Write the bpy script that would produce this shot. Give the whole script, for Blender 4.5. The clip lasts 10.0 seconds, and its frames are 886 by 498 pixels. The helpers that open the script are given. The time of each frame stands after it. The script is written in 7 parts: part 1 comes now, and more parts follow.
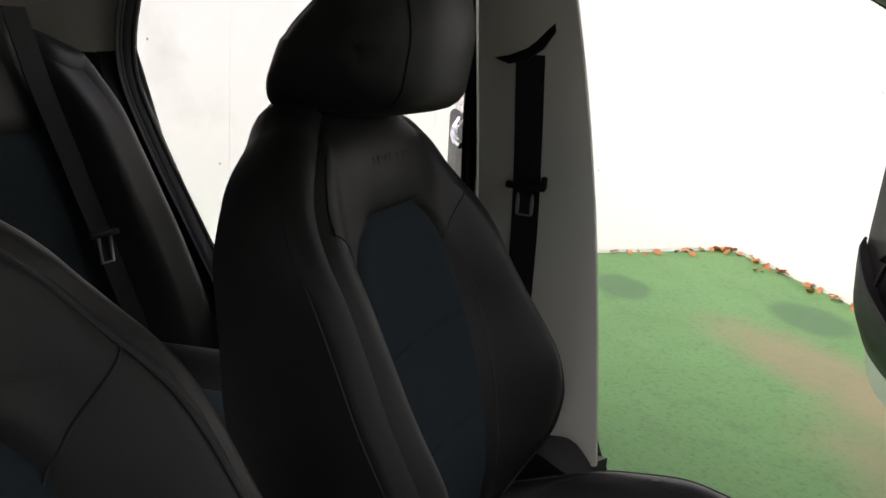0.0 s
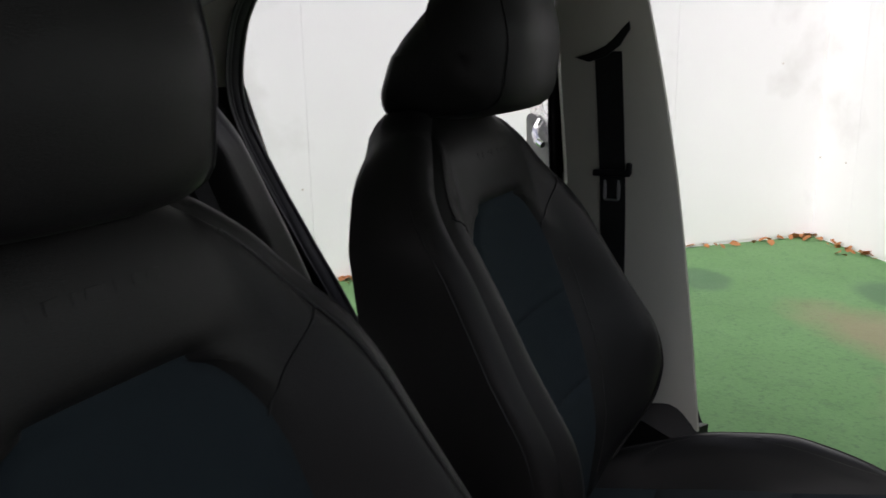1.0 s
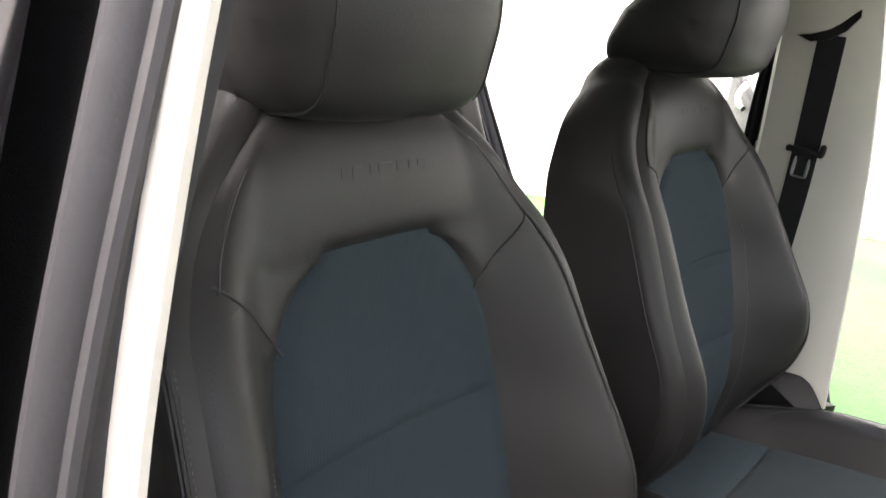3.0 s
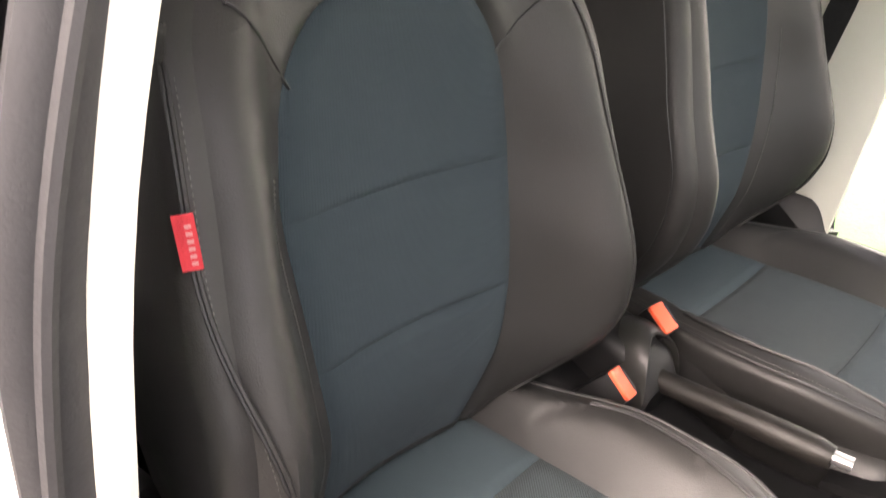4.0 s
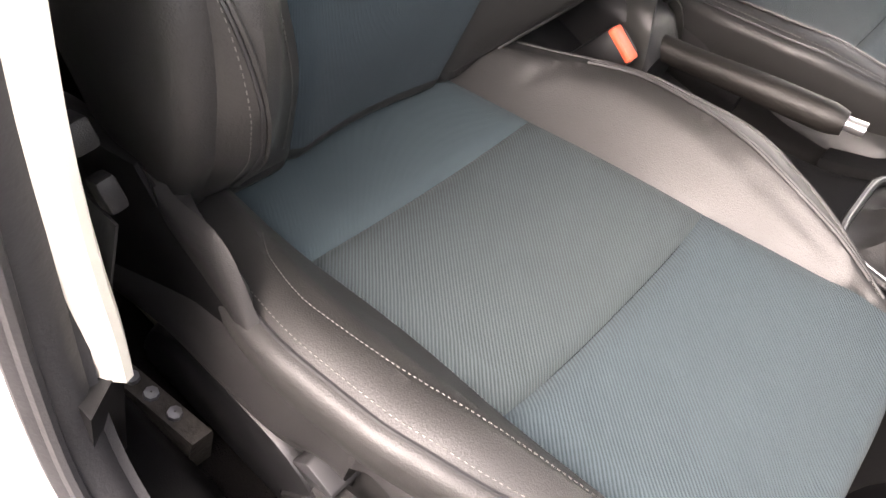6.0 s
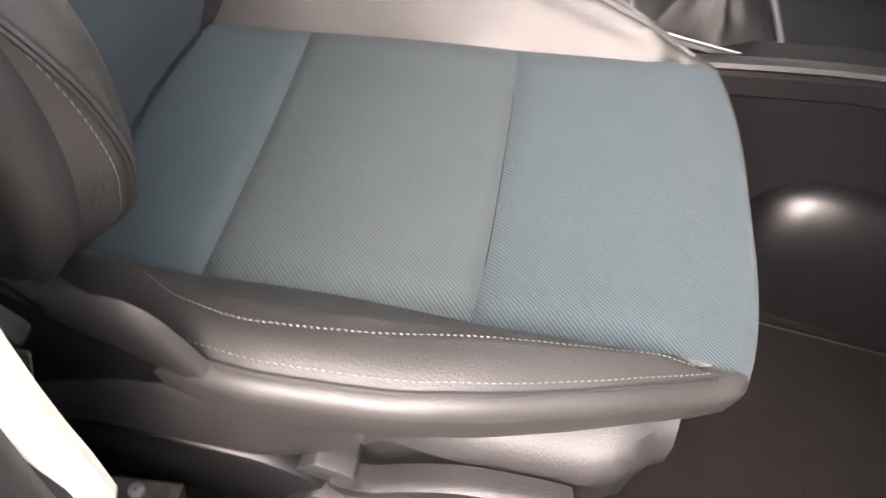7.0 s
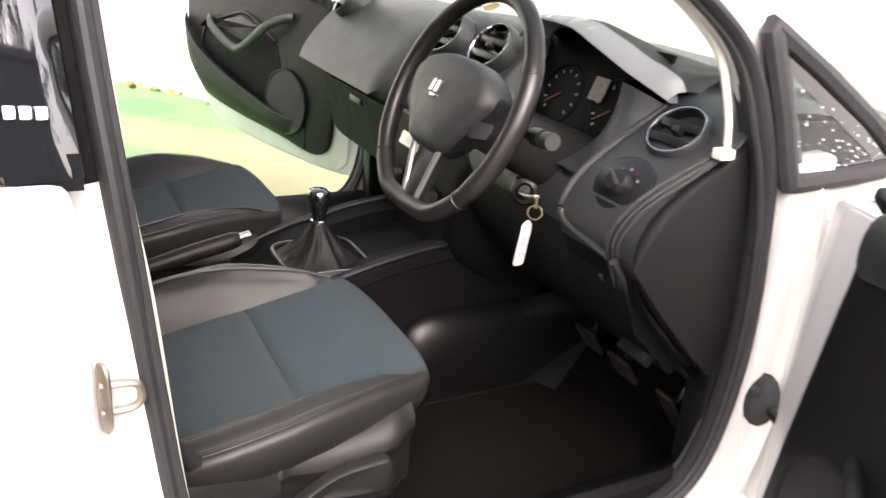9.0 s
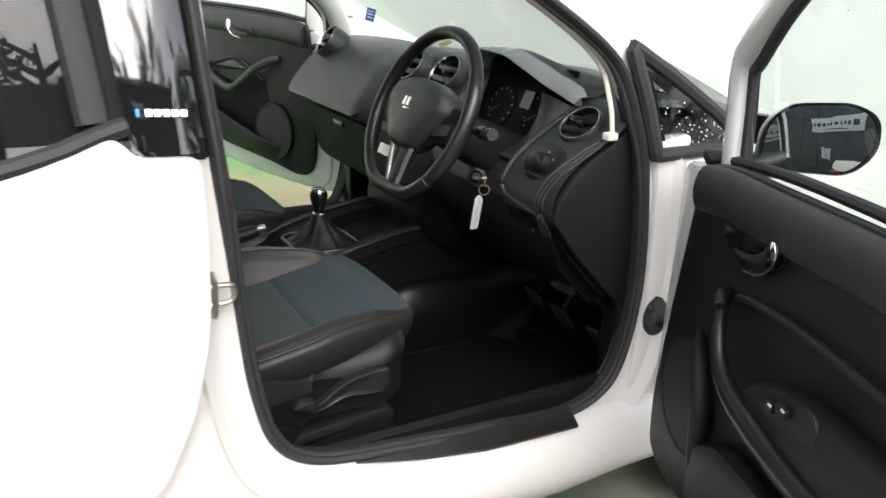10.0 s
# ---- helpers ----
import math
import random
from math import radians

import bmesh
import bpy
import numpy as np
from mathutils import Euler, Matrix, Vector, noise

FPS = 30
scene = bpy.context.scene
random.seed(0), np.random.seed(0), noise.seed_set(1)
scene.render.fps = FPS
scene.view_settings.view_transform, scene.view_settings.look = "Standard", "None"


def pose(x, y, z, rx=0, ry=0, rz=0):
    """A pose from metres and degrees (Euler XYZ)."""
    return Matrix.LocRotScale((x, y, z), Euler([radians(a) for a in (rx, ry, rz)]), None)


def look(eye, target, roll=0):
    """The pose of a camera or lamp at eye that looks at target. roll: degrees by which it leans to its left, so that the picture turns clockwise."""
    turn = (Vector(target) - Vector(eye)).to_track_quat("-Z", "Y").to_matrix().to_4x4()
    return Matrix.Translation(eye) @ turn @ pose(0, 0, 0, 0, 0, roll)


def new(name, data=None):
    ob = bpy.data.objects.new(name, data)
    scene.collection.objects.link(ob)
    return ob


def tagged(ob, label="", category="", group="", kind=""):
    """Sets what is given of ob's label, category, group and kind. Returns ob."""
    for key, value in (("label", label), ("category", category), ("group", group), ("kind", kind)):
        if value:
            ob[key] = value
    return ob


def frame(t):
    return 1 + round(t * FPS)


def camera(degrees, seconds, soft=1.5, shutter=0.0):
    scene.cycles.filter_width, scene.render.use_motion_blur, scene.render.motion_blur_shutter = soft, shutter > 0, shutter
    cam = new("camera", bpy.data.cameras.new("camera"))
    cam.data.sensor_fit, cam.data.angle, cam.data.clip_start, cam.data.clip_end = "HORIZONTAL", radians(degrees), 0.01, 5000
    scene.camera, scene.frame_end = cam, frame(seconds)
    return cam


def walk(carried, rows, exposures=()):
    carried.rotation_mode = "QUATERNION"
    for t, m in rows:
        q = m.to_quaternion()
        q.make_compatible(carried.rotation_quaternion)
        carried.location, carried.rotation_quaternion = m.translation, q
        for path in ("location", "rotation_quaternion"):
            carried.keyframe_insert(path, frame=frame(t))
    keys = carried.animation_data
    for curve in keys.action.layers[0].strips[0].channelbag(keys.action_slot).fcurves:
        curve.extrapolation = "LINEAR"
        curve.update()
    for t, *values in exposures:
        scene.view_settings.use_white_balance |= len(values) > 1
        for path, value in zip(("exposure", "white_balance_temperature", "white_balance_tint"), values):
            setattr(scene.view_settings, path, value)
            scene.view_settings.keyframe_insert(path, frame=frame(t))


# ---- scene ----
cam = camera(57.9, 10.0, shutter=0.3)
PATH = [
    (0, (0.573, 0.345, 1.266), (-1.23, -0.361, 0.764), 4.3),
    (0.5, (0.637, 0.362, 1.255), (-1.155, -0.398, 0.794), -0.3),
    (1, (0.724, 0.348, 1.25), (-1.018, -0.517, 0.786), -1.2),
    (1.5, (0.825, 0.363, 1.287), (-0.849, -0.614, 0.796), -0.8),
    (2, (0.887, 0.356, 1.311), (-0.684, -0.76, 0.774), 2.2),
    (3.3, (0.898, 0.406, 1.284), (-0.576, -0.689, 0.489), 10.9),
    (3.5, (0.899, 0.411, 1.276), (-0.535, -0.654, 0.377), 11.9),
    (4, (0.891, 0.395, 1.228), (-0.486, -0.565, 0.141), 15.2),
    (4.5, (0.889, 0.397, 1.19), (-0.433, -0.452, -0.048), 17.6),
    (5, (0.899, 0.394, 1.12), (-0.386, -0.282, -0.255), 21.7),
    (5.5, (0.889, 0.398, 1.078), (-0.363, -0.171, -0.374), 24.2),
    (6.8, (0.877, 0.36, 1.025), (-0.357, 0.174, -0.538), 16.7),
    (7, (0.887, 0.282, 1.032), (-0.393, 0.381, -0.502), 17.8),
    (7.2, (0.920, 0.254, 1.036), (-0.409, 0.492, -0.436), 16.9),
    (7.4, (0.942, 0.243, 1.061), (-0.427, 0.583, -0.356), 15.6),
    (8, (1.133, 0.214, 1.128), (-0.489, 0.78, 0.105), 8.3),
    (8.5, (1.35, 0.132, 1.188), (-0.329, 0.852, 0.375), 6.9),
    (9, (1.543, 0.015, 1.234), (-0.082, 0.909, 0.485), 4.9),
    (9.6, (1.785, -0.11, 1.272), (0.221, 0.913, 0.559), 3.8),
    (10, (1.978, -0.234, 1.273), (0.36, 0.74, 0.613), 2.7),
]
walk(cam, [(t, look(eye, target, roll)) for t, eye, target, roll in PATH],
     [(0.0, 0.68, 6700, 22), (0.6, -0.15, 6350, 21), (1.2, 0.56, 6400, 20), (1.7, 1.12, 6650, 26), (2.2, 1.95, 6700, 27), (3.3, 3.02, 6900, 18), (4.2, 3.58, 7500, 23), (5.0, 3.68, 7350, 23), (5.6, 3.56, 7200, 22),
      (6.8, 3.58, 7150, 22), (7.6, 3.9, 7200, 22), (8.1, 3.32, 7100, 21), (8.8, 2.32, 6950, 20), (9.4, 1.93, 6600, 17), (10.0, 1.15, 6500, 11)])

# ---- light ----
world = bpy.data.worlds.new("overcast_sky")
scene.world = world
world.use_nodes = True
wn = world.node_tree
sky = wn.nodes.new("ShaderNodeTexSky")
sky.sky_type, sky.sun_disc = "NISHITA", False
SUN_EL, SUN_AZ = 44.0, 103.0
sky.sun_elevation, sky.sun_rotation = radians(SUN_EL), radians(SUN_AZ)
sky.dust_density, sky.ozone_density = 4.0, 1.0
hsv = wn.nodes.new("ShaderNodeHueSaturation")
hsv.inputs["Saturation"].default_value = 0.35
wn.links.new(sky.outputs[0], hsv.inputs["Color"])
wn.links.new(hsv.outputs[0], wn.nodes["Background"].inputs["Color"])
wn.nodes["Background"].inputs["Strength"].default_value = 0.15
sun_data = bpy.data.lights.new("sun", "SUN")
sun_data.energy, sun_data.angle, sun_data.color = 0.85, radians(60), (1.0, 0.96, 0.9)
sun = new("sun", sun_data)
_az, _el = radians(SUN_AZ), radians(SUN_EL)
sun.matrix_world = look((0, 0, 0), (-math.sin(_az) * math.cos(_el), -math.cos(_az) * math.cos(_el), -math.sin(_el)))


# ---- materials ----
def mat(name, color, rough=0.5, metal=0.0, spec=0.5, vary=0.15, scale=8.0, fine=0.0, fine_scale=400.0, coat=0.0, rvary=0.1):
    """A surface with broad tone variation, fine grain relief and uneven gloss."""
    m = bpy.data.materials.new(name)
    m.use_nodes = True
    nt, b = m.node_tree, m.node_tree.nodes["Principled BSDF"]
    co = nt.nodes.new("ShaderNodeTexCoord")
    n1 = nt.nodes.new("ShaderNodeTexNoise")
    n1.inputs["Scale"].default_value, n1.inputs["Detail"].default_value = scale, 6
    nt.links.new(co.outputs["Object"], n1.inputs["Vector"])
    mix = nt.nodes.new("ShaderNodeMix")
    mix.data_type = "RGBA"
    mix.inputs["A"].default_value = (*[c * (1 - vary) for c in color], 1)
    mix.inputs["B"].default_value = (*[min(1, c * (1 + vary)) for c in color], 1)
    nt.links.new(n1.outputs["Fac"], mix.inputs["Factor"])
    nt.links.new(mix.outputs["Result"], b.inputs["Base Color"])
    rr = nt.nodes.new("ShaderNodeMapRange")
    rr.inputs["To Min"].default_value, rr.inputs["To Max"].default_value = max(0, rough - rvary), min(1, rough + rvary)
    n3 = nt.nodes.new("ShaderNodeTexNoise")
    n3.inputs["Scale"].default_value = scale * 3.3
    nt.links.new(co.outputs["Object"], n3.inputs["Vector"])
    nt.links.new(n3.outputs["Fac"], rr.inputs["Value"])
    nt.links.new(rr.outputs["Result"], b.inputs["Roughness"])
    b.inputs["Metallic"].default_value = metal
    b.inputs["Specular IOR Level"].default_value = spec
    b.inputs["Coat Weight"].default_value = coat
    b.inputs["Coat Roughness"].default_value = 0.03
    if fine:
        n2 = nt.nodes.new("ShaderNodeTexNoise")
        n2.inputs["Scale"].default_value, n2.inputs["Detail"].default_value = fine_scale, 3
        nt.links.new(co.outputs["Object"], n2.inputs["Vector"])
        bump = nt.nodes.new("ShaderNodeBump")
        bump.inputs["Strength"].default_value, bump.inputs["Distance"].default_value = fine, 0.002
        nt.links.new(n2.outputs["Fac"], bump.inputs["Height"])
        nt.links.new(bump.outputs["Normal"], b.inputs["Normal"])
    return m


def cloth_mat(name, dark, light, pitch, axis):
    """Ribbed upholstery cloth: fine cords with alternating tone and relief."""
    m = mat(name, dark, 0.85, vary=0.12, scale=14, spec=0.12)
    nt, b = m.node_tree, m.node_tree.nodes["Principled BSDF"]
    mix = next(n for n in nt.nodes if n.bl_idname == "ShaderNodeMix")
    co = next(n for n in nt.nodes if n.bl_idname == "ShaderNodeTexCoord")
    wave = nt.nodes.new("ShaderNodeTexWave")
    wave.bands_direction = "DIAGONAL"
    wave.inputs["Scale"].default_value = 0.444 / pitch
    wave.inputs["Distortion"].default_value = 0.25
    wave.inputs["Detail Scale"].default_value = 3
    flip = nt.nodes.new("ShaderNodeMapping")
    flip.inputs["Scale"].default_value = (-1, 1, axis)
    nt.links.new(co.outputs["Object"], flip.inputs["Vector"])
    nt.links.new(flip.outputs[0], wave.inputs["Vector"])
    m2 = nt.nodes.new("ShaderNodeMix")
    m2.data_type = "RGBA"
    nt.links.new(wave.outputs["Fac"], m2.inputs["Factor"])
    nt.links.new(mix.outputs["Result"], m2.inputs["A"])
    m2.inputs["B"].default_value = (*light, 1)
    nt.links.new(m2.outputs["Result"], b.inputs["Base Color"])
    bump = nt.nodes.new("ShaderNodeBump")
    bump.inputs["Strength"].default_value, bump.inputs["Distance"].default_value = 0.5, 0.001
    nt.links.new(wave.outputs["Fac"], bump.inputs["Height"])
    nt.links.new(bump.outputs["Normal"], b.inputs["Normal"])
    b.inputs["Sheen Weight"].default_value = 0.04
    return m


def glass_mat(name, tint=(0.9, 0.95, 0.92), clear=0.92):
    m = bpy.data.materials.new(name)
    m.use_nodes = True
    nt = m.node_tree
    out = nt.nodes["Material Output"]
    tr, gl, mx, fr, pw, sc = (nt.nodes.new(n) for n in ("ShaderNodeBsdfTransparent", "ShaderNodeBsdfGlossy", "ShaderNodeMixShader", "ShaderNodeLayerWeight", "ShaderNodeMath", "ShaderNodeMath"))
    tr.inputs["Color"].default_value = (*[c * clear for c in tint], 1)
    gl.inputs["Roughness"].default_value = 0.01
    fr.inputs["Blend"].default_value = 0.5
    pw.operation, pw.inputs[1].default_value = "POWER", 4.0
    sc.operation, sc.inputs[1].default_value, sc.inputs[2].default_value = "MULTIPLY_ADD", 0.9, 0.06
    nt.links.new(fr.outputs["Facing"], pw.inputs[0])
    nt.links.new(pw.outputs[0], sc.inputs[0])
    nt.links.new(sc.outputs[0], mx.inputs[0])
    nt.links.new(tr.outputs[0], mx.inputs[1])
    nt.links.new(gl.outputs[0], mx.inputs[2])
    nt.links.new(mx.outputs[0], out.inputs["Surface"])
    return m


LEATHER = mat("black_leather", (0.0200, 0.0195, 0.0190), 0.47, vary=0.22, scale=5, fine=0.22, fine_scale=650, rvary=0.06, spec=0.43)
CLOTH = cloth_mat("blue_grey_ribbed_cloth", (0.0235, 0.0335, 0.038), (0.043, 0.059, 0.067), 0.0030, 0.2)
CLOTH3 = cloth_mat("grey_green_ribbed_cloth", (0.026, 0.034, 0.036), (0.047, 0.060, 0.064), 0.0030, 0.2)
# colour raised to offset the shade of bolster and backrest on the strip
CLOTH2 = cloth_mat("brightened_plain_blue_grey_cloth", (0.037, 0.053, 0.060), (0.045, 0.065, 0.073), 0.0012, 0.2)
CLOTH4 = cloth_mat("smooth_blue_grey_cloth", (0.0265, 0.0385, 0.0455), (0.0335, 0.0485, 0.0575), 0.0012, 0.2)
THREAD = mat("pale_grey_thread", (0.11, 0.107, 0.10), 0.7)
SHIELD = mat("dark_grey_seat_plastic", (0.0135, 0.0130, 0.0132), 0.42, vary=0.12, scale=6, fine=0.3, fine_scale=900, spec=0.42)
# near-black blue that paints the shade down in the cushion seam grooves
CREASE = mat("dark_blue_crease_shade", (0.006, 0.008, 0.009), 0.9, spec=0.05)
SEAM = mat("black_seam_piping", (0.014, 0.014, 0.015), 0.5)
PLASTIC = mat("black_grained_plastic", (0.0085, 0.0083, 0.0088), 0.46, vary=0.15, scale=6, fine=0.3, fine_scale=900, spec=0.32)
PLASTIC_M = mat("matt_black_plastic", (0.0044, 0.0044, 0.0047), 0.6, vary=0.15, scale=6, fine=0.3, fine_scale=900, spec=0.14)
PLASTIC_D = mat("dark_satin_plastic", (0.0065, 0.0065, 0.007), 0.33, vary=0.2, scale=6, fine=0.15, fine_scale=700)
PLASTIC_G = mat("grey_black_dash_skin", (0.022, 0.0235, 0.024), 0.42, vary=0.12, scale=5, fine=0.45, fine_scale=800)
GLOSSBLACK = mat("gloss_black_lacquer", (0.008, 0.008, 0.009), 0.06, vary=0.1, coat=1.0, rvary=0.02)
PIANO = mat("piano_black_lacquer", (0.006, 0.006, 0.007), 0.05, vary=0.1, coat=1.0, rvary=0.015)
PIANO.node_tree.nodes["Principled BSDF"].inputs["Coat IOR"].default_value = 2.0
# dash skin for the hood front, lightened to carry the windscreen reflection
HOODM = mat("hood_skin_with_painted_sheen", (0.46, 0.465, 0.47), 0.24, vary=0.06, spec=0.9, fine=0.12, fine_scale=800)
BOOTM = mat("boot_leather", (0.0055, 0.0053, 0.0055), 0.58, vary=0.2, scale=9, fine=0.2, fine_scale=600, spec=0.3)
RIMHIDE = mat("polished_rim_leather", (0.013, 0.012, 0.0115), 0.34, vary=0.10, scale=9, fine=0.06, fine_scale=700, spec=0.5, rvary=0.02)
CLUSTER = mat("black_cluster_face", (0.0028, 0.0028, 0.003), 0.5, vary=0.2, spec=0.08)
CREAM = mat("pale_cream_trim_plastic", (0.70, 0.68, 0.60), 0.5, vary=0.04, fine=0.15, fine_scale=800)
PAINT = mat("white_car_paint", (0.73, 0.72, 0.695), 0.22, vary=0.025, scale=2, coat=1.0, rvary=0.04)
RUBBER = mat("black_door_seal_rubber", (0.022, 0.022, 0.024), 0.62, vary=0.25, scale=20, fine=0.2, fine_scale=300)
CARPET = mat("black_carpet", (0.0076, 0.0069, 0.0067), 0.97, vary=0.35, scale=30, fine=1.0, fine_scale=500, spec=0.02)
CHROME = mat("chrome", (0.85, 0.85, 0.86), 0.08, metal=1.0, vary=0.03, rvary=0.03)
DULL = mat("dull_silver_inlay", (0.28, 0.28, 0.29), 0.4, metal=0.8, vary=0.08)
SATIN = mat("satin_silver", (0.55, 0.55, 0.56), 0.32, metal=0.9, vary=0.05)
STEEL = mat("worn_zinc_steel", (0.55, 0.50, 0.42), 0.35, metal=1.0, vary=0.2, scale=60)
ORANGE = mat("orange_red_plastic", (0.78, 0.11, 0.05), 0.45, vary=0.05)
RED = mat("red_fabric_tag", (0.55, 0.03, 0.045), 0.7, vary=0.1, fine=0.4)
FADED = mat("faded_pink_print", (0.55, 0.26, 0.26), 0.7)
WHITE = mat("white_print", (0.75, 0.75, 0.75), 0.6, vary=0.03)
WEB = mat("black_seat_belt_webbing", (0.012, 0.012, 0.013), 0.75, vary=0.2, scale=40, fine=0.5, fine_scale=900)
HEADLINER = mat("pale_grey_headliner", (0.50, 0.49, 0.45), 0.9, vary=0.06, fine=0.5, fine_scale=500)
GLASS = glass_mat("clear_car_glass")
TINT = glass_mat("green_tinted_car_glass", (0.80, 0.88, 0.85), 0.80)
PRIVACY = glass_mat("dark_tinted_car_glass", (0.55, 0.60, 0.58), 0.75)
WALLW = mat("white_painted_panel", (0.85, 0.86, 0.85), 0.55, vary=0.05, scale=1.3, fine=0.15, fine_scale=60)
_nt = WALLW.node_tree
_mix = next(n for n in _nt.nodes if n.bl_idname == "ShaderNodeMix")
_sm, _mr, _mx = (_nt.nodes.new(n) for n in ("ShaderNodeTexNoise", "ShaderNodeMapRange", "ShaderNodeMix"))
_sm.inputs["Scale"].default_value, _sm.inputs["Detail"].default_value = 1.7, 5
_mr.inputs["From Min"].default_value, _mr.inputs["From Max"].default_value, _mr.inputs["To Max"].default_value = 0.60, 0.78, 0.45
_mx.data_type = "RGBA"
_mx.inputs["B"].default_value = (0.52, 0.52, 0.48, 1)  # grey smudges
_geo = _nt.nodes.new("ShaderNodeNewGeometry")
_nt.links.new(_geo.outputs["Position"], _sm.inputs["Vector"])
_nt.links.new(_sm.outputs["Fac"], _mr.inputs["Value"])
_nt.links.new(_mr.outputs["Result"], _mx.inputs["Factor"])
_nt.links.new(_mix.outputs["Result"], _mx.inputs["A"])
_nt.links.new(_mx.outputs["Result"], _nt.nodes["Principled BSDF"].inputs["Base Color"])
MIRROR = mat("mirror_silver", (0.86, 0.88, 0.88), 0.01, metal=1.0, vary=0.01, rvary=0.005)


# ---- mesh helpers ----
LEFT_SHIFT = 0.0


def part(name, bm, material, parent=None, label="", smooth=True):
    if LEFT_SHIFT:
        for v in bm.verts:  # the cabin is built about the driver's side; its left half stands this much further out
            v.co.x -= LEFT_SHIFT * min(max((0.15 - v.co.x) / 0.5, 0.0), 1.0)
    me = bpy.data.meshes.new(name)
    bmesh.ops.recalc_face_normals(bm, faces=bm.faces)
    bm.to_mesh(me)
    bm.free()
    me.materials.append(material)
    if smooth:
        me.polygons.foreach_set("use_smooth", [True] * len(me.polygons))
        me.set_sharp_from_angle(angle=radians(38))
    ob = new(name, me)
    if parent:
        ob.parent = parent
    if label:
        ob["label"] = label
    return ob


def thing(name, label, category, group="", at=(0, 0, 0), kind=""):
    e = new(name)
    e.location = at
    e.empty_display_size = 0.05
    return tagged(e, label, category, group, kind)


def join(*bms):
    """Merge several bmeshes into the first."""
    out = bms[0]
    for b in bms[1:]:
        tmp = bpy.data.meshes.new("tmp")
        b.to_mesh(tmp)
        b.free()
        out.from_mesh(tmp)
        bpy.data.meshes.remove(tmp)
    return out


def moved(bm, m):
    bmesh.ops.transform(bm, matrix=m, verts=bm.verts)
    return bm


def box(x0, x1, y0, y1, z0, z1, bevel=0.004, seg=2):
    bm = bmesh.new()
    bmesh.ops.create_cube(bm, size=1)
    bmesh.ops.transform(bm, matrix=Matrix.LocRotScale(((x0 + x1) / 2, (y0 + y1) / 2, (z0 + z1) / 2), None, (abs(x1 - x0), abs(y1 - y0), abs(z1 - z0))), verts=bm.verts)
    if bevel:
        bmesh.ops.bevel(bm, geom=bm.edges[:], offset=bevel, segments=seg, affect="EDGES", profile=0.5)
    return bm


def spline(pts, n, closed=False):
    """n points along a smooth curve through pts, evenly in length."""
    P = [Vector(p) for p in pts]
    out = []
    m = len(P)
    for i in range(m if closed else m - 1):
        p0, p1, p2, p3 = (P[(i + k) % m] if closed else P[min(max(i + k, 0), m - 1)] for k in (-1, 0, 1, 2))
        for k in range(12):
            t = k / 12
            out.append(0.5 * ((2 * p1) + (p2 - p0) * t + (2 * p0 - 5 * p1 + 4 * p2 - p3) * t * t + (3 * p1 - p0 - 3 * p2 + p3) * t ** 3))
    out.append(P[0] if closed else P[-1])
    return resample(out, n, closed)


def resample(pts, n, closed=False):
    d = [0.0]
    for a, b in zip(pts, pts[1:]):
        d.append(d[-1] + (b - a).length)
    res, j = [], 0
    for i in range(n):
        s = d[-1] * i / (n if closed else n - 1)
        while j < len(d) - 2 and d[j + 1] < s:
            j += 1
        f = (s - d[j]) / max(d[j + 1] - d[j], 1e-9)
        res.append(pts[j].lerp(pts[j + 1], f))
    return res


def loft(rings, closed_ring=True, cap=True, closed_path=False):
    bm = bmesh.new()
    vs = [[bm.verts.new(p) for p in r] for r in rings]
    n = len(vs[0])
    for a, b in zip(vs, vs[1:] + ([vs[0]] if closed_path else [])):
        for i in range(n if closed_ring else n - 1):
            bm.faces.new((a[i], a[(i + 1) % n], b[(i + 1) % n], b[i]))
    if cap and closed_ring and not closed_path:
        bm.faces.new(vs[0][::-1])
        bm.faces.new(vs[-1])
    return bm


def tube(pts, r, n=8, closed=False, flat=1.0, up=(0, 0, 1), cap=True):
    """A round (or flattened: flat scales the second axis) tube along pts."""
    rings, m = [], len(pts)
    up = Vector(up)
    for i in range(m):
        t = (pts[(i + 1) % m] - pts[i - 1]) if closed else (pts[min(i + 1, m - 1)] - pts[max(i - 1, 0)])
        t.normalize()
        a = t.cross(up)
        if a.length < 1e-4:
            a = t.cross(Vector((1, 0, 0)))
        a.normalize()
        b = a.cross(t)
        rr = r(i / (m - 1)) if callable(r) else r
        rings.append([pts[i] + a * rr * math.cos(q) + b * rr * flat * math.sin(q) for q in (2 * math.pi * k / n for k in range(n))])
    return loft(rings, closed_path=closed, cap=cap)


def lathe(profile, n=32, m=None):
    """Turn (radius, height) pairs about z, then place by m."""
    rings = [[Vector((r * math.cos(a), r * math.sin(a), h)) for a in (2 * math.pi * k / n for k in range(n))] for r, h in profile]
    bm = loft(rings, cap=False)
    return moved(bm, m) if m else bm


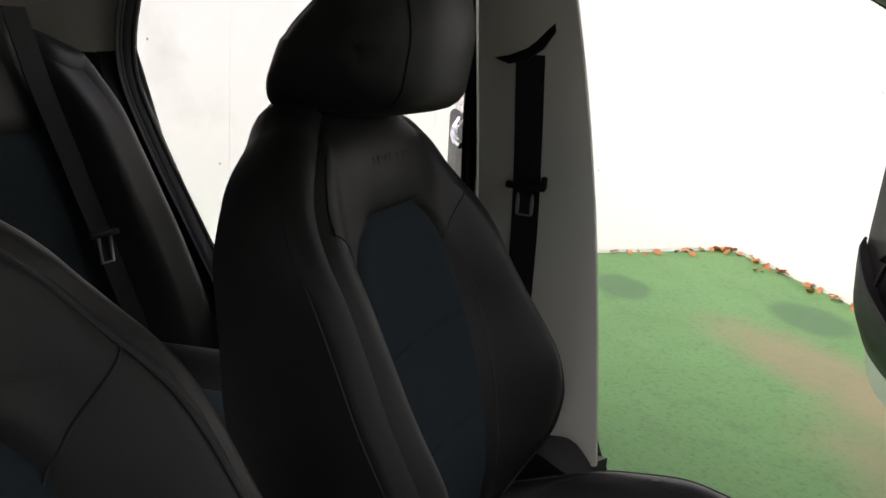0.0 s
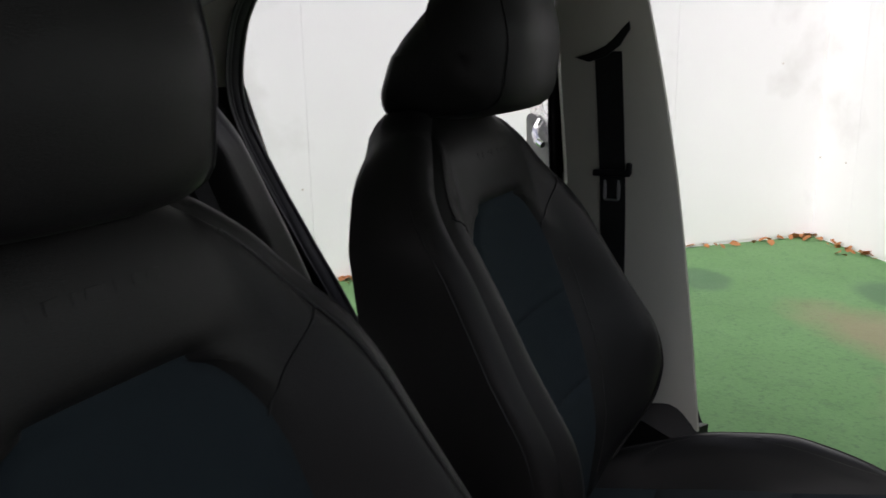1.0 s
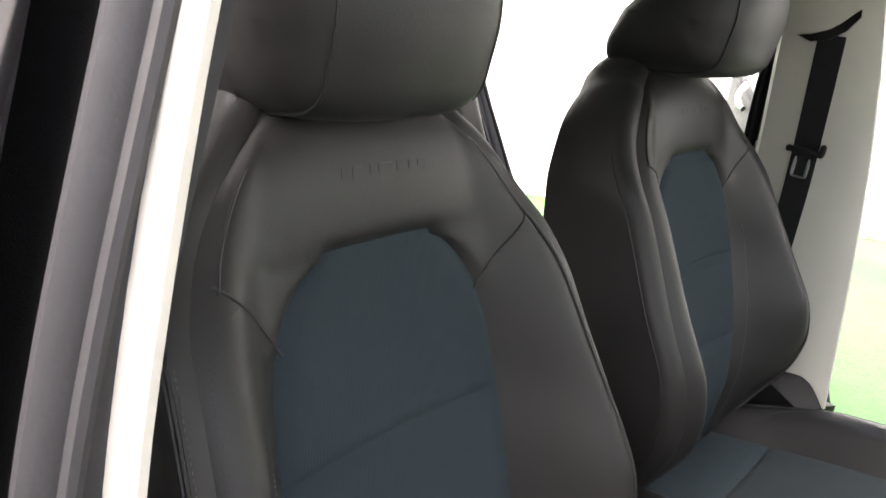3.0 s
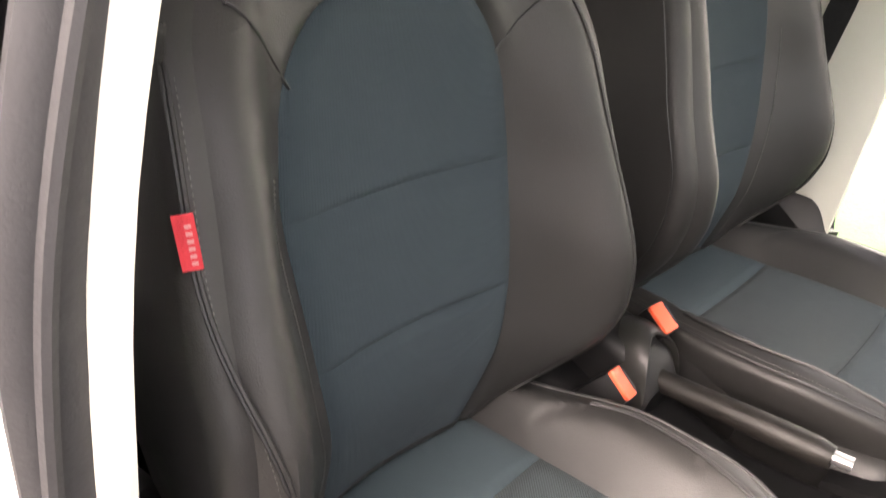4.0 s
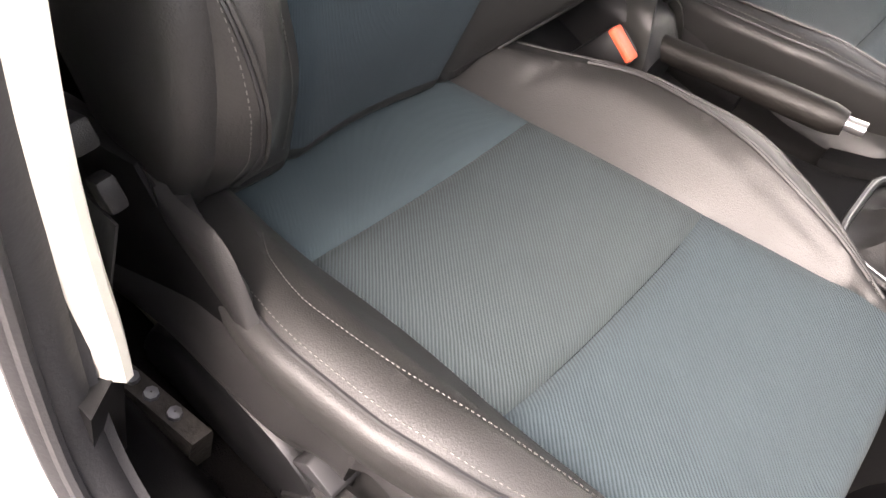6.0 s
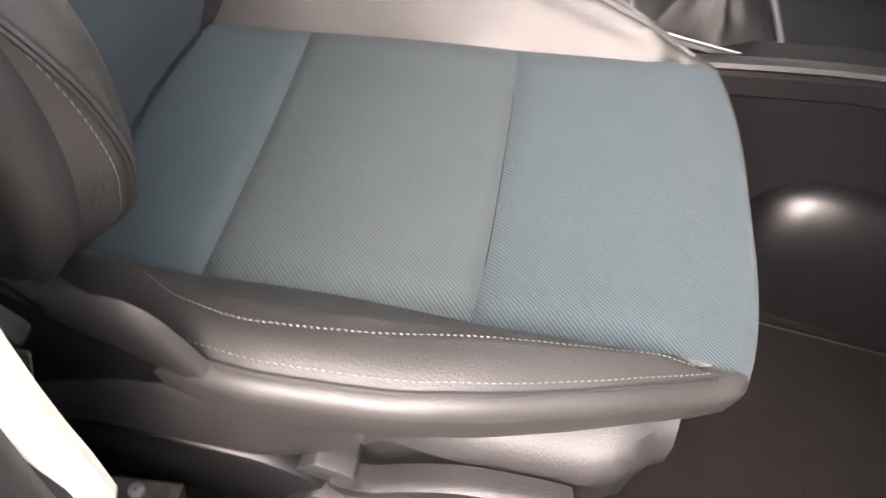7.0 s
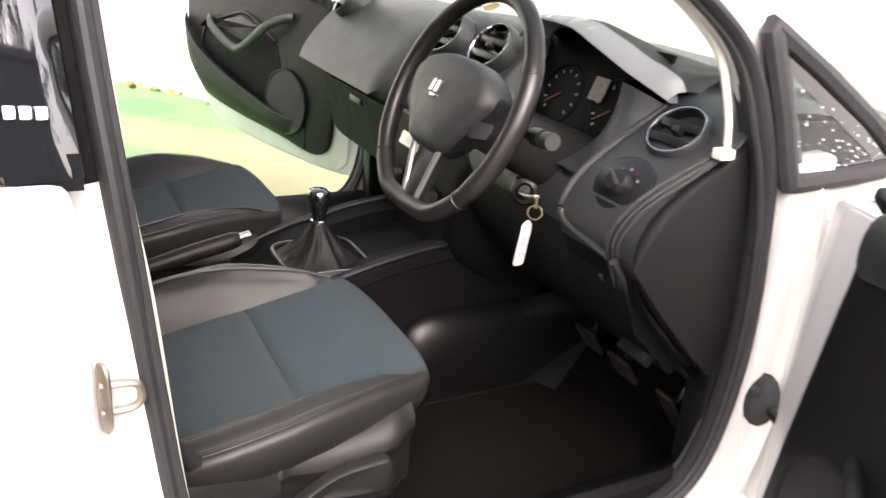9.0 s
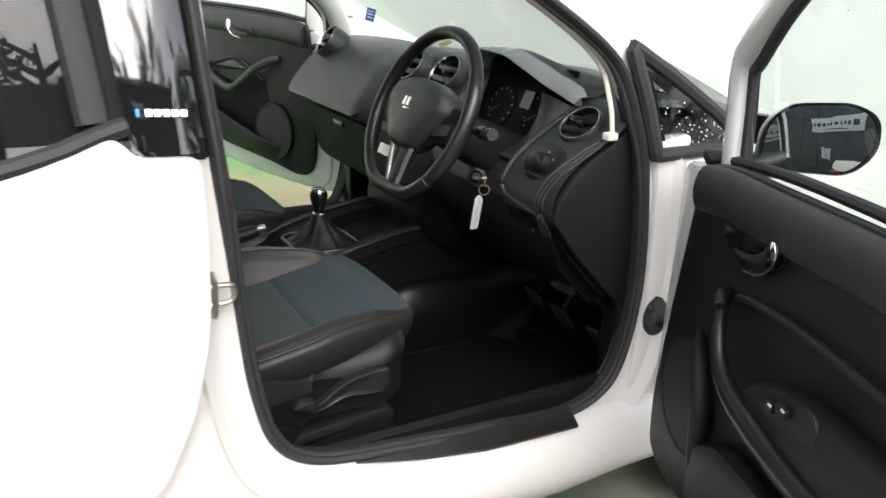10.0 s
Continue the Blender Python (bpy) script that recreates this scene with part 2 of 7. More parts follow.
def prism(poly, plane, a, b, bevel=0.0, seg=2):
    """Extrude a 2D polygon: plane 'yz' along x from a to b, 'xz' along y, 'xy' along z."""
    put = {"yz": lambda p, d: (d, p[0], p[1]), "xz": lambda p, d: (p[0], d, p[1]), "xy": lambda p, d: (p[0], p[1], d)}[plane]
    bm = loft([[Vector(put(p, a)) for p in poly], [Vector(put(p, b)) for p in poly]])
    if bevel:
        bmesh.ops.recalc_face_normals(bm, faces=bm.faces)
        es = [e for e in bm.edges if len(e.link_faces) == 2 and e.calc_face_angle(0) > 0.5]
        bmesh.ops.bevel(bm, geom=es, offset=bevel, segments=seg, affect="EDGES", profile=0.5)
    return bm


def lerp_table(tab, x):
    """Smooth value from a table of (x, value): a monotone cubic through the entries."""
    n = len(tab)
    if x <= tab[0][0]:
        return tab[0][1]
    if x >= tab[-1][0]:
        return tab[-1][1]
    k = next(i for i in range(n - 1) if x <= tab[i + 1][0])
    cut = lambda i: (tab[i + 1][1] - tab[i][1]) / (tab[i + 1][0] - tab[i][0])

    def slope(i):
        if i == 0 or i == n - 1:
            return cut(0) if i == 0 else cut(n - 2)
        a, b = cut(i - 1), cut(i)
        return 0.0 if a * b <= 0 else 2 * a * b / (a + b)

    (x0, v0), (x1, v1) = tab[k], tab[k + 1]
    h = x1 - x0
    t = (x - x0) / h
    return v0 * (1 + 2 * t) * (1 - t) ** 2 + slope(k) * h * t * (1 - t) ** 2 + v1 * t * t * (3 - 2 * t) + slope(k + 1) * h * t * t * (t - 1)


def smooth01(x):
    x = min(max(x, 0.0), 1.0)
    return x * x * (3 - 2 * x)


def rounded_poly(poly, r, seg=5):
    """Round the corners of a 2D polygon."""
    out, n = [], len(poly)
    for i in range(n):
        p, a, b = Vector(poly[i]), Vector(poly[i - 1]), Vector(poly[(i + 1) % n])
        ra = min(r, (a - p).length * 0.45, (b - p).length * 0.45)
        s, e = p + (a - p).normalized() * ra, p + (b - p).normalized() * ra
        for k in range(seg + 1):
            t = k / seg
            q = s * (1 - t) ** 2 + p * 2 * t * (1 - t) + e * t * t
            out.append((q.x, q.y))
    return out


def pillow(F, rows, cols, region, back, r, depth, taper=0.0, front_rim=None, rear=None):
    """A padded panel: a surface F(row, col) whose rim rolls over and runs back along `back`. Returns a bmesh per region; the rolled rim is 'side'."""
    back = Vector(back).normalized()
    G = [[Vector(F(i, j)) for j in range(cols)] for i in range(rows)]
    faces = {}
    for i in range(rows - 1):
        for j in range(cols - 1):
            faces.setdefault(region(i, j), []).append((G[i][j], G[i][j + 1], G[i + 1][j + 1], G[i + 1][j]))
    loop = [G[0][j] for j in range(cols - 1)] + [G[i][-1] for i in range(rows - 1)] + [G[-1][j] for j in range(cols - 1, 0, -1)] + [G[i][0] for i in range(rows - 1, 0, -1)]
    c = sum(loop, Vector()) / len(loop)
    n = len(loop)
    outs = []
    for i in range(n):
        t = loop[(i + 2) % n] - loop[i - 2]
        o = t.cross(back)
        o -= back * o.dot(back)
        o.normalize()
        if o.dot(loop[i] - c) < 0:
            o.negate()
        outs.append(o)
    rings = [loop]
    for k in range(1, 6):
        a = math.pi / 2 * k / 5
        rings.append([p + o * r * math.sin(a) + back * r * (1 - math.cos(a)) for p, o in zip(loop, outs)])
    for k in range(1, 5):
        ring = [p + o * (r - taper * (k / 4) ** 2) + back * (r + (depth - r) * k / 4) for p, o in zip(loop, outs)]
        if rear:  # a rear face of its own
            for q, p in zip(ring, loop):
                q.y = (p.y + back.y * r) * (1 - k / 4) + rear(q.z) * k / 4
        rings.append(ring)
    side = faces.setdefault("side", [])
    for a, b in zip(rings, rings[1:]):
        for i in range(n):
            k = cols - 2 - (i - (cols - 1) - (rows - 1))  # column of the rim along the last row
            (faces[region(rows - 2, k)] if front_rim and 0 <= k < cols - 1 and front_rim(k) else side).append((a[i], a[(i + 1) % n], b[(i + 1) % n], b[i]))
    cb = sum(rings[-1], Vector()) / n
    for i in range(n):
        side.append((rings[-1][i], rings[-1][(i + 1) % n], cb))
    out = {}
    for key, fs in faces.items():
        bm = bmesh.new()
        for f in fs:
            bm.faces.new([bm.verts.new(p) for p in f])
        bmesh.ops.remove_doubles(bm, verts=bm.verts, dist=1e-5)
        bmesh.ops.dissolve_degenerate(bm, dist=1e-6, edges=bm.edges)
        out[key] = bm
    return out


def stitches(pts, length=0.0035, gap=0.0022, r=0.0006, lift=(0, 0, 0)):
    """Short thread dashes along a line."""
    total = sum((b - a).length for a, b in zip(pts, pts[1:]))
    n = max(2, int(total / (length + gap)))
    fine = resample(pts, n * 2)
    bms = bmesh.new()
    for i in range(0, len(fine) - 1, 2):
        a, b = fine[i] + Vector(lift), fine[i + 1] + Vector(lift)
        t = (b - a).normalized()
        u = t.cross(Vector((0.3, 0.2, 0.93))).normalized()
        w = t.cross(u)
        ra, rb = ([bms.verts.new(p + (u * x + w * y) * r) for x, y in ((1, 0), (0, 1), (-1, 0), (0, -1))] for p in (a, b))
        for k in range(4):
            bms.faces.new((ra[k], ra[(k + 1) % 4], rb[(k + 1) % 4], rb[k]))
    return bms


# ---- front seats ----
CUSH_W = [(0, 0.225), (0.1, 0.255), (0.15, 0.273), (0.22, 0.284), (0.3, 0.283), (0.38, 0.273), (0.46, 0.250), (0.52, 0.222), (0.572, 0.192)]
CUSH_IN = [(0, 0.162), (0.12, 0.170), (0.24, 0.173), (0.36, 0.179), (0.45, 0.182), (0.50, 0.183), (0.54, 0.185), (0.572, 0.187)]
CUSH_SEAM = [(0.09, 0.196), (0.14, 0.230), (0.2, 0.244), (0.27, 0.240), (0.35, 0.226), (0.43, 0.210), (0.5, 0.196), (0.545, 0.189)]
CUSH_H = [(0, 0.035), (0.1, 0.048), (0.22, 0.060), (0.34, 0.056), (0.44, 0.036), (0.52, 0.012), (0.572, 0)]
BACK_W = [(0.49, 0.165), (0.515, 0.215), (0.55, 0.236), (0.6, 0.254), (0.7, 0.270), (0.8, 0.269), (0.9, 0.257), (1.0, 0.244), (1.06, 0.222), (1.11, 0.190), (1.15, 0.145), (1.175, 0.10)]
BACK_IN = [(0.47, 0.130), (0.55, 0.142), (0.7, 0.158), (0.84, 0.158), (0.92, 0.150), (1.05, 0.138), (1.2, 0.115)]
ARCH = [(0.92, 0.150), (0.95, 0.141), (0.980, 0.124), (1.000, 0.106), (1.0115, 0.090), (1.019, 0.073), (1.2, 0.06)]  # the cloth panel narrows to a blunt arch at the top
BACK_Y = [(0.44, 0.02), (0.52, 0.03), (0.6, 0.036), (0.68, 0.022), (0.76, -0.003), (0.84, -0.035), (0.95, -0.074), (1.05, -0.108), (1.12, -0.134), (1.175, -0.165)]
BACK_H = [(0.49, 0.0), (0.55, 0.030), (0.6, 0.058), (0.65, 0.088), (0.7, 0.107), (0.75, 0.113), (0.8, 0.104), (0.85, 0.090), (0.95, 0.062), (1.03, 0.036), (1.1, 0.014), (1.175, 0.0)]

BACK_REAR = [(0.50, -0.150), (0.66, -0.180), (0.75, -0.198), (0.825, -0.213), (0.89, -0.226), (0.95, -0.238), (1.0, -0.252), (1.06, -0.270), (1.12, -0.286), (1.175, -0.298)]


def groove(d, width):
    return math.exp(-((d / width) ** 2))


def cushion_point(x, Y):
    """The top of the seat cushion at x off its middle and Y ahead of the crease."""
    w, hw, ax = lerp_table(CUSH_W, Y), lerp_table(CUSH_IN, Y), abs(x)
    z = 0.468 + 0.178 * Y - 0.012 * smooth01((Y - 0.47) / 0.09) ** 2
    ridge = max(w - 0.028, hw + 0.012)
    f = (ax - hw) / (ridge - hw)
    if f > 0:
        z += lerp_table(CUSH_H, Y) * (smooth01(f) if f < 1 else 1 - 0.16 * ((ax - ridge) / 0.028) ** 2)
        z += 0.006 * math.sin(math.pi * min(f, 1)) * smooth01((0.5 - Y) / 0.1)
        if 0.09 < Y < 0.545:
            z -= 0.0045 * groove(ax - lerp_table(CUSH_SEAM, Y), 0.005)
    else:
        z += -0.008 * math.cos(math.pi * ax / hw / 2)
        z -= 0.009 * (groove(Y - 0.128, 0.006) + groove(Y - 0.355, 0.006)) * smooth01((hw - ax) / 0.02)
        z += 0.004 * math.sin(math.pi * min(1, max(0, (Y - 0.128) / 0.227)))
    z -= 0.009 * groove(ax - hw, 0.007) * smooth01((0.54 - Y) / 0.05)
    y = Y - 0.085 * (ax / 0.29) ** 3 * smooth01((Y - 0.22) / 0.36)
    return Vector((x, y, z))


OUTER = 1


def panel_half(Z, side):
    """Half the cloth panel's width; low down the outer bolster swells over it."""
    return lerp_table(BACK_IN if Z < 0.92 else ARCH, Z) - (0.034 * (1 - smooth01((Z - 0.58) / 0.30)) if side * OUTER > 0 else 0.0)


def back_point(x, Z):
    """The front of the backrest at x off its middle and height Z."""
    w, ax = lerp_table(BACK_W, Z), abs(x)
    hw = panel_half(Z, 1 if x > 0 else -1) if Z < 0.92 else lerp_table(BACK_IN, Z)
    y = lerp_table(BACK_Y, Z)
    ridge = max(w - 0.024, hw + 0.012)
    f = (ax - hw) / (ridge - hw)
    if f > 0:
        y += lerp_table(BACK_H, Z) * (1.0 if OUTER > 0 else 0.9) * (smooth01(f) if f < 1 else 1 - 0.2 * ((ax - ridge) / 0.024) ** 2)
    else:
        y -= 0.010 * math.cos(math.pi * ax / hw / 2) * smooth01((1.05 - Z) / 0.1)
        if Z < 1.025:
            y -= 0.0065 * (groove(Z - 0.692, 0.006) + groove(Z - 0.836, 0.006)) * smooth01((hw - ax) / 0.02)
    if Z < 0.92:
        y -= 0.008 * groove(ax - hw, 0.008)
    else:
        a = lerp_table(ARCH, min(Z, 1.019))
        y -= 0.009 * groove(math.hypot(max(0.0, Z - 1.021), max(0.0, ax - a)) if ax > a or Z > 1.021 else min(a - ax, 1.021 - Z), 0.009)
    if Z > 1.02:
        y += 0.012 * math.sin(math.pi * min(1, (Z - 1.02) / 0.15)) * max(0, 1 - (ax / 0.2) ** 2)
    return Vector((x, y, Z - 0.035 * (ax / max(w, 0.12)) ** 3 * smooth01((Z - 0.95) / 0.15)))


def columns(w, left, right, n1, n2):
    a = [-w + (w - left) * k / n1 for k in range(n1)]
    b = [-left + (left + right) * k / n2 for k in range(n2 + 1)]
    return a + b + [w - (w - right) * k / n1 for k in range(n1)][::-1]


N1, N2 = 12, 18


def front_seat(driver):
    global OUTER
    OUTER = 1 if driver else -1
    s = thing("front_seat", "black leather front car seat with blue-grey ribbed cloth insert" + (", driver's side" if driver else ", passenger's side"), "car seat", "front seats")
    # cushion
    rows = [0.572 * k / 84 for k in range(85)]
    cg = [columns(lerp_table(CUSH_W, Y), lerp_table(CUSH_IN, Y), lerp_table(CUSH_IN, Y), N1, N2) for Y in rows]
    mid = lambda j: N1 <= j < N1 + N2
    reg = lambda i, j: ("rear" if rows[i] < 0.124 else "middle" if rows[i] < 0.352 else "front") if mid(j) else ("inner" if j < N1 else "outer")
    c = pillow(lambda i, j: cushion_point(cg[i][j], rows[i]), len(rows), len(cg[0]), reg, (0, 0, -1), 0.014, 0.105, 0.044, mid)
    part("cushion_side", c["side"], LEATHER, s)
    part("cushion_rear_panel", c["rear"], CLOTH2, s, "plain blue-grey cloth strip")
    part("cushion_middle_panel", c["middle"], CLOTH3, s, "ribbed blue-grey cloth panel")
    part("cushion_front_panel", c["front"], CLOTH, s, "ribbed blue-grey cloth panel")
    part("cushion_bolster", c["inner"], LEATHER, s)
    part("cushion_bolster", c["outer"], LEATHER, s)
    for sg in (-1, 1):
        pipe = [cushion_point(sg * (lerp_table(CUSH_W, Y) - 0.001), Y) + Vector((sg * 0.0015, 0, 0)) for Y in rows[2:84:2]]
        part("cushion_piping", tube(pipe, 0.0020, 6), SEAM, s)
        edge = [cushion_point(sg * (lerp_table(CUSH_W, Y) - 0.007), Y) + Vector((0, 0, 0.0005)) for Y in rows[8:82]]
        part("stitching", stitches(edge, 0.0040, 0.0013, 0.0005), THREAD, s, "pale grey stitching")
        inner = [cushion_point(sg * (lerp_table(CUSH_SEAM, Y) + 0.005), Y) + Vector((0, 0, 0.0006)) for Y in rows[15:80]]
        if sg == (1 if driver else -1):
            part("stitching", stitches(inner, 0.0036, 0.0010, 0.0005), THREAD, s, "pale grey stitching")
        else:
            seam = [cushion_point(sg * (lerp_table(CUSH_SEAM, Y) + 0.012), Y) + Vector((0, 0, 0.0012)) for Y in rows[20:80]]
            part("cushion_piping", tube(seam, 0.0020, 6), SEAM, s)
            part("cushion_piping", tube([p + Vector((sg * 0.0036, 0, 0.0004)) for p in seam], 0.0022, 6), LEATHER, s)
    # dark tubes sunk in the cross grooves deepen their shade
    for Y in (0.128, 0.355):
        part("cushion_seam", tube([cushion_point(0.157 * (k / 10 - 1), Y) - Vector((0, 0, 0.0012)) for k in range(21)], lambda f: 0.0021 * min(1, 0.1 + 6 * f, 0.1 + 6 * (1 - f)), 6), CREASE, s)
    # backrest
    zr = [0.49 + (1.175 - 0.49) * k / 104 for k in range(105)]
    bg = [columns(lerp_table(BACK_W, Z), panel_half(Z, -1), panel_half(Z, 1), N1, N2) for Z in zr]
    breg = lambda i, j: ("low" if zr[i] < 0.692 else "mid" if zr[i] < 0.836 else "high" if zr[i] < 1.019 else "head") if mid(j) else ("head" if zr[i] > 1.019 else "inner" if j < N1 else "outer")
    b = pillow(lambda i, j: back_point(bg[i][j], zr[i]), len(zr), len(bg[0]), breg, (0, -1, -0.14), 0.026, 0.138, 0.050, rear=lambda z: lerp_table(BACK_REAR, z))
    part("backrest_side", b["side"], LEATHER, s)
    for k, nm in (("low", "backrest_lower_panel"), ("mid", "backrest_middle_panel"), ("high", "backrest_upper_panel")):
        part(nm, b[k], CLOTH4, s, "blue-grey cloth panel")
    part("backrest_head_panel", b["head"], LEATHER, s)
    part("backrest_bolster", b["inner"], LEATHER, s)
    part("backrest_bolster", b["outer"], LEATHER, s)
    for sg in (-1, 1):
        roll = lambda Z: smooth01((Z - 0.63) / 0.27) if sg == (1 if driver else -1) else 0.0  # the outer seam runs over the rolled edge higher up
        inner = Vector((sg * 0.0265, -0.029, 0)) if sg != OUTER and not driver else Vector((0, 0.0012, 0))
        pipe = [back_point(sg * (lerp_table(BACK_W, Z) - (0.026 if sg == OUTER else 0.014 if driver else 0.0) * (1 - roll(Z))), Z) + roll(Z) * Vector((sg * 0.021, -0.009, 0)) + inner for Z in zr[4:99:2]]
        part("backrest_piping", tube(pipe, 0.0017, 6, up=(1, 0, 0)), SEAM, s)
        part("backrest_welt", tube([p + Vector((-sg * 0.0034, 0.001, 0)) for p in pipe], 0.0022, 6, up=(1, 0, 0)), LEATHER, s)
        st = [back_point(sg * (lerp_table(BACK_W, Z) - 0.017 * (1 - roll(Z))), Z) + roll(Z) * Vector((sg * 0.013, -0.0036, 0)) + Vector((sg * 0.001, 0.0006, 0)) for Z in zr[6:96]]
        if sg == OUTER:
            part("stitching", stitches(st, 0.003, 0.003, 0.00045), THREAD, s, "pale grey stitching")
        inn = [back_point(sg * (panel_half(Z, sg) + 0.020), Z) + Vector((0, 0.0012, 0)) for Z in zr[4:62]]
        if sg == (1 if driver else -1):
            part("stitching", stitches(inn, 0.0035, 0.0018, 0.0007), THREAD, s, "pale grey stitching")
        diag = [back_point(sg * (0.136 + 0.075 * k / 10), 0.948 + 0.105 * k / 10) + Vector((0, 0.0002, 0)) for k in range(11)]
        part("backrest_seam", tube(diag, 0.0016, 6, up=(1, 0, 0)), SEAM, s)
    for sg in (-1, 1):
        edge = [back_point(sg * (lerp_table(BACK_W, Z) - 0.020), Z) + Vector((0, 0.0006, 0)) for Z in [1.045 + 0.085 * k / 16 for k in range(17)]]
        part("head_seam", tube(edge, 0.0015, 6, up=(1, 0, 0)), SEAM, s)
    # embossed mark on the head panel, unreadable
    for k, w in enumerate((0.003, 0.012, 0.004, 0.017, 0.003, 0.005, 0.013)):
        x = 0.054 - 0.018 * k
        p = back_point(x, 1.092)
        part("embossed_mark", moved(box(-w / 2, w / 2, -0.0004, 0.0004, -0.008, 0.008, 0.0003, 1), Matrix.Translation(p + Vector((0, -0.0001, 0))) @ pose(0, 0, 0, 14)), LEATHER, s)
    # headrest: side profile swept across
    hy, hz = (-0.092, -0.040) if driver else (-0.054, -0.024)
    prof = rounded_poly([(0.008, 1.190), (0.020, 1.29), (0.002, 1.38), (-0.050, 1.398), (-0.105, 1.348), (-0.168, 1.278), (-0.192, 1.205), (-0.186, 1.175), (-0.07, 1.172)], 0.03, 4)
    prof = [(-0.09 + (y + 0.09) * 1.12 + hy, z + hz) for y, z in prof]
    cy, cz = sum(p[0] for p in prof) / len(prof), sum(p[1] for p in prof) / len(prof)
    rings = []
    for k in range(33):
        u = -1 + 2 * k / 32
        x = 0.150 * math.sin(math.pi / 2 * u)
        f = max(0.006, 1 - abs(x / 0.1502) ** 5) ** 0.42
        bow = -0.030 * f * abs(x / 0.146) ** 2.4
        rings.append([Vector((x, cy + (y - cy) * f + (bow if y > cy else -bow * 0.2), cz + (z - cz) * f - (0.015 * f * abs(x / 0.146) ** 3 if z > cz else 0))) for y, z in prof])
    hr = part("headrest", loft(rings), LEATHER, s)
    for sg in (-1, 1):
        ring = rings[24 if sg > 0 else 8]
        part("headrest_piping", tube([p + Vector((0, (p.y - cy) * 0.006, (p.z - cz) * 0.006)) for p in ring], 0.002, 6, True, up=(1, 0, 0)), SEAM, hr)
        part("headrest_post", tube([Vector((sg * 0.055, -0.17, 1.08)), Vector((sg * 0.055, -0.09 + hy, 1.22))], 0.006, 10), CHROME, s, "chrome headrest post")
    part("back_panel", prism(rounded_poly([(-0.185, 0.5), (0.185, 0.5), (0.19, 0.85), (0.14, 1.09), (-0.14, 1.09), (-0.19, 0.85)], 0.05), "xz", -0.225, -0.13, 0.02), PLASTIC, s)
    # base: side covers, lever, rails
    o = 1 if driver else -1
    TOP = [(-0.02, 0.425), (0.03, 0.455), (0.083, 0.487), (0.12, 0.506), (0.153, 0.512), (0.18, 0.522), (0.20, 0.540), (0.23, 0.540), (0.27, 0.535), (0.29, 0.535)]
    FOLD = [(-0.02, 0.408), (0.018, 0.423), (0.096, 0.446), (0.16, 0.449), (0.22, 0.452), (0.29, 0.450)]
    for sg in (-1, 1):
        V = lambda x, y, z: Vector((sg * x, y, z))
        # swept shield: two arms behind, one broad face ahead
        main = []
        for k in range(32):
            y = -0.02 + 0.308 * k / 31
            t, e, x = lerp_table(TOP, y), lerp_table(FOLD, y), 0.296 - 0.018 * smooth01((y - 0.20) / 0.08)
            lean = smooth01((y - 0.15) / 0.05)
            main.append([V(0.240, y, t - 0.012), V(x - 0.020, y, t - 0.004), V(x - 0.013, y, t), V(x - 0.008, y, t - 0.006), V(x - 0.004, y, 0.55 * t + 0.45 * e - 0.004 * lean), V(x - 0.001, y, e + 0.012), V(x, y, e + 0.004), V(x - 0.003, y, e - 0.004), V(x - 0.030, y, 0.385), V(0.245, y, 0.33), V(0.222, y, 0.33)])
        part("side_shield", loft(main), SHIELD, s, "dark grey moulded side shield")
        ARM_HI = [(0.035, 0.590), (0.05, 0.598), (0.09, 0.603), (0.12, 0.607), (0.14, 0.600), (0.16, 0.580), (0.18, 0.556), (0.205, 0.540)]
        ARM_LO = [(0.035, 0.588), (0.05, 0.580), (0.084, 0.564), (0.12, 0.547), (0.15, 0.534), (0.18, 0.524), (0.205, 0.518)]
        arm = []
        for k in range(22):
            y = 0.036 + 0.168 * k / 21
            hi, lo = lerp_table(ARM_HI, y), lerp_table(ARM_LO, y)
            x = 0.290 - 0.010 * (1 - smooth01((y - 0.035) / 0.05))
            arm.append([V(x - 0.016, y, hi - 0.030), V(x - 0.009, y, hi - 0.008), V(x - 0.003, y, hi - 0.010 - 0.08 * (hi - lo)), V(x, y, 0.5 * (hi + lo)), V(x - 0.001, y, lo + 0.12 * (hi - lo)), V(x - 0.006, y, lo), V(x - 0.030, y, lo)])
        if sg == o:
            part("side_shield_arm", loft(arm), SHIELD, s, "dark grey moulded side shield")
            # near-black sheet puts the shade of the hollow between the arms into colour
            part("shield_recess_shade", prism([(0.035, 0.590), (0.06, 0.572), (0.12, 0.549), (0.186, 0.524), (0.12, 0.500), (0.06, 0.466), (0.0, 0.425), (-0.09, 0.42), (-0.10, 0.54), (-0.02, 0.57)], "yz", sg * 0.262, sg * 0.2845, 0.002), PLASTIC_M, s, "recess between the shield arms, its shade a matt black sheet")
        # ridge and hollow front half that carries the lever
        fr = []
        for k in range(21):
            y = 0.278 + 0.240 * k / 20
            t = lerp_table([(0.278, 0.520), (0.30, 0.516), (0.36, 0.508), (0.42, 0.512), (0.48, 0.522), (0.518, 0.530)], y)
            bump = 0.010 * groove(y - 0.288, 0.010)
            pull = 0.030 * smooth01((y - 0.455) / 0.063) ** 2
            fr.append([V(0.225 - pull, y, t), V(0.250 - pull + bump, y, t - 0.006), V(0.266 - pull + bump, y, t - 0.022), V(0.269 - pull + bump, y, t - 0.040), V(0.262 - pull, y, t - 0.052), V(0.254 - pull, y, t - 0.075), V(0.256 - pull, y, 0.392), V(0.250 - pull, y, 0.375), V(0.225 - pull, y, 0.375)])
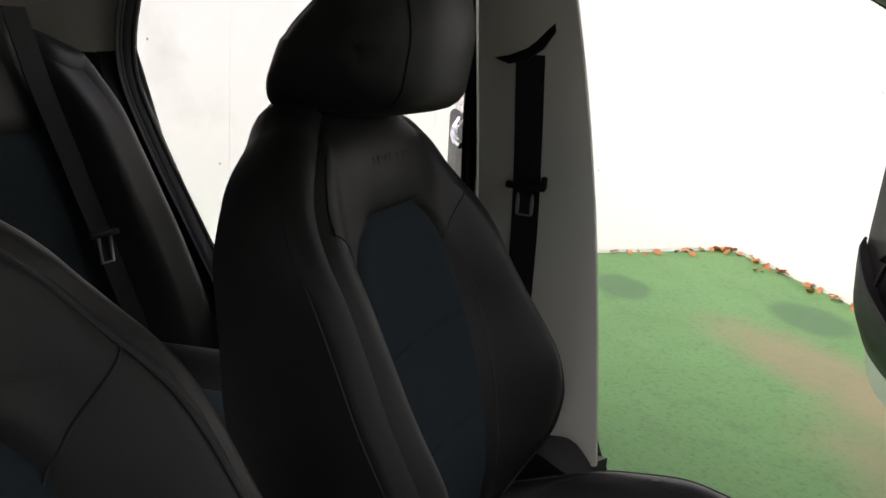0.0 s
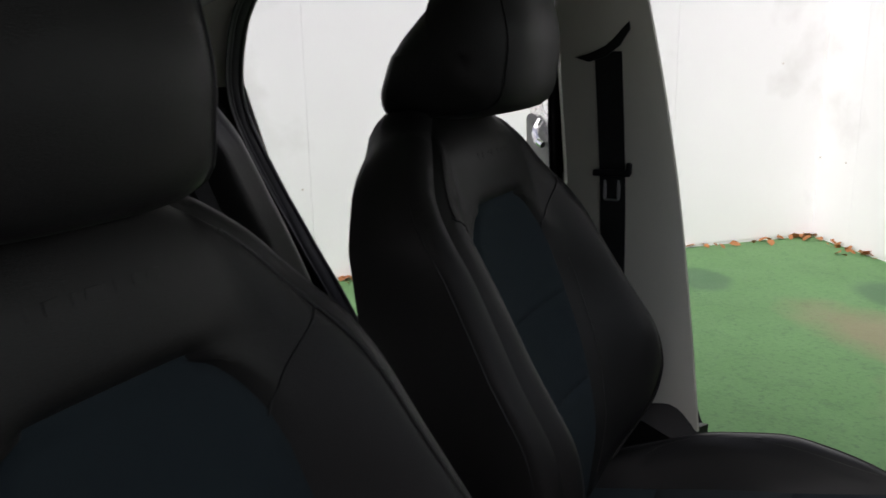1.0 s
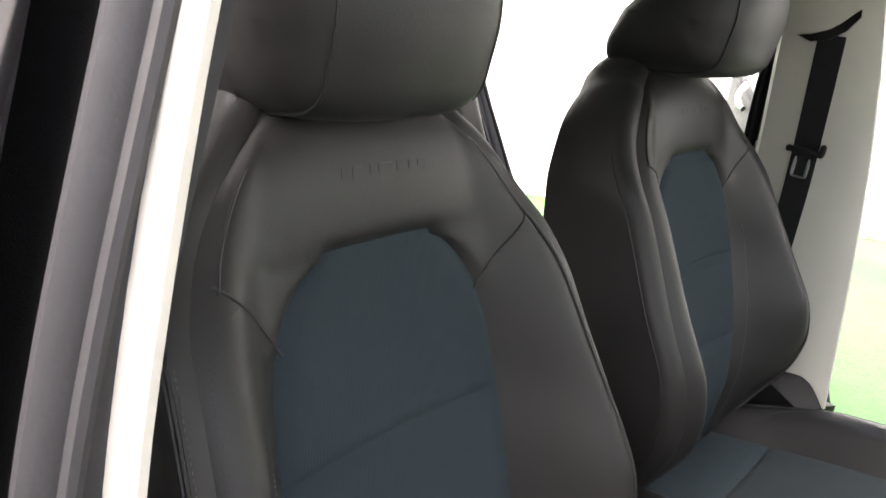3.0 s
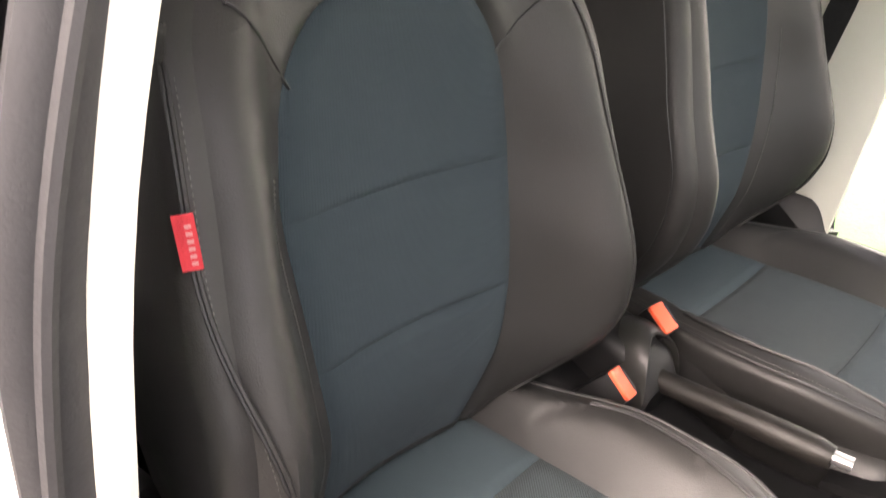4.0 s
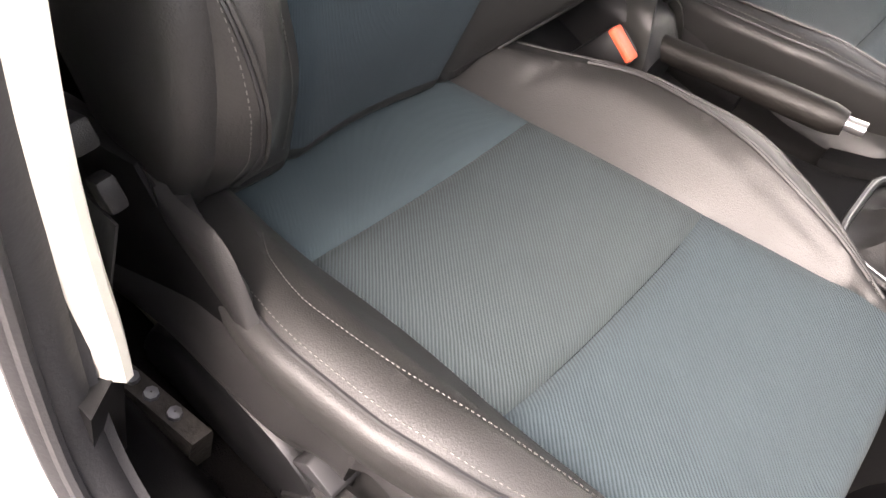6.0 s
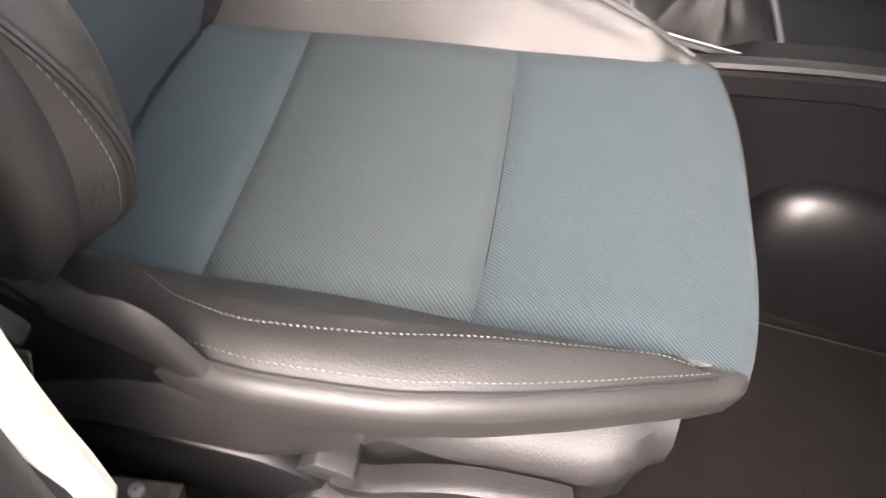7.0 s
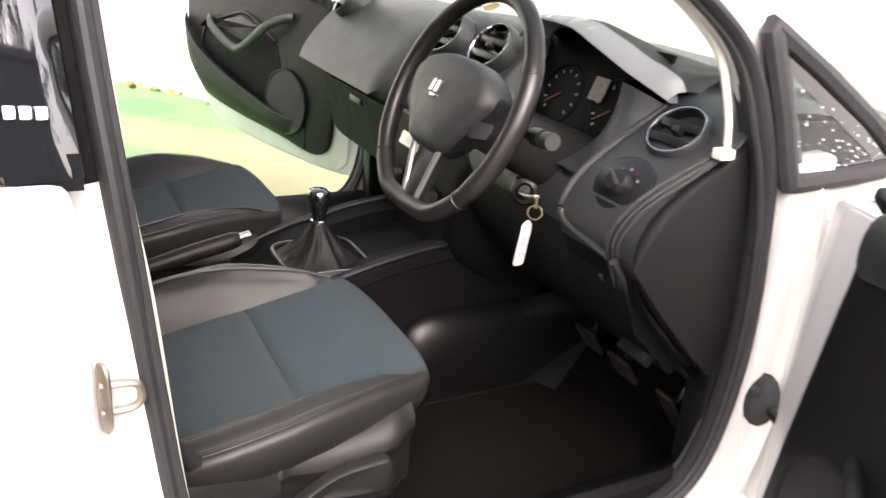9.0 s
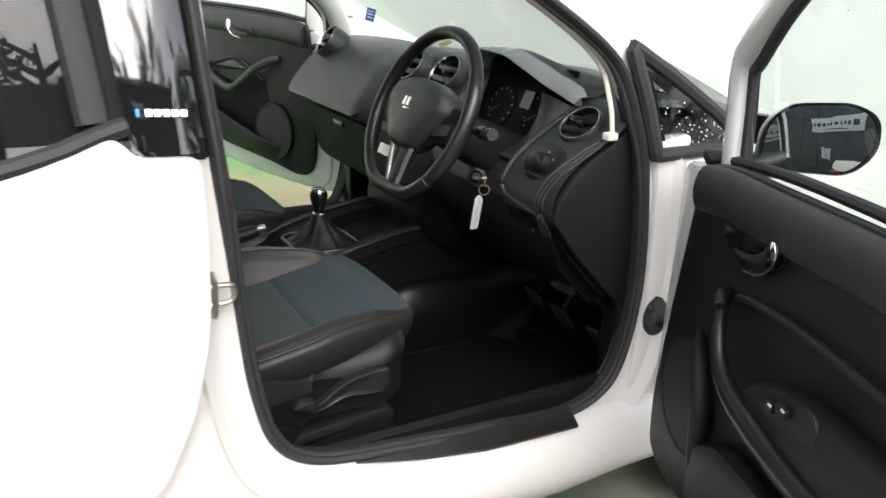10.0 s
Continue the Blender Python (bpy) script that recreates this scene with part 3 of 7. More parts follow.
        part("front_shield", loft(fr), SHIELD, s, "dark grey moulded side shield")
        part("rail_cover", prism(rounded_poly([(0.232, 0.330), (0.258, 0.362), (0.46, 0.380), (0.478, 0.365), (0.47, 0.318)], 0.008, 3), "yz", sg * 0.230, sg * 0.281, 0.006), PLASTIC, s)
        part("seat_rail", box(sg * 0.21 - 0.02, sg * 0.21 + 0.02, -0.15, 0.45, 0.262, 0.31, 0.004), STEEL, s, "steel seat rail")
    part("lever_slot", prism(rounded_poly([(0.243, 0.428), (0.258, 0.446), (0.292, 0.438), (0.284, 0.414)], 0.004, 3), "yz", o * 0.255, o * 0.2885, 0.002), SEAM, s, "black lever slot")
    blade = spline([(0, y, z) for y, z in ((0.262, 0.402), (0.292, 0.408), (0.322, 0.428), (0.365, 0.450), (0.41, 0.458), (0.455, 0.460), (0.465, 0.452), (0.465, 0.412), (0.456, 0.403), (0.41, 0.404), (0.36, 0.410), (0.318, 0.400), (0.285, 0.388), (0.265, 0.390))], 60, True)
    lev = [[Vector((o * x, 0.366 + (p.y - 0.365) * 0.92 * f, 0.448 + (p.z - 0.425) * 0.92 * f)) for p in blade] for x, f in ((0.272, 0.97), (0.286, 1.0), (0.292, 0.975), (0.2945, 0.90), (0.292, 0.5), (0.291, 0.05))]
    part("height_lever", loft(lev), SHIELD, s, "dark grey seat height lever")
    knob = rounded_poly([(0.02, 0.30), (0.04, 0.375), (0.12, 0.396), (0.22, 0.394), (0.272, 0.37), (0.285, 0.30)], 0.03, 4)
    part("recliner_cover", prism(knob, "yz", o * 0.235, o * 0.276, 0.012), PLASTIC_D, s)
    part("seat_pan", box(-0.235, 0.235, -0.10, 0.50, 0.30, 0.42, 0.03, 3), PLASTIC_D, s)
    part("hinge_cover", prism(rounded_poly([(-0.16, 0.40), (-0.12, 0.54), (-0.05, 0.56), (0.01, 0.50), (0.02, 0.42)], 0.03, 4), "yz", o * 0.25, o * 0.285, 0.01), PLASTIC_D, s)
    # red cloth tag sewn into the outer backrest seam
    TAGM = Matrix.Translation((o * 0.291, 0.020, 0.907)) @ pose(0, 0, 0, 12, 0, o * 62) @ Matrix.Scale(0.72, 4)
    if driver:
        tg = part("seat_tag", moved(box(-0.0012, 0.0012, -0.010, 0.010, -0.032, 0.032, 0.0005, 1), TAGM), RED, s, "red cloth warning tag with white print")
        for k in range(6):
            part("print_bar", moved(box(-0.0016, 0.0016, -0.0030, 0.0030, -0.0022, 0.0022, 0, 1), TAGM @ Matrix.Translation((0, 0.003, 0.019 - 0.0085 * k))), FADED, tg)
    return s


driver_seat = front_seat(True)
driver_seat.location = (0.348, 0, 0)
passenger_seat = front_seat(False)
passenger_seat.location = (-0.425, -0.02, 0.012)


# ---- yard ----
def wall_run(name, a, b, height, label):
    """A run of upright white panels with narrow joints from a to b on the ground."""
    a, b = Vector((*a, 0)), Vector((*b, 0))
    d = (b - a).normalized()
    a, b = a - d * 0.04, b + d * 0.04
    n = Vector((d.y, -d.x, 0))
    length, w = (b - a).length, 1.15
    root = tagged(thing(name, label, "wall"), kind="structure")
    bm = loft([[a + n * 0.006, a + n * 0.2, a + n * 0.2 + Vector((0, 0, height)), a + n * 0.006 + Vector((0, 0, height))],
               [b + n * 0.006, b + n * 0.2, b + n * 0.2 + Vector((0, 0, height)), b + n * 0.006 + Vector((0, 0, height))]])
    part("wall_core", bm, WALLW, root, smooth=False)
    k = 0
    while k * w < length:
        e = min((k + 1) * w, length) - k * w - 0.001
        p = moved(box(0, e, -0.03, 0, 0.02, height - 0.01, 0.0006, 1), Matrix.Translation(a + d * (k * w)) @ Matrix.Rotation(math.atan2(d.y, d.x), 4, "Z"))
        part("panel", p, WALLW, root, smooth=False)
        for q in range(4):
            sp = a + d * (k * w + 0.05 + 0.35 * (q % 3)) - n * 0.032 + Vector((0, 0, 0.55 + 0.62 * q))
            part("screw", lathe([(0.0005, 0.003), (0.004, 0.0025), (0.006, 0.0)], 8, Matrix.Translation(sp) @ (-n).to_track_quat("Z", "Y").to_matrix().to_4x4()), STEEL, root)
        k += 1
    return root


CORNER = (-5.24, 0.23)
DIR_A, DIR_B = (0.67, -0.742), (0.815, 0.579)
END_A = (CORNER[0] + DIR_A[0] * 9, CORNER[1] + DIR_A[1] * 9)
END_B = (CORNER[0] + DIR_B[0] * 13, CORNER[1] + DIR_B[1] * 13)
wall_run("wall_west", CORNER, END_A, 3.0, "white painted panel wall with dirty joints behind the car")
wall_run("wall_north", END_B, CORNER, 3.0, "white painted panel wall ahead of the car")


def ground_mat():
    m = mat("green_painted_concrete", (0.105, 0.235, 0.082), 0.75, vary=0.2, scale=1.6, fine=0.7, fine_scale=70)
    nt, b = m.node_tree, m.node_tree.nodes["Principled BSDF"]
    base = next(n for n in nt.nodes if n.bl_idname == "ShaderNodeMix")
    geo = nt.nodes.new("ShaderNodeNewGeometry")
    sep = nt.nodes.new("ShaderNodeSeparateXYZ")
    nt.links.new(geo.outputs["Position"], sep.inputs[0])
    col = base.outputs["Result"]

    def patch(x, y, rx, ry, rot, color, soft, amount, last):
        mp = nt.nodes.new("ShaderNodeMapping")
        mp.vector_type = "TEXTURE"
        mp.inputs["Location"].default_value = (x, y, 0)
        mp.inputs["Rotation"].default_value = (0, 0, radians(rot))
        mp.inputs["Scale"].default_value = (rx, ry, 1)
        nt.links.new(geo.outputs["Position"], mp.inputs[0])
        nz = nt.nodes.new("ShaderNodeTexNoise")
        nz.inputs["Scale"].default_value = 5
        nt.links.new(geo.outputs["Position"], nz.inputs["Vector"])
        ln = nt.nodes.new("ShaderNodeVectorMath")
        ln.operation = "LENGTH"
        nt.links.new(mp.outputs[0], ln.inputs[0])
        ad = nt.nodes.new("ShaderNodeMath")
        ad.operation = "MULTIPLY_ADD"
        nt.links.new(nz.outputs["Fac"], ad.inputs[0])
        ad.inputs[1].default_value = soft * 0.9
        nt.links.new(ln.outputs["Value"], ad.inputs[2])
        mr = nt.nodes.new("ShaderNodeMapRange")
        mr.inputs["From Min"].default_value, mr.inputs["From Max"].default_value = 1.0 + soft, 1.0 - soft * 0.2
        mr.inputs["To Max"].default_value = amount
        nt.links.new(ad.outputs[0], mr.inputs["Value"])
        mx = nt.nodes.new("ShaderNodeMix")
        mx.data_type = "RGBA"
        nt.links.new(mr.outputs["Result"], mx.inputs["Factor"])
        nt.links.new(last, mx.inputs["A"])
        mx.inputs["B"].default_value = (*color, 1)
        return mx.outputs["Result"]

    spk = nt.nodes.new("ShaderNodeTexNoise")
    spk.inputs["Scale"].default_value, spk.inputs["Detail"].default_value, spk.inputs["Roughness"].default_value = 6.0, 10, 0.75
    nt.links.new(geo.outputs["Position"], spk.inputs["Vector"])
    rmp = nt.nodes.new("ShaderNodeMapRange")
    rmp.inputs["From Min"].default_value, rmp.inputs["From Max"].default_value, rmp.inputs["To Max"].default_value = 0.52, 0.72, 0.75
    nt.links.new(spk.outputs["Fac"], rmp.inputs["Value"])
    dk = nt.nodes.new("ShaderNodeMix")
    dk.data_type = "RGBA"
    nt.links.new(rmp.outputs["Result"], dk.inputs["Factor"])
    nt.links.new(col, dk.inputs["A"])
    dk.inputs["B"].default_value = (0.06, 0.15, 0.055, 1)
    col = dk.outputs["Result"]
    grn = nt.nodes.new("ShaderNodeTexNoise")
    grn.inputs["Scale"].default_value, grn.inputs["Detail"].default_value, grn.inputs["Roughness"].default_value = 38.0, 6, 0.7
    nt.links.new(geo.outputs["Position"], grn.inputs["Vector"])
    gmr = nt.nodes.new("ShaderNodeMapRange")
    gmr.inputs["From Min"].default_value, gmr.inputs["From Max"].default_value, gmr.inputs["To Max"].default_value = 0.50, 0.70, 0.7
    nt.links.new(grn.outputs["Fac"], gmr.inputs["Value"])
    gmx = nt.nodes.new("ShaderNodeMix")
    gmx.data_type = "RGBA"
    nt.links.new(gmr.outputs["Result"], gmx.inputs["Factor"])
    nt.links.new(col, gmx.inputs["A"])
    gmx.inputs["B"].default_value = (0.05, 0.12, 0.05, 1)
    col = gmx.outputs["Result"]
    col = patch(-3.85, -0.29, 0.24, 0.16, 25, (0.055, 0.13, 0.06), 0.3, 0.8, col)
    col = patch(-3.87, 0.70, 0.28, 0.19, 25, (0.055, 0.13, 0.06), 0.3, 0.8, col)
    col = patch(-3.10, 0.72, 0.62, 0.24, 45, (0.24, 0.19, 0.12), 0.7, 0.7, col)
    col = patch(-2.1, 1.35, 0.80, 0.5, 30, (0.30, 0.24, 0.15), 0.7, 0.75, col)
    col = patch(40.6, 2.0, 40.2, 60.0, 0, (0.16, 0.15, 0.135), 0.02, 1.0, col)
    nt.links.new(col, b.inputs["Base Color"])
    return m


bm = bmesh.new()
bmesh.ops.create_grid(bm, x_segments=40, y_segments=40, size=60)
ground = tagged(part("ground", bm, ground_mat()), "green painted concrete yard floor with bare brown patches", "ground", kind="structure")


# ---- car shell ----
LEFT_SHIFT = 0.08
car = thing("car", "white five-door hatchback parked with its doors open", "car")


def side_x(z):
    """How far out the body side stands at a height."""
    d = 0.5 * (z - 0.98 + math.sqrt((z - 0.98) ** 2 + 0.012))  # upright below the waist, leaning in above
    return 0.80 - 0.27 * d


OPEN_F = [(0.052, 1.36), (0.060, 1.235), (0.067, 1.11), (0.076, 1.0), (0.088, 0.87), (0.102, 0.72), (0.121, 0.57), (0.158, 0.455), (0.24, 0.395), (0.40, 0.372), (0.62, 0.352), (0.82, 0.338), (0.93, 0.37), (0.985, 0.45),
          (1.01, 0.60), (1.005, 0.75), (0.985, 0.88), (0.955, 0.985), (0.895, 1.12), (0.73, 1.235), (0.52, 1.35), (0.36, 1.425), (0.20, 1.445), (0.07, 1.43)]
OPEN_L = [(-0.004, 1.36), (0.012, 1.235), (0.028, 1.11), (0.045, 1.0), (0.065, 0.87), (0.085, 0.72), (0.105, 0.57)] + OPEN_F[7:]
OPEN_R = [(-0.14, 1.36), (-0.155, 1.1), (-0.16, 0.8), (-0.15, 0.55), (-0.17, 0.42), (-0.26, 0.375), (-0.46, 0.372), (-0.58, 0.42), (-0.635, 0.52), (-0.71, 0.66), (-0.81, 0.82), (-0.895, 0.97), (-0.942, 1.10), (-0.945, 1.19), (-0.915, 1.28),
          (-0.862, 1.37), (-0.78, 1.425), (-0.55, 1.44), (-0.3, 1.445), (-0.19, 1.43)]


def opening_loop(shape, sx, off, out, n=140):
    """A door opening on side sx, grown in its plane by off and moved away from the car by out."""
    pts = spline([(0, y, z) for y, z in shape], n, True)
    c = sum(pts, Vector()) / n
    res = []
    for i, p in enumerate(pts):
        t = pts[(i + 1) % n] - pts[i - 1]
        o = Vector((0, t.z, -t.y)).normalized()
        if o.dot(p - c) < 0:
            o.negate()
        q = p + o * off
        res.append(Vector((sx * (side_x(q.z) + out), q.y, q.z)))
    return res


def aperture(shape, sx, parent):
    rings = [opening_loop(shape, sx, *v) for v in ((0.0, -0.022), (0.03, -0.016), (0.045, -0.012), (0.062, 0.004), (0.075, 0.012))]
    if shape is OPEN_F:  # the flange stops at the quarter window
        rings = [[rings[1][i].lerp(rings[2][i], 0.4) if k > 1 and p.z > 0.945 and p.y > 0.80 else p for i, p in enumerate(r)] for k, r in enumerate(rings)]
    bm = loft(rings, cap=False)
    if shape is OPEN_F:
        dark = lambda f: 0.99 < f.calc_center_median().z < 1.40 and f.calc_center_median().y < 0.3
        upper = bm.copy()
        bmesh.ops.delete(upper, geom=[f for f in upper.faces if not dark(f)], context="FACES")
        bmesh.ops.delete(bm, geom=[f for f in bm.faces if dark(f)], context="FACES")
        part("upper_aperture", upper, PLASTIC_M, parent, "black upper pillar edge")
    part("door_aperture", bm, PAINT, parent)
    part("aperture_lining", loft([opening_loop(shape, sx, *v) for v in ((0.002, -0.020), (-0.006, -0.03), (-0.008, -0.065))], cap=False), RUBBER, parent)
    seal = [p + Vector((sx * 0.010 * smooth01((p.z - 0.78) / 0.2), 0, 0)) for p in opening_loop(shape, sx, -0.004, -0.036)]
    part("door_seal", tube(seal, 0.0115, 14, True, flat=2.05, up=(1, 0, 0)), RUBBER, parent, "black rubber door seal")
    part("seal_lip", tube(opening_loop(shape, sx, -0.002, -0.050), 0.0075, 10, True, up=(1, 0, 0)), RUBBER, parent, "black rubber door seal")
    part("seal_lip", tube(opening_loop(shape, sx, -0.015, -0.024), 0.006, 8, True, up=(1, 0, 0)), RUBBER, parent, "black rubber door seal")


aperture(OPEN_F, 1, car)
aperture(OPEN_L, -1, car)
aperture(OPEN_R, -1, car)

# B-pillar trims inside
PIL_L = [(0.50, 0.154), (0.55, 0.149), (0.70, 0.132), (0.85, 0.114), (1.07, 0.086), (1.2, 0.068), (1.34, 0.044), (1.45, 0.022)]
PIL_R = [(0.50, 0.157), (0.57, 0.148), (0.65, 0.139), (0.75, 0.130), (0.85, 0.121), (0.95, 0.108), (1.05, 0.100), (1.15, 0.095), (1.25, 0.090), (1.45, 0.080)]


PIL_OUT = [(0.50, 0.046), (0.57, 0.042), (0.65, 0.034), (0.75, 0.028), (0.85, 0.026), (0.95, 0.024), (1.05, 0.018), (1.15, 0.010), (1.25, 0.003), (1.45, -0.004)]


def pillar_section(sx, z):
    rear = -0.165 if sx > 0 else -0.132
    X, yf = side_x(z) - (lerp_table(PIL_OUT, z) if sx > 0 else 0.044), lerp_table(PIL_R if sx > 0 else PIL_L, z) - 0.004
    lim = side_x(z) - 0.036 * smooth01((z - 0.80) / 0.2)  # the outer wing stays behind the door seal
    pts = [(min(X - 0.010, lim), yf - 0.056), (min(X - 0.012, lim), yf - 0.038), (min(X - 0.017, lim + 0.006), yf - 0.022), (X - 0.025, yf - 0.009), (X - 0.034, yf), (X - 0.041, yf - 0.002), (X - 0.048, yf - 0.016), (X - 0.058, yf - 0.045), (X - 0.066, -0.02),
           (X - 0.066, rear + 0.065), (X - 0.058, rear + 0.015), (X - 0.03, rear), (min(X - 0.002, lim), rear), (min(X + 0.004, lim), -0.06)]
    return [Vector((sx * x, y, z)) for x, y in pts]


for sx in (1, -1):
    part("pillar_trim", loft([pillar_section(sx, z) for z in [0.523, 0.53, 0.54, 0.56] + [0.58 + 0.043 * k for k in range(21)]]), CREAM, car, "pale cream plastic pillar trim")
    low = [[Vector((sx * (side_x(0.5) - 0.045), 0.16, z)), Vector((sx * 0.712, 0.135, z)), Vector((sx * 0.700, 0.06, z)), Vector((sx * 0.698, -0.16, z)), Vector((sx * 0.757, -0.16, z))] for z in (0.30, 0.40, 0.48, 0.525)]
    part("pillar_base_trim", loft(low), PLASTIC_D, car)
    # outer pillar skin
    sk = [[Vector((sx * (side_x(z) - 0.004), y, z)) for y in (lerp_table([(0.24, 0.10), (0.4, 0.06), (0.7, 0.0), (1.0, -0.04), (1.4, -0.01)], z), -0.2 if sx > 0 else -0.155)] + [Vector((sx * (side_x(z) - 0.03), y, z)) for y in (-0.2 if sx > 0 else -0.155, 0.0)] for z in (0.24, 0.55, 0.7, 0.85, 1.0, 1.02, 1.15, 1.3, 1.43)]
    part("pillar_skin", loft(sk[:6]), PAINT, car)
    part("upper_pillar_skin", loft(sk[5:]), RUBBER, car)

# body side below the rear door
for sx in (1, -1):
    part("rocker_panel", prism([(-0.85, 0.2), (0.25, 0.2), (0.25, 0.33), (0.17, 0.40), (0.09, 0.5), (0.052, 0.6), (0.02, 0.75), (-0.02, 0.95), (-0.25, 0.95), (-0.25, 0.42), (-0.60, 0.42), (-0.85, 0.6)], "yz", sx * 0.775, sx * 0.795), PAINT, car)

# sills
for sx in (1, -1):
    prof = [(0.757, 0.352), (0.770, 0.350), (0.800, 0.345), (0.822, 0.325), (0.838, 0.285), (0.842, 0.24), (0.828, 0.20), (0.80, 0.165), (0.72, 0.16), (0.70, 0.30), (0.715, 0.33)]
    st = []
    for y, dz in ((-0.70, 0.02), (-0.3, 0.02), (0.0, 0.025), (0.24, 0.012), (0.5, 0.0), (0.82, -0.012), (1.0, 0.0), (1.1, 0.0)):
        st.append([Vector((sx * x, y, z + dz)) for x, z in prof])
    part("sill", loft(st), PAINT, car)
    part("sill_trim", loft([[Vector((sx * x, y, z)) for x, z in ((0.752, 0.392), (0.735, 0.398), (0.69, 0.375), (0.655, 0.30), (0.65, 0.262), (0.745, 0.262))] for y in (-0.70, 0.10, 0.40, 0.82, 1.06)]), PLASTIC_D, car, "black plastic sill trim")
pl = thing("sill_plate", "black sill plate with worn silver lettering strip on the white sill", "sill plate")
pls = []
for y in (0.315, 0.45, 0.60, 0.72, 0.835):
    kk = lerp_table([(0.315, 0.2), (0.45, 0.65), (0.6, 0.95), (0.84, 1.0)], y)
    pls.append([Vector((0.775 + (x - 0.775) * kk, y, 0.362 + (z - 0.362) * kk + 0.003 + (0.018 - 0.028 * (y - 0.24)))) for x, z in ((0.775, 0.362), (0.800, 0.346), (0.818, 0.331), (0.816, 0.325), (0.798, 0.340), (0.773, 0.356))])
part("plate", loft(pls), PLASTIC_D, pl)
for k in range(5):
    y = 0.60 + 0.024 * k
    part("letter_bar", box(0.800, 0.8145, y, y + 0.014, 0.3395 - 0.028 * (y - 0.5), 0.3425 - 0.028 * (y - 0.5), 0.001, 1), SATIN, pl)

# floor, bulkhead, tunnel side
floor = thing("cabin_floor", "black carpeted car floor with black mats", "carpet", kind="structure")
part("floor_pan", box(-0.74, 0.74, -0.95, 1.42, 0.18, 0.258, 0.01), CARPET, floor)
part("toe_board", prism([(1.22, 0.25), (1.42, 0.52), (1.46, 0.52), (1.46, 0.2), (1.22, 0.2)], "yz", -0.74, 0.74), CARPET, floor)
part("bulkhead", box(-0.74, 0.74, 1.43, 1.46, 0.2, 0.97, 0.0), PLASTIC_D, floor)
for sx in (1, -1):
    part("kick_panel", prism(rounded_poly([(0.99, 0.26), (0.985, 0.60), (1.05, 0.72), (1.43, 0.80), (1.43, 0.26)], 0.03), "yz", sx * 0.685, sx * 0.745, 0.01), PLASTIC_D, floor)
    part("heel_mat", moved(box(-0.205, 0.205, 0.50, 1.14, 0.258, 0.268, 0.004), Matrix.Translation((sx * 0.44, 0, 0))), CARPET, floor, "black carpet mat")
    hem = [Vector((sx * 0.44 + x, y, 0.268)) for x, y in rounded_poly([(-0.203, 0.51), (0.203, 0.51), (0.203, 1.13), (-0.203, 1.13)], 0.03, 4)]
    part("mat_hem", tube(hem, 0.0020, 6, True), PLASTIC_M, floor, "dark grey mat hem")

# roof, screens, pillars
RAIL = [(0.60, 1.455), (0.55, 1.475), (0.40, 1.50), (0.2, 1.512), (0.0, 1.516)]


def roof_section(y, drop, inset, lift=0.0):
    half = [(x - inset, z - drop + lift) for x, z in RAIL]
    return [Vector((x, y, z)) for x, z in half] + [Vector((-x, y, z)) for x, z in half[-2::-1]]


rs = [(0.50, 0.035, 0.03), (0.35, 0.012, 0.01), (0.1, 0.0, 0.0), (-0.4, 0.0, 0.0), (-0.9, 0.02, 0.015), (-1.25, 0.055, 0.04), (-1.42, 0.10, 0.06)]
bm = loft([roof_section(*r) for r in rs], closed_ring=False)
bmesh.ops.solidify(bm, geom=bm.faces[:], thickness=0.012)
part("roof", bm, PAINT, car)
part("headliner", loft([roof_section(y, d + 0.03, i) for y, d, i in rs], closed_ring=False), HEADLINER, car, "pale grey headliner")
for sx in (1, -1):
    rail = spline([(sx * 0.735, 0.985, 1.0), (sx * 0.70, 0.91, 1.14), (sx * 0.655, 0.70, 1.285), (sx * 0.61, 0.45, 1.41), (sx * 0.59, 0.2, 1.462), (sx * 0.585, -0.2, 1.468), (sx * 0.585, -0.6, 1.455), (sx * 0.60, -0.95, 1.40), (sx * 0.66, -1.25, 1.22), (sx * 0.74, -1.42, 1.0)], 60)
    part("cant_rail", tube(rail, 0.034, 12, flat=1.15), PAINT, car)
    atrim = spline([(sx * 0.742, 0.905, 0.965), (sx * 0.728, 0.902, 1.03), (sx * 0.70, 0.872, 1.12), (sx * 0.655, 0.715, 1.235), (sx * 0.60, 0.47, 1.36), (sx * 0.575, 0.3, 1.43)], 40)
    part("windscreen_pillar_trim", tube(atrim, lambda f: 0.005 + 0.007 * f, 10, flat=1.0), CREAM, car, "pale cream plastic pillar trim")
    part("trim_foot", moved(box(-0.011, 0.011, -0.013, 0.013, -0.008, 0.008, 0.003), Matrix.Translation((sx * 0.742, 0.900, 0.962))), CREAM, car)

ws = []
for k in range(13):
    f = k / 12
    y, z, hw = 1.42 + (0.47 - 1.42) * f, 0.985 + (1.462 - 0.985) * f, 0.735 + (0.585 - 0.735) * f
    ws.append([Vector((hw * u, y - 0.07 * abs(u) ** 2.2, z - 0.045 * f * abs(u) ** 2 )) for u in [-1 + 2 * i / 16 for i in range(17)]])
wsg = part("windscreen", loft(ws, closed_ring=False), TINT, car, "clear windscreen")

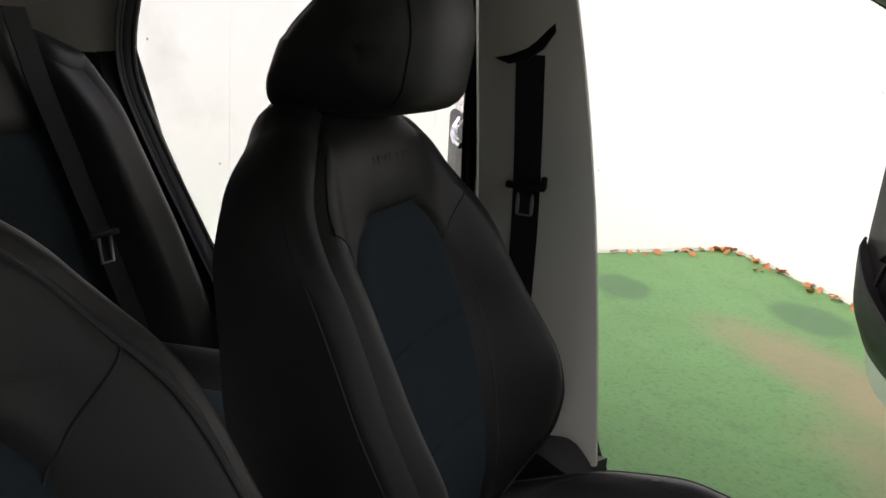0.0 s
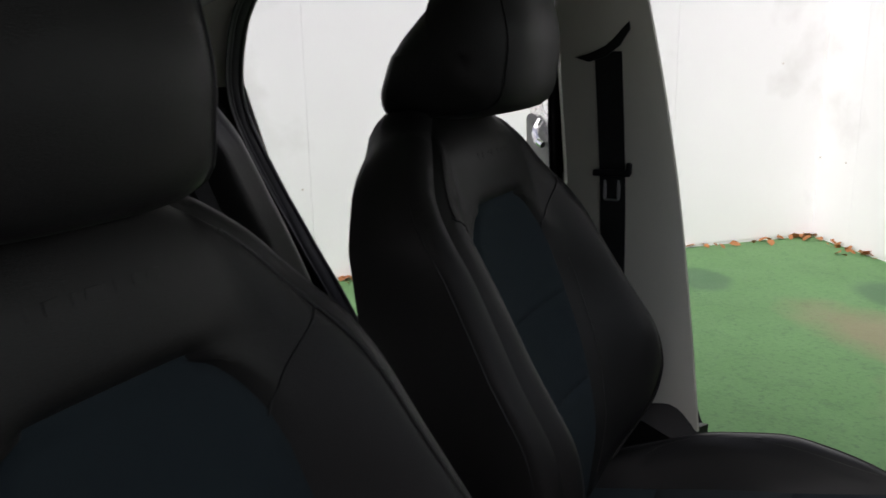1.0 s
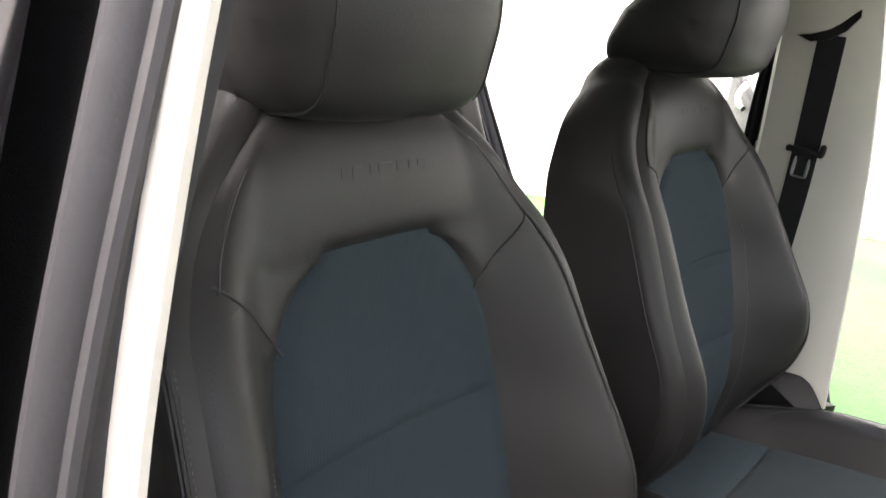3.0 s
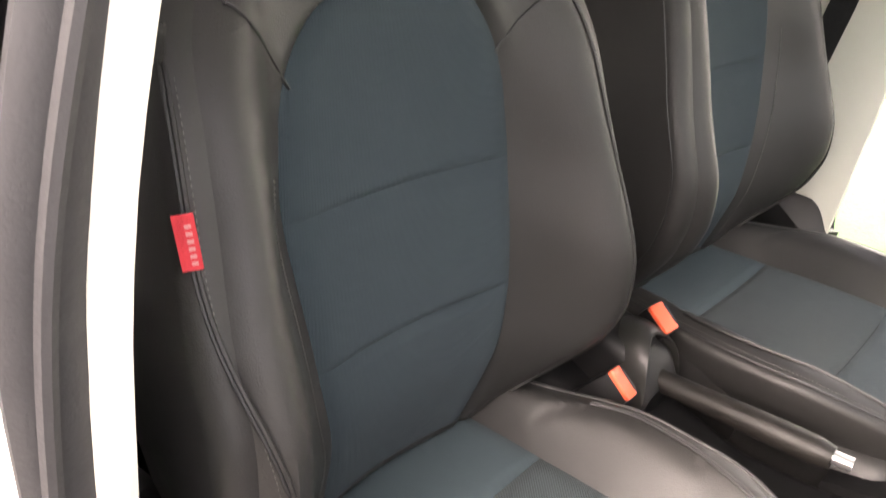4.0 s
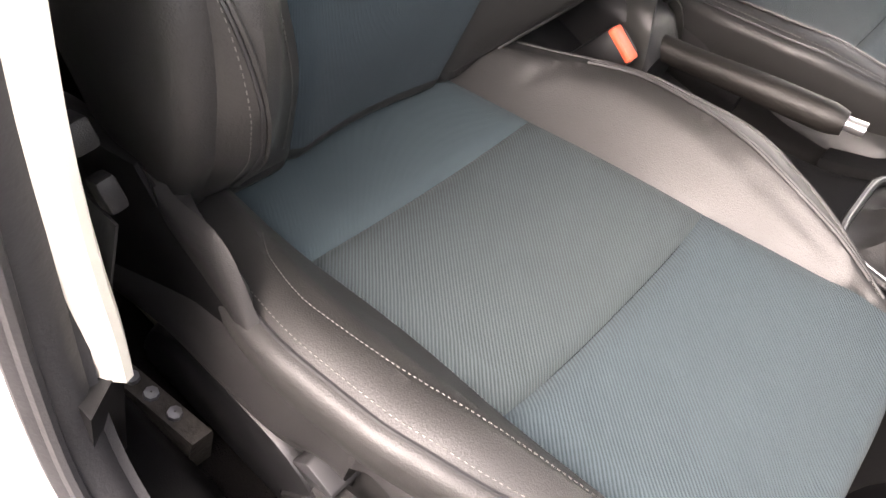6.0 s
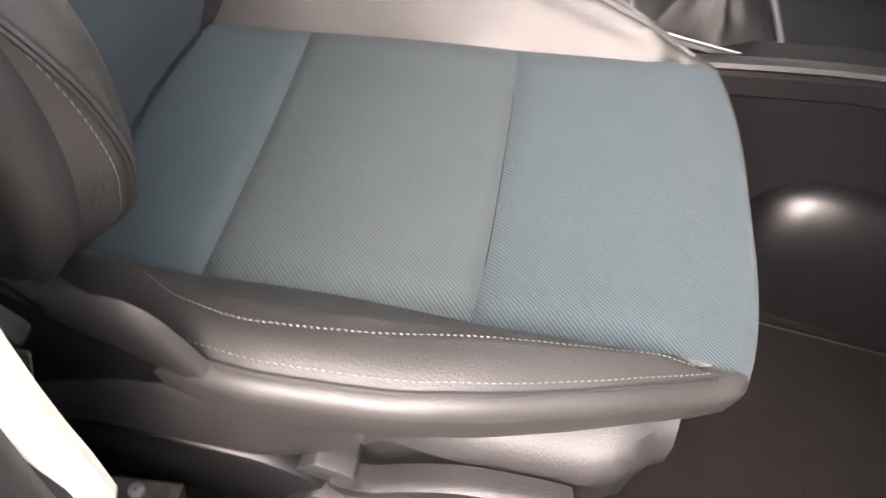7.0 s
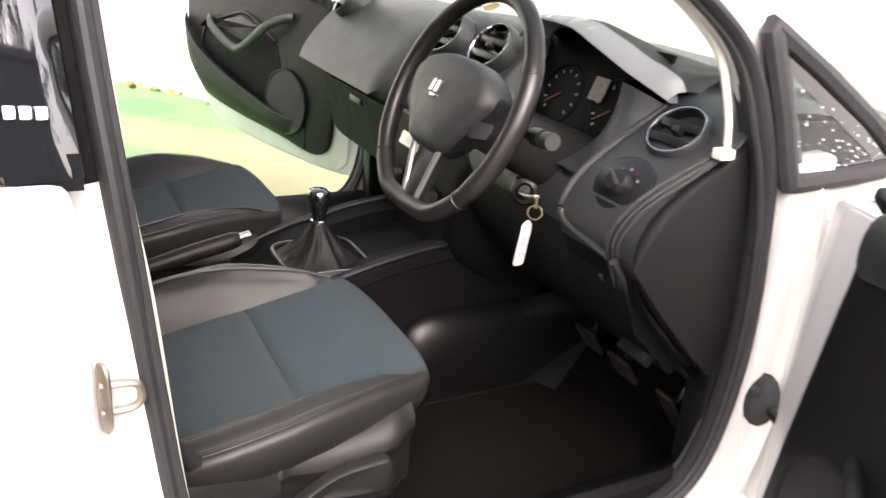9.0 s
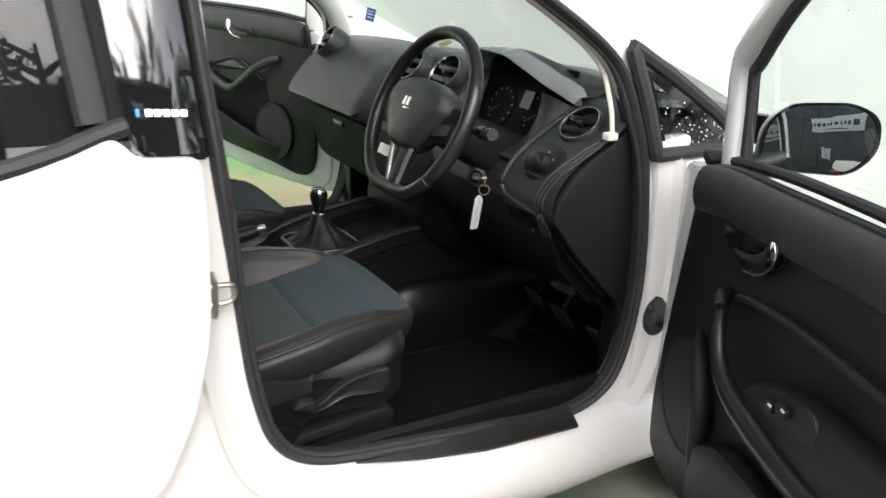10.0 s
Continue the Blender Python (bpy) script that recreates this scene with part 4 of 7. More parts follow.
# front wings, bonnet, nose
for sx in (1, -1):
    sec = []
    for y, o in ((1.075, 0.0), (1.18, 0.006), (1.30, 0.012), (1.45, 0.016)):
        sec.append([Vector((sx * (x + o), y, z)) for x, z in ((0.79, 0.20), (0.825, 0.30), (0.838, 0.45), (0.836, 0.65), (0.828, 0.80), (0.815, 0.86), (0.795, 0.905), (0.76, 0.925), (0.74, 0.90), (0.77, 0.80), (0.78, 0.5), (0.76, 0.22))])
    part("front_wing", loft(sec), PAINT, car)
    part("wing_closing_panel", prism([(0.99, 0.34), (1.02, 0.6), (1.005, 0.85), (0.985, 0.955), (1.09, 0.965), (1.09, 0.30)], "yz", sx * 0.745, sx * 0.792, 0.012), PAINT, car)
NOSE = [(1.45, 1.0, 0.0), (1.7, 0.985, -0.045), (1.95, 0.95, -0.10), (2.10, 0.90, -0.16), (2.20, 0.80, -0.24), (2.26, 0.66, -0.33)]
half = [(0.80, 0.20), (0.852, 0.33), (0.855, 0.55), (0.852, 0.72), (0.825, 0.85), (0.77, 0.93), (0.60, 0.975), (0.30, 0.995), (0.0, 1.0)]
sec = []
for y, f, d in NOSE:
    hp = [(x * f, 0.20 + (z - 0.20) * (1 + d * 1.05)) for x, z in half]
    sec.append([Vector((x, y, z)) for x, z in hp] + [Vector((-x, y, z)) for x, z in hp[-2::-1]])
part("nose", loft(sec), PAINT, car)
part("grille", moved(box(-0.36, 0.36, -0.02, 0.02, -0.05, 0.05, 0.015), Matrix.Translation((0, 2.255, 0.50))), PLASTIC_D, car)
for sx in (1, -1):
    part("headlight", moved(lathe([(0.001, 0.02), (0.07, 0.018), (0.10, 0.0), (0.10, -0.05)], 20), Matrix.Translation((sx * 0.58, 2.14, 0.66)) @ pose(0, 0, 0, -70, 0, -sx * 25)), GLASS, car)
TAIL = [(-0.93, 1.0, 1.0), (-1.15, 1.0, 0.985), (-1.35, 0.985, 0.955), (-1.50, 0.96, 0.86), (-1.60, 0.92, 0.72), (-1.67, 0.80, 0.60)]
half = [(0.80, 0.20), (0.848, 0.33), (0.850, 0.55), (0.845, 0.80), (0.80, 1.0), (0.72, 1.20), (0.64, 1.38), (0.55, 1.47), (0.3, 1.505), (0.0, 1.512)]
sec = []
for y, f, g in TAIL:
    hp = [(x * f, 0.22 + (z - 0.20) * g) for x, z in half]
    sec.append([Vector((x, y, z)) for x, z in hp] + [Vector((-x, y, z)) for x, z in hp[-2::-1]])
bm = loft(sec, cap=False)
bm.faces.new([v for v in bm.verts if abs(v.co.y + 1.67) < 1e-4])
pane = [f for f in bm.faces if f.calc_center_median().z > 1.02 and f.calc_center_median().y < -1.34 and abs(f.calc_center_median().x) < 0.60]
rw = bmesh.new()
for f in pane:
    rw.faces.new([rw.verts.new(v.co) for v in f.verts])
bmesh.ops.delete(bm, geom=pane, context="FACES_ONLY")
part("rear_body", bm, PAINT, car)
bmesh.ops.remove_doubles(rw, verts=rw.verts[:], dist=0.0005)
part("rear_window", rw, PRIVACY, car, "tinted rear window").visible_shadow = False
part("rear_bumper", moved(box(-0.72, 0.72, -0.05, 0.05, -0.12, 0.12, 0.045, 3), Matrix.Translation((0, -1.66, 0.42))), PAINT, car)

# wheels
def road_wheel(sx, y):
    m = Matrix.Translation((sx * 0.765, y, 0.295)) @ pose(0, 0, 0, 0, sx * 90)
    w = part("wheel", lathe([(0.20, -0.09), (0.27, -0.095), (0.292, -0.07), (0.296, 0.0), (0.292, 0.07), (0.27, 0.095), (0.20, 0.09)], 48, m), RUBBER, car, "black rubber tyre on an alloy wheel")
    part("rim", lathe([(0.001, 0.06), (0.05, 0.062), (0.06, 0.05), (0.17, 0.055), (0.185, 0.085), (0.20, 0.088), (0.20, -0.05), (0.001, -0.05)], 40, m), SATIN, w)
    for k in range(5):
        part("spoke", moved(box(0.04, 0.185, -0.016, 0.016, 0.045, 0.080, 0.006), m @ Matrix.Rotation(2 * math.pi * k / 5, 4, "Z")), SATIN, w)
    part("wheel_arch", lathe([(0.30, 0.02), (0.335, 0.02), (0.345, 0.094), (0.33, 0.098), (0.30, 0.094)], 48, m), PLASTIC_D, car, "black wheel arch")


for sx in (1, -1):
    for y in (1.45, -1.02):
        road_wheel(sx, y)

# right rear door, closed, with gloss black pillar panel
rd = thing("rear_door", "white closed rear door with black window frame", "car door")
ps = rounded_poly([(0.044, 1.000), (0.046, 0.88), (0.043, 0.767), (0.034, 0.692), (0.010, 0.59), (-0.035, 0.479), (-0.10, 0.40), (-0.36, 0.34), (-0.56, 0.38), (-0.68, 0.60), (-0.80, 0.85), (-0.90, 1.00), (-0.26, 0.985), (-0.145, 1.006), (-0.070, 1.036), (-0.042, 1.004)], 0.016, 3)


def door_x(z):
    return lerp_table([(0.3, 0.800), (0.45, 0.828), (0.6, 0.840), (0.75, 0.842), (0.9, 0.836), (1.06, 0.818)], z)


bm = bmesh.new()
ring = [bm.verts.new((0, y, z)) for y, z in ps]
f = bm.faces.new(ring)
bmesh.ops.triangulate(bm, faces=[f])
bmesh.ops.subdivide_edges(bm, edges=bm.edges[:], cuts=3, use_grid_fill=True)
for v in bm.verts:
    v.co.x = door_x(v.co.z)
ext = bmesh.ops.extrude_face_region(bm, geom=bm.faces[:])
for v in [g for g in ext["geom"] if isinstance(g, bmesh.types.BMVert)]:
    v.co.x -= 0.045
part("door_skin", bm, PAINT, rd, smooth=True)
strip = [Vector((side_x(z) + 0.034, y, z)) for y, z in ((-0.050, 1.048), (-0.09, 1.036), (-0.15, 1.014), (-0.26, 0.990), (-0.45, 0.978), (-0.9, 1.0))]
part("waist_strip", tube(spline(strip, 30), 0.014, 8), RUBBER, rd, "matt black waist strip")
fr = [Vector((side_x(z) + 0.020, y, z)) for y, z in ((-0.090, 1.05), (-0.100, 1.15), (-0.115, 1.27), (-0.15, 1.40), (-0.25, 1.43), (-0.6, 1.42), (-0.85, 1.33), (-0.93, 1.2), (-0.90, 1.04))]
part("window_frame", tube(spline(fr, 60), 0.024, 8, flat=0.8, up=(1, 0, 0)), RUBBER, rd, "black window frame")
g = [[Vector((side_x(z) + 0.012, y, z)) for y in (-0.10, -0.9)] for z in (1.0, 1.1, 1.2, 1.3, 1.42)]
bm = loft(g, closed_ring=False)
gl = part("window_pane", bm, PRIVACY, rd)
gl.visible_shadow = False
gp = [[Vector((side_x(z) + 0.028 + dx, y, z)) for y, dx in ((y0, 0), (-0.035, 0.006), (0.0, 0.0085), (0.028, 0.006), (0.056 - 0.075 * (z - 1.0), 0.0), (0.058 - 0.075 * (z - 1.0), -0.012), (y0, -0.012))] for z, y0 in ((1.004, -0.040), (1.012, -0.046), (1.10, -0.055), (1.20, -0.063), (1.30, -0.078), (1.42, -0.095))]
pp = part("pillar_panel", loft(gp), PIANO, rd, "gloss black pillar panel with chrome badge")
lower = [[Vector((side_x(z) + 0.030 + dx, y, z)) for y, dx in ((-0.042, 0), (0.055, 0.0), (0.056, -0.012), (-0.042, -0.012))] for z in (0.994, 1.002, 1.020, 1.026)]
part("panel_foot", loft(lower), GLOSSBLACK, pp)
BLUE = mat("light_blue_enamel", (0.05, 0.35, 0.65), 0.25)
for k in range(6):
    y0 = -0.037 + 0.0120 * k
    z0 = 1.065 - 0.05 * (y0 + 0.037)
    part("badge_bar", moved(box(-0.002, 0.002, 0, 0.0100 if k else 0.005, -0.0058, 0.0058, 0.001, 1), Matrix.Translation((side_x(z0) + 0.0375, y0, z0)) @ pose(0, 0, 0, 0, -20)), CHROME if k else BLUE, pp, "chrome badge bar" if k else "light blue badge bar")

# door catch on the pillar
strk = thing("door_striker", "worn steel door striker loop on the white pillar", "door catch")
part("base_plate", moved(prism(rounded_poly([(-0.012, -0.028), (-0.006, -0.040), (0.006, -0.040), (0.012, -0.028), (0.012, 0.028), (0.006, 0.040), (-0.006, 0.040), (-0.012, 0.028)], 0.003, 2), "xz", -0.002, 0.002, 0.001), Matrix.Translation((0.803, 0.056, 0.774)) @ pose(0, 0, 0, 0, 0, 24)), STEEL, strk, "worn zinc base plate")
lp = spline([(0.802, 0.052, 0.789), (0.803, 0.080, 0.788), (0.803, 0.089, 0.783), (0.803, 0.091, 0.774), (0.803, 0.089, 0.765), (0.803, 0.080, 0.759), (0.802, 0.052, 0.758)], 26)
part("loop", tube(lp, 0.0045, 8, up=(1, 0, 0)), STEEL, strk)
for z in (0.802, 0.746):
    part("screw", lathe([(0.001, 0.004), (0.005, 0.0035), (0.006, 0.0)], 10, Matrix.Translation((0.8022, 0.0578, z)) @ pose(0, 0, 0, 90, 0, 204)), STEEL, strk)

# door check strap
chk = thing("door_check", "black rubber door check boot on the white pillar", "door check")
part("boot", moved(lathe([(0.001, 0.03), (0.016, 0.028), (0.022, 0.018), (0.030, 0.006), (0.034, 0.0), (0.001, 0.0)], 14), Matrix.Translation((0.803, 1.038, 0.556)) @ pose(0, 0, 0, 75, 0, 30) @ Matrix.Diagonal((0.85, 1.35, 1, 1))), RUBBER, chk)
part("bolt_head", moved(lathe([(0.001, 0.008), (0.009, 0.007), (0.010, 0.0), (0.001, 0.0)], 6), Matrix.Translation((0.808, 1.018, 0.578)) @ pose(0, 0, 0, 80, 0, 30)), PLASTIC_D, chk)
part("strap", tube(spline([(0.808, 1.035, 0.552), (0.84, 1.035, 0.545), (0.875, 1.025, 0.54)], 8), 0.009, 8), PLASTIC_D, chk)

# quarter window ahead of the door
qw = thing("quarter_window", "small triangular quarter window in a black rubber frame", "window")
qpts = [Vector(p) + Vector((-0.008, 0.034, -0.020)) for p in ((0.800, 0.955, 0.945), (0.785, 0.925, 1.05), (0.765, 0.885, 1.165), (0.770, 1.00, 1.105), (0.775, 1.13, 1.03), (0.785, 1.235, 0.955), (0.795, 1.10, 0.948))]
part("frame", tube(resample(qpts + [qpts[0]], 70, True), 0.016, 8, True, up=(1, 0, 0)), RUBBER, qw)
bm = bmesh.new()
bm.faces.new([bm.verts.new(p) for p in (qpts[0], qpts[2], qpts[5])])
qg = part("pane", bm, TINT, qw, "rain-spotted glass pane")
qg.visible_shadow = False
DROP = mat("water_drop", (0.75, 0.78, 0.8), 0.05, vary=0.02, spec=0.8, rvary=0.02)
rr, drops = random.Random(5), bmesh.new()
for k in range(170):
    a, b = sorted((rr.random(), rr.random()))
    p = qpts[0] * a + qpts[2] * (b - a) + qpts[5] * (1 - b)
    if p.z < 0.945 + 0.16 * rr.random():
        bmesh.ops.create_icosphere(drops, subdivisions=1, radius=rr.uniform(0.0008, 0.0024), matrix=Matrix.Translation(p + Vector((0.001, 0, 0))))
part("rain_drops", drops, DROP, qw, "small rain drops")
# black printed border on the glass, wider along the sloping edge
tri, ctr = (qpts[0], qpts[2], qpts[5]), qpts[0] * 0.50 + qpts[2] * 0.20 + qpts[5] * 0.30
inn = [ctr + (p - ctr) * 0.60 for p in tri]
bm = bmesh.new()
for k in range(3):
    bm.faces.new([bm.verts.new(p + Vector((0.0015, 0, 0))) for p in (tri[k], tri[(k + 1) % 3], inn[(k + 1) % 3], inn[k])])
part("print_border", bm, GLOSSBLACK, qw, "black printed glass border")


# ---- doors ----
LEFT_SHIFT = 0.0


def front_door(sx, angle, driver):
    d = thing("front_door", "open white front door with black trim panel" + (", window raised and mirror outside" if driver else ""), "car door", "front doors")
    d.matrix_world = Matrix.Translation((sx * 0.815 if sx > 0 else -0.895, 1.06, 0)) @ Matrix.Rotation(radians(sx * angle), 4, "Z")
    V = lambda x, u, z: Vector((sx * x, -u, z))
    lift = 0.0 if driver else 0.085
    VU = lambda x, u, z: V(x, u, z + lift)

    def slab(poly, x0, x1, bevel, r=0.03):
        poly = rounded_poly(poly, r, 4)
        return prism([(-u, z) for u, z in poly], "yz", sx * x0, sx * x1, bevel)

    if driver:
        SHELL = [(0.05, 0.93), (0.055, 0.42), (0.10, 0.30), (0.9, 0.30), (1.02, 0.42), (1.045, 0.72), (1.03, 0.965), (0.7, 0.958), (0.32, 0.945), (0.19, 0.935)]
        FLANGE = [(0.10, 0.93), (0.085, 0.63), (0.085, 0.42), (0.13, 0.312), (0.9, 0.312), (1.0, 0.42), (1.03, 0.72), (1.02, 0.95), (0.7, 0.945), (0.32, 0.935)]
        TRIM = [(0.2, 0.957), (0.175, 0.80), (0.148, 0.63), (0.122, 0.43), (0.138, 0.315), (0.22, 0.295), (0.80, 0.315), (0.93, 0.42), (0.99, 0.72), (1.0, 0.998), (0.7, 0.994), (0.5, 0.986), (0.32, 0.980)]
    else:
        SHELL = [(0.030, 0.55), (0.045, 0.42), (0.10, 0.388), (0.30, 0.380), (0.60, 0.392), (0.90, 0.420), (0.98, 0.468), (1.04, 0.60), (1.05, 0.75), (1.04, 1.06), (0.7, 1.043), (0.32, 1.03), (0.19, 1.02), (0.05, 0.97)]
        FLANGE = [(0.10, 0.93), (0.085, 0.63), (0.095, 0.44), (0.14, 0.405), (0.30, 0.395), (0.60, 0.408), (0.90, 0.436), (0.97, 0.482), (1.03, 0.61), (1.04, 0.75), (1.03, 1.05), (0.7, 1.03), (0.32, 1.02)]
        TRIM = [(0.2, 1.04), (0.150, 0.72), (0.165, 0.52), (0.185, 0.462), (0.24, 0.436), (0.30, 0.435), (0.45, 0.460), (0.70, 0.486), (0.93, 0.526), (1.02, 0.60), (1.06, 0.70), (1.065, 0.84), (1.05, 1.083), (0.7, 1.079), (0.5, 1.071), (0.32, 1.065)]
    part("shell", slab(SHELL, -0.03, 0.03, 0.012), PAINT, d)
    part("edge_flange", slab(FLANGE, -0.042, -0.03, 0.004), PAINT, d)
    trim = part("trim_panel", slab(TRIM, -0.062, -0.040, 0.012, 0.04), PLASTIC, d, "black moulded trim panel")
    # upper roll and lower pocket
    up = [[VU(-0.060 - 0.022 * math.sin(q), 0.22 + 0.77 * k / 20, lerp_table([(0.2, 0.955), (0.32, 0.972), (0.5, 0.978), (0.7, 0.986), (1.0, 0.990)], 0.22 + 0.77 * k / 20) - 0.045 + 0.045 * math.cos(q)) for q in [math.pi * j / 8 for j in range(9)]] for k in range(21)]
    part("upper_roll", loft(up, closed_ring=True), PLASTIC_G, trim)
    W = lambda x, u, z: V(x, u + 1.35 * (-x - 0.06), z + 0.55 * (-x - 0.06))
    if driver:
        # armrest sweeping back from the pull
        arm = spline([W(-0.085, 0.375, 0.755), W(-0.105, 0.385, 0.715), W(-0.112, 0.41, 0.665), W(-0.115, 0.46, 0.635), W(-0.115, 0.54, 0.622), W(-0.112, 0.66, 0.610), W(-0.10, 0.85, 0.61), W(-0.075, 0.97, 0.63)], 50)
        part("pull_handle", tube(arm, lambda f: 0.010 + 0.011 * smooth01(f * 2.2), 12, up=(1, 0, 0)), PLASTIC_D, trim, "satin black door pull")
        part("pull_post", tube(spline([W(-0.05, 0.372, 0.77), W(-0.085, 0.372, 0.765), W(-0.10, 0.378, 0.745)], 12), 0.012, 10), PLASTIC_D, trim)
        part("armrest", slab([(0.54, 0.65), (0.57, 0.71), (0.69, 0.745), (0.98, 0.75), (0.99, 0.68), (0.80, 0.64), (0.62, 0.635)], -0.115, -0.055, 0.018), PLASTIC, trim)
        brow = spline([W(-0.066, 0.40, 0.765), W(-0.078, 0.44, 0.785), W(-0.084, 0.55, 0.800), W(-0.084, 0.70, 0.805), W(-0.075, 0.90, 0.80), W(-0.066, 0.97, 0.79)], 40)
        part("armrest_brow", tube(brow, 0.008, 10, up=(1, 0, 0)), PLASTIC, trim)
        swp = part("switch_panel", slab([(0.61, 0.685), (0.63, 0.735), (0.75, 0.76), (0.77, 0.71)], -0.1165, -0.110, 0.001), PLASTIC, trim)
        for k in range(2):
            part("window_switch", moved(box(-0.006, 0.006, -0.012, 0.012, -0.008, 0.008, 0.003), Matrix.Translation(W(-0.123, 0.575 + 0.032 * k, 0.682 + 0.01 * k))), PLASTIC, swp)
            part("switch_lamp", moved(box(-0.001, 0.001, -0.004, 0.004, -0.0015, 0.0015, 0), Matrix.Translation(W(-0.1295, 0.575 + 0.032 * k, 0.684 + 0.01 * k))), WHITE, swp)
        sweep = spline([V(-0.060, 0.30, 0.66), V(-0.082, 0.345, 0.645), V(-0.09, 0.385, 0.60), V(-0.09, 0.405, 0.54), V(-0.085, 0.40, 0.46), V(-0.07, 0.385, 0.39)], 30)
        part("pocket_edge", tube(sweep, lambda f: 0.009 + 0.010 * math.sin(math.pi * f), 10, up=(1, 0, 0)), PLASTIC, trim)
        part("map_pocket", slab([(0.40, 0.38), (0.41, 0.50), (0.50, 0.545), (0.92, 0.56), (0.94, 0.44), (0.80, 0.36), (0.45, 0.35)], -0.105, -0.055, 0.02), PLASTIC, trim)
    else:
        # map pocket swelling below an opening whose shade is a flat dark sheet
        RIMZ = [(0.30, 0.545), (0.38, 0.548), (0.48, 0.566), (0.60, 0.596), (0.72, 0.630), (0.83, 0.667), (0.94, 0.715), (1.0, 0.765), (1.065, 0.83)]
        FOOTZ = [(0.30, 0.440), (0.45, 0.464), (0.70, 0.490), (0.93, 0.530), (1.02, 0.600), (1.065, 0.680)]
        OUT = [(0.30, 0.066), (0.36, 0.078), (0.48, 0.097), (0.98, 0.100), (1.04, 0.090), (1.065, 0.070)]
        bulge = []
        for k in range(41):
            u = 0.30 + 0.765 * k / 40
            zr, zf, x = lerp_table(RIMZ, u), lerp_table(FOOTZ, u), lerp_table(OUT, u)
            bulge.append([V(-0.060, u, zr - 0.012), V(-x + 0.012, u, zr - 0.004), V(-x + 0.004, u, zr), V(-x, u, zr - 0.005), V(-x + 0.002, u, zr - 0.3 * (zr - zf)), V(-x + 0.008, u, zr - 0.65 * (zr - zf)), V(-0.066, u, zf + 0.010), V(-0.060, u, zf)])
        part("map_pocket", loft(bulge), PLASTIC, trim, "black swelling map pocket")
        part("pocket_shade", slab([(0.95, 0.705), (0.905, 0.80), (0.66, 0.862), (0.47, 0.81), (0.44, 0.70), (0.43, 0.555), (0.60, 0.585), (0.83, 0.655)], -0.0655, -0.060, 0.001), PLASTIC_M, trim, "pocket opening, its shade a flat matt black sheet")
        part("armrest", slab([(0.90, 0.805), (0.65, 0.872), (0.56, 0.842), (0.60, 0.795), (0.64, 0.775), (0.72, 0.79), (0.84, 0.832)], -0.090, -0.060, 0.010, 0.012), PLASTIC_G, trim)
        part("pull_handle", tube(spline([V(-0.075, 0.875, 0.835), V(-0.105, 0.82, 0.812), V(-0.115, 0.71, 0.768), V(-0.116, 0.638, 0.754), V(-0.115, 0.575, 0.782), V(-0.112, 0.475, 0.850), V(-0.090, 0.40, 0.888), V(-0.066, 0.37, 0.895)], 50), 0.0165, 12, flat=0.75, up=(1, 0, 0)), PLASTIC_G, trim, "dark grey door pull")
        part("armrest_brow", tube(spline([V(-0.066, 0.96, 0.715), V(-0.068, 0.935, 0.77), V(-0.068, 0.89, 0.812), V(-0.070, 0.78, 0.850), V(-0.070, 0.65, 0.878), V(-0.070, 0.56, 0.846), V(-0.066, 0.47, 0.80)], 50), 0.005, 8, up=(1, 0, 0)), SEAM, trim)
    # release handle
    hu, hz = (0.0, 0.0) if driver else (0.15, 0.125)
    hslab = lambda poly, *v: slab([(u + hu, z + hz) for u, z in poly], *v)
    VH = lambda x, u, z: V(x, u + hu, z + hz)
    bez = part("handle_recess", hslab([(0.33, 0.905), (0.345, 0.855), (0.42, 0.832), (0.53, 0.868), (0.545, 0.905), (0.50, 0.93), (0.40, 0.925)], -0.068, -0.060, 0.003, 0.02), PLASTIC_D, trim)
    part("recess_well", hslab([(0.405, 0.912), (0.41, 0.852), (0.50, 0.872), (0.51, 0.92)], -0.0695, -0.066, 0.001, 0.015), GLOSSBLACK, bez)
    lev = [(0.400, 0.850), (0.45, 0.838), (0.497, 0.848), (0.528, 0.872), (0.536, 0.898), (0.524, 0.914), (0.508, 0.906), (0.494, 0.886), (0.462, 0.868), (0.402, 0.861)]
    rh = part("release_handle", hslab(lev, -0.082, -0.074, 0.003, 0.008), PLASTIC_D, bez, "black release handle with chrome rim")
    part("handle_tip", hslab([(0.515, 0.868), (0.530, 0.876), (0.537, 0.898), (0.525, 0.915), (0.511, 0.906), (0.507, 0.890)], -0.085, -0.081, 0.0015, 0.006), CHROME, rh, "chrome handle tip")
    rimc = spline([VH(-0.083, 0.448, 0.838), VH(-0.084, 0.497, 0.847), VH(-0.084, 0.528, 0.871), VH(-0.084, 0.537, 0.897)], 24)
    part("handle_rim", tube(rimc, 0.0024, 8, up=(1, 0, 0)), CHROME, bez, "thin chrome rim")
    part("mirror_knob", lathe([(0.001, 0.016), (0.011, 0.015), (0.013, 0.0), (0.001, 0.0)], 18, Matrix.Translation(VH(-0.067, 0.362, 0.878)) @ pose(0, 0, 0, 0, -sx * 90)), PLASTIC, bez)
    # loudspeaker
    mo = Matrix.Translation(V(-0.060, 0.285, 0.515) if driver else V(-0.070, 0.405, 0.597)) @ pose(0, 0, 0, 0, -sx * 90)
    spk = part("speaker_rim", lathe([(0.117, 0.0), (0.119, 0.004), (0.115, 0.007), (0.109, 0.006), (0.105, 0.0)], 48, mo), PLASTIC, trim)
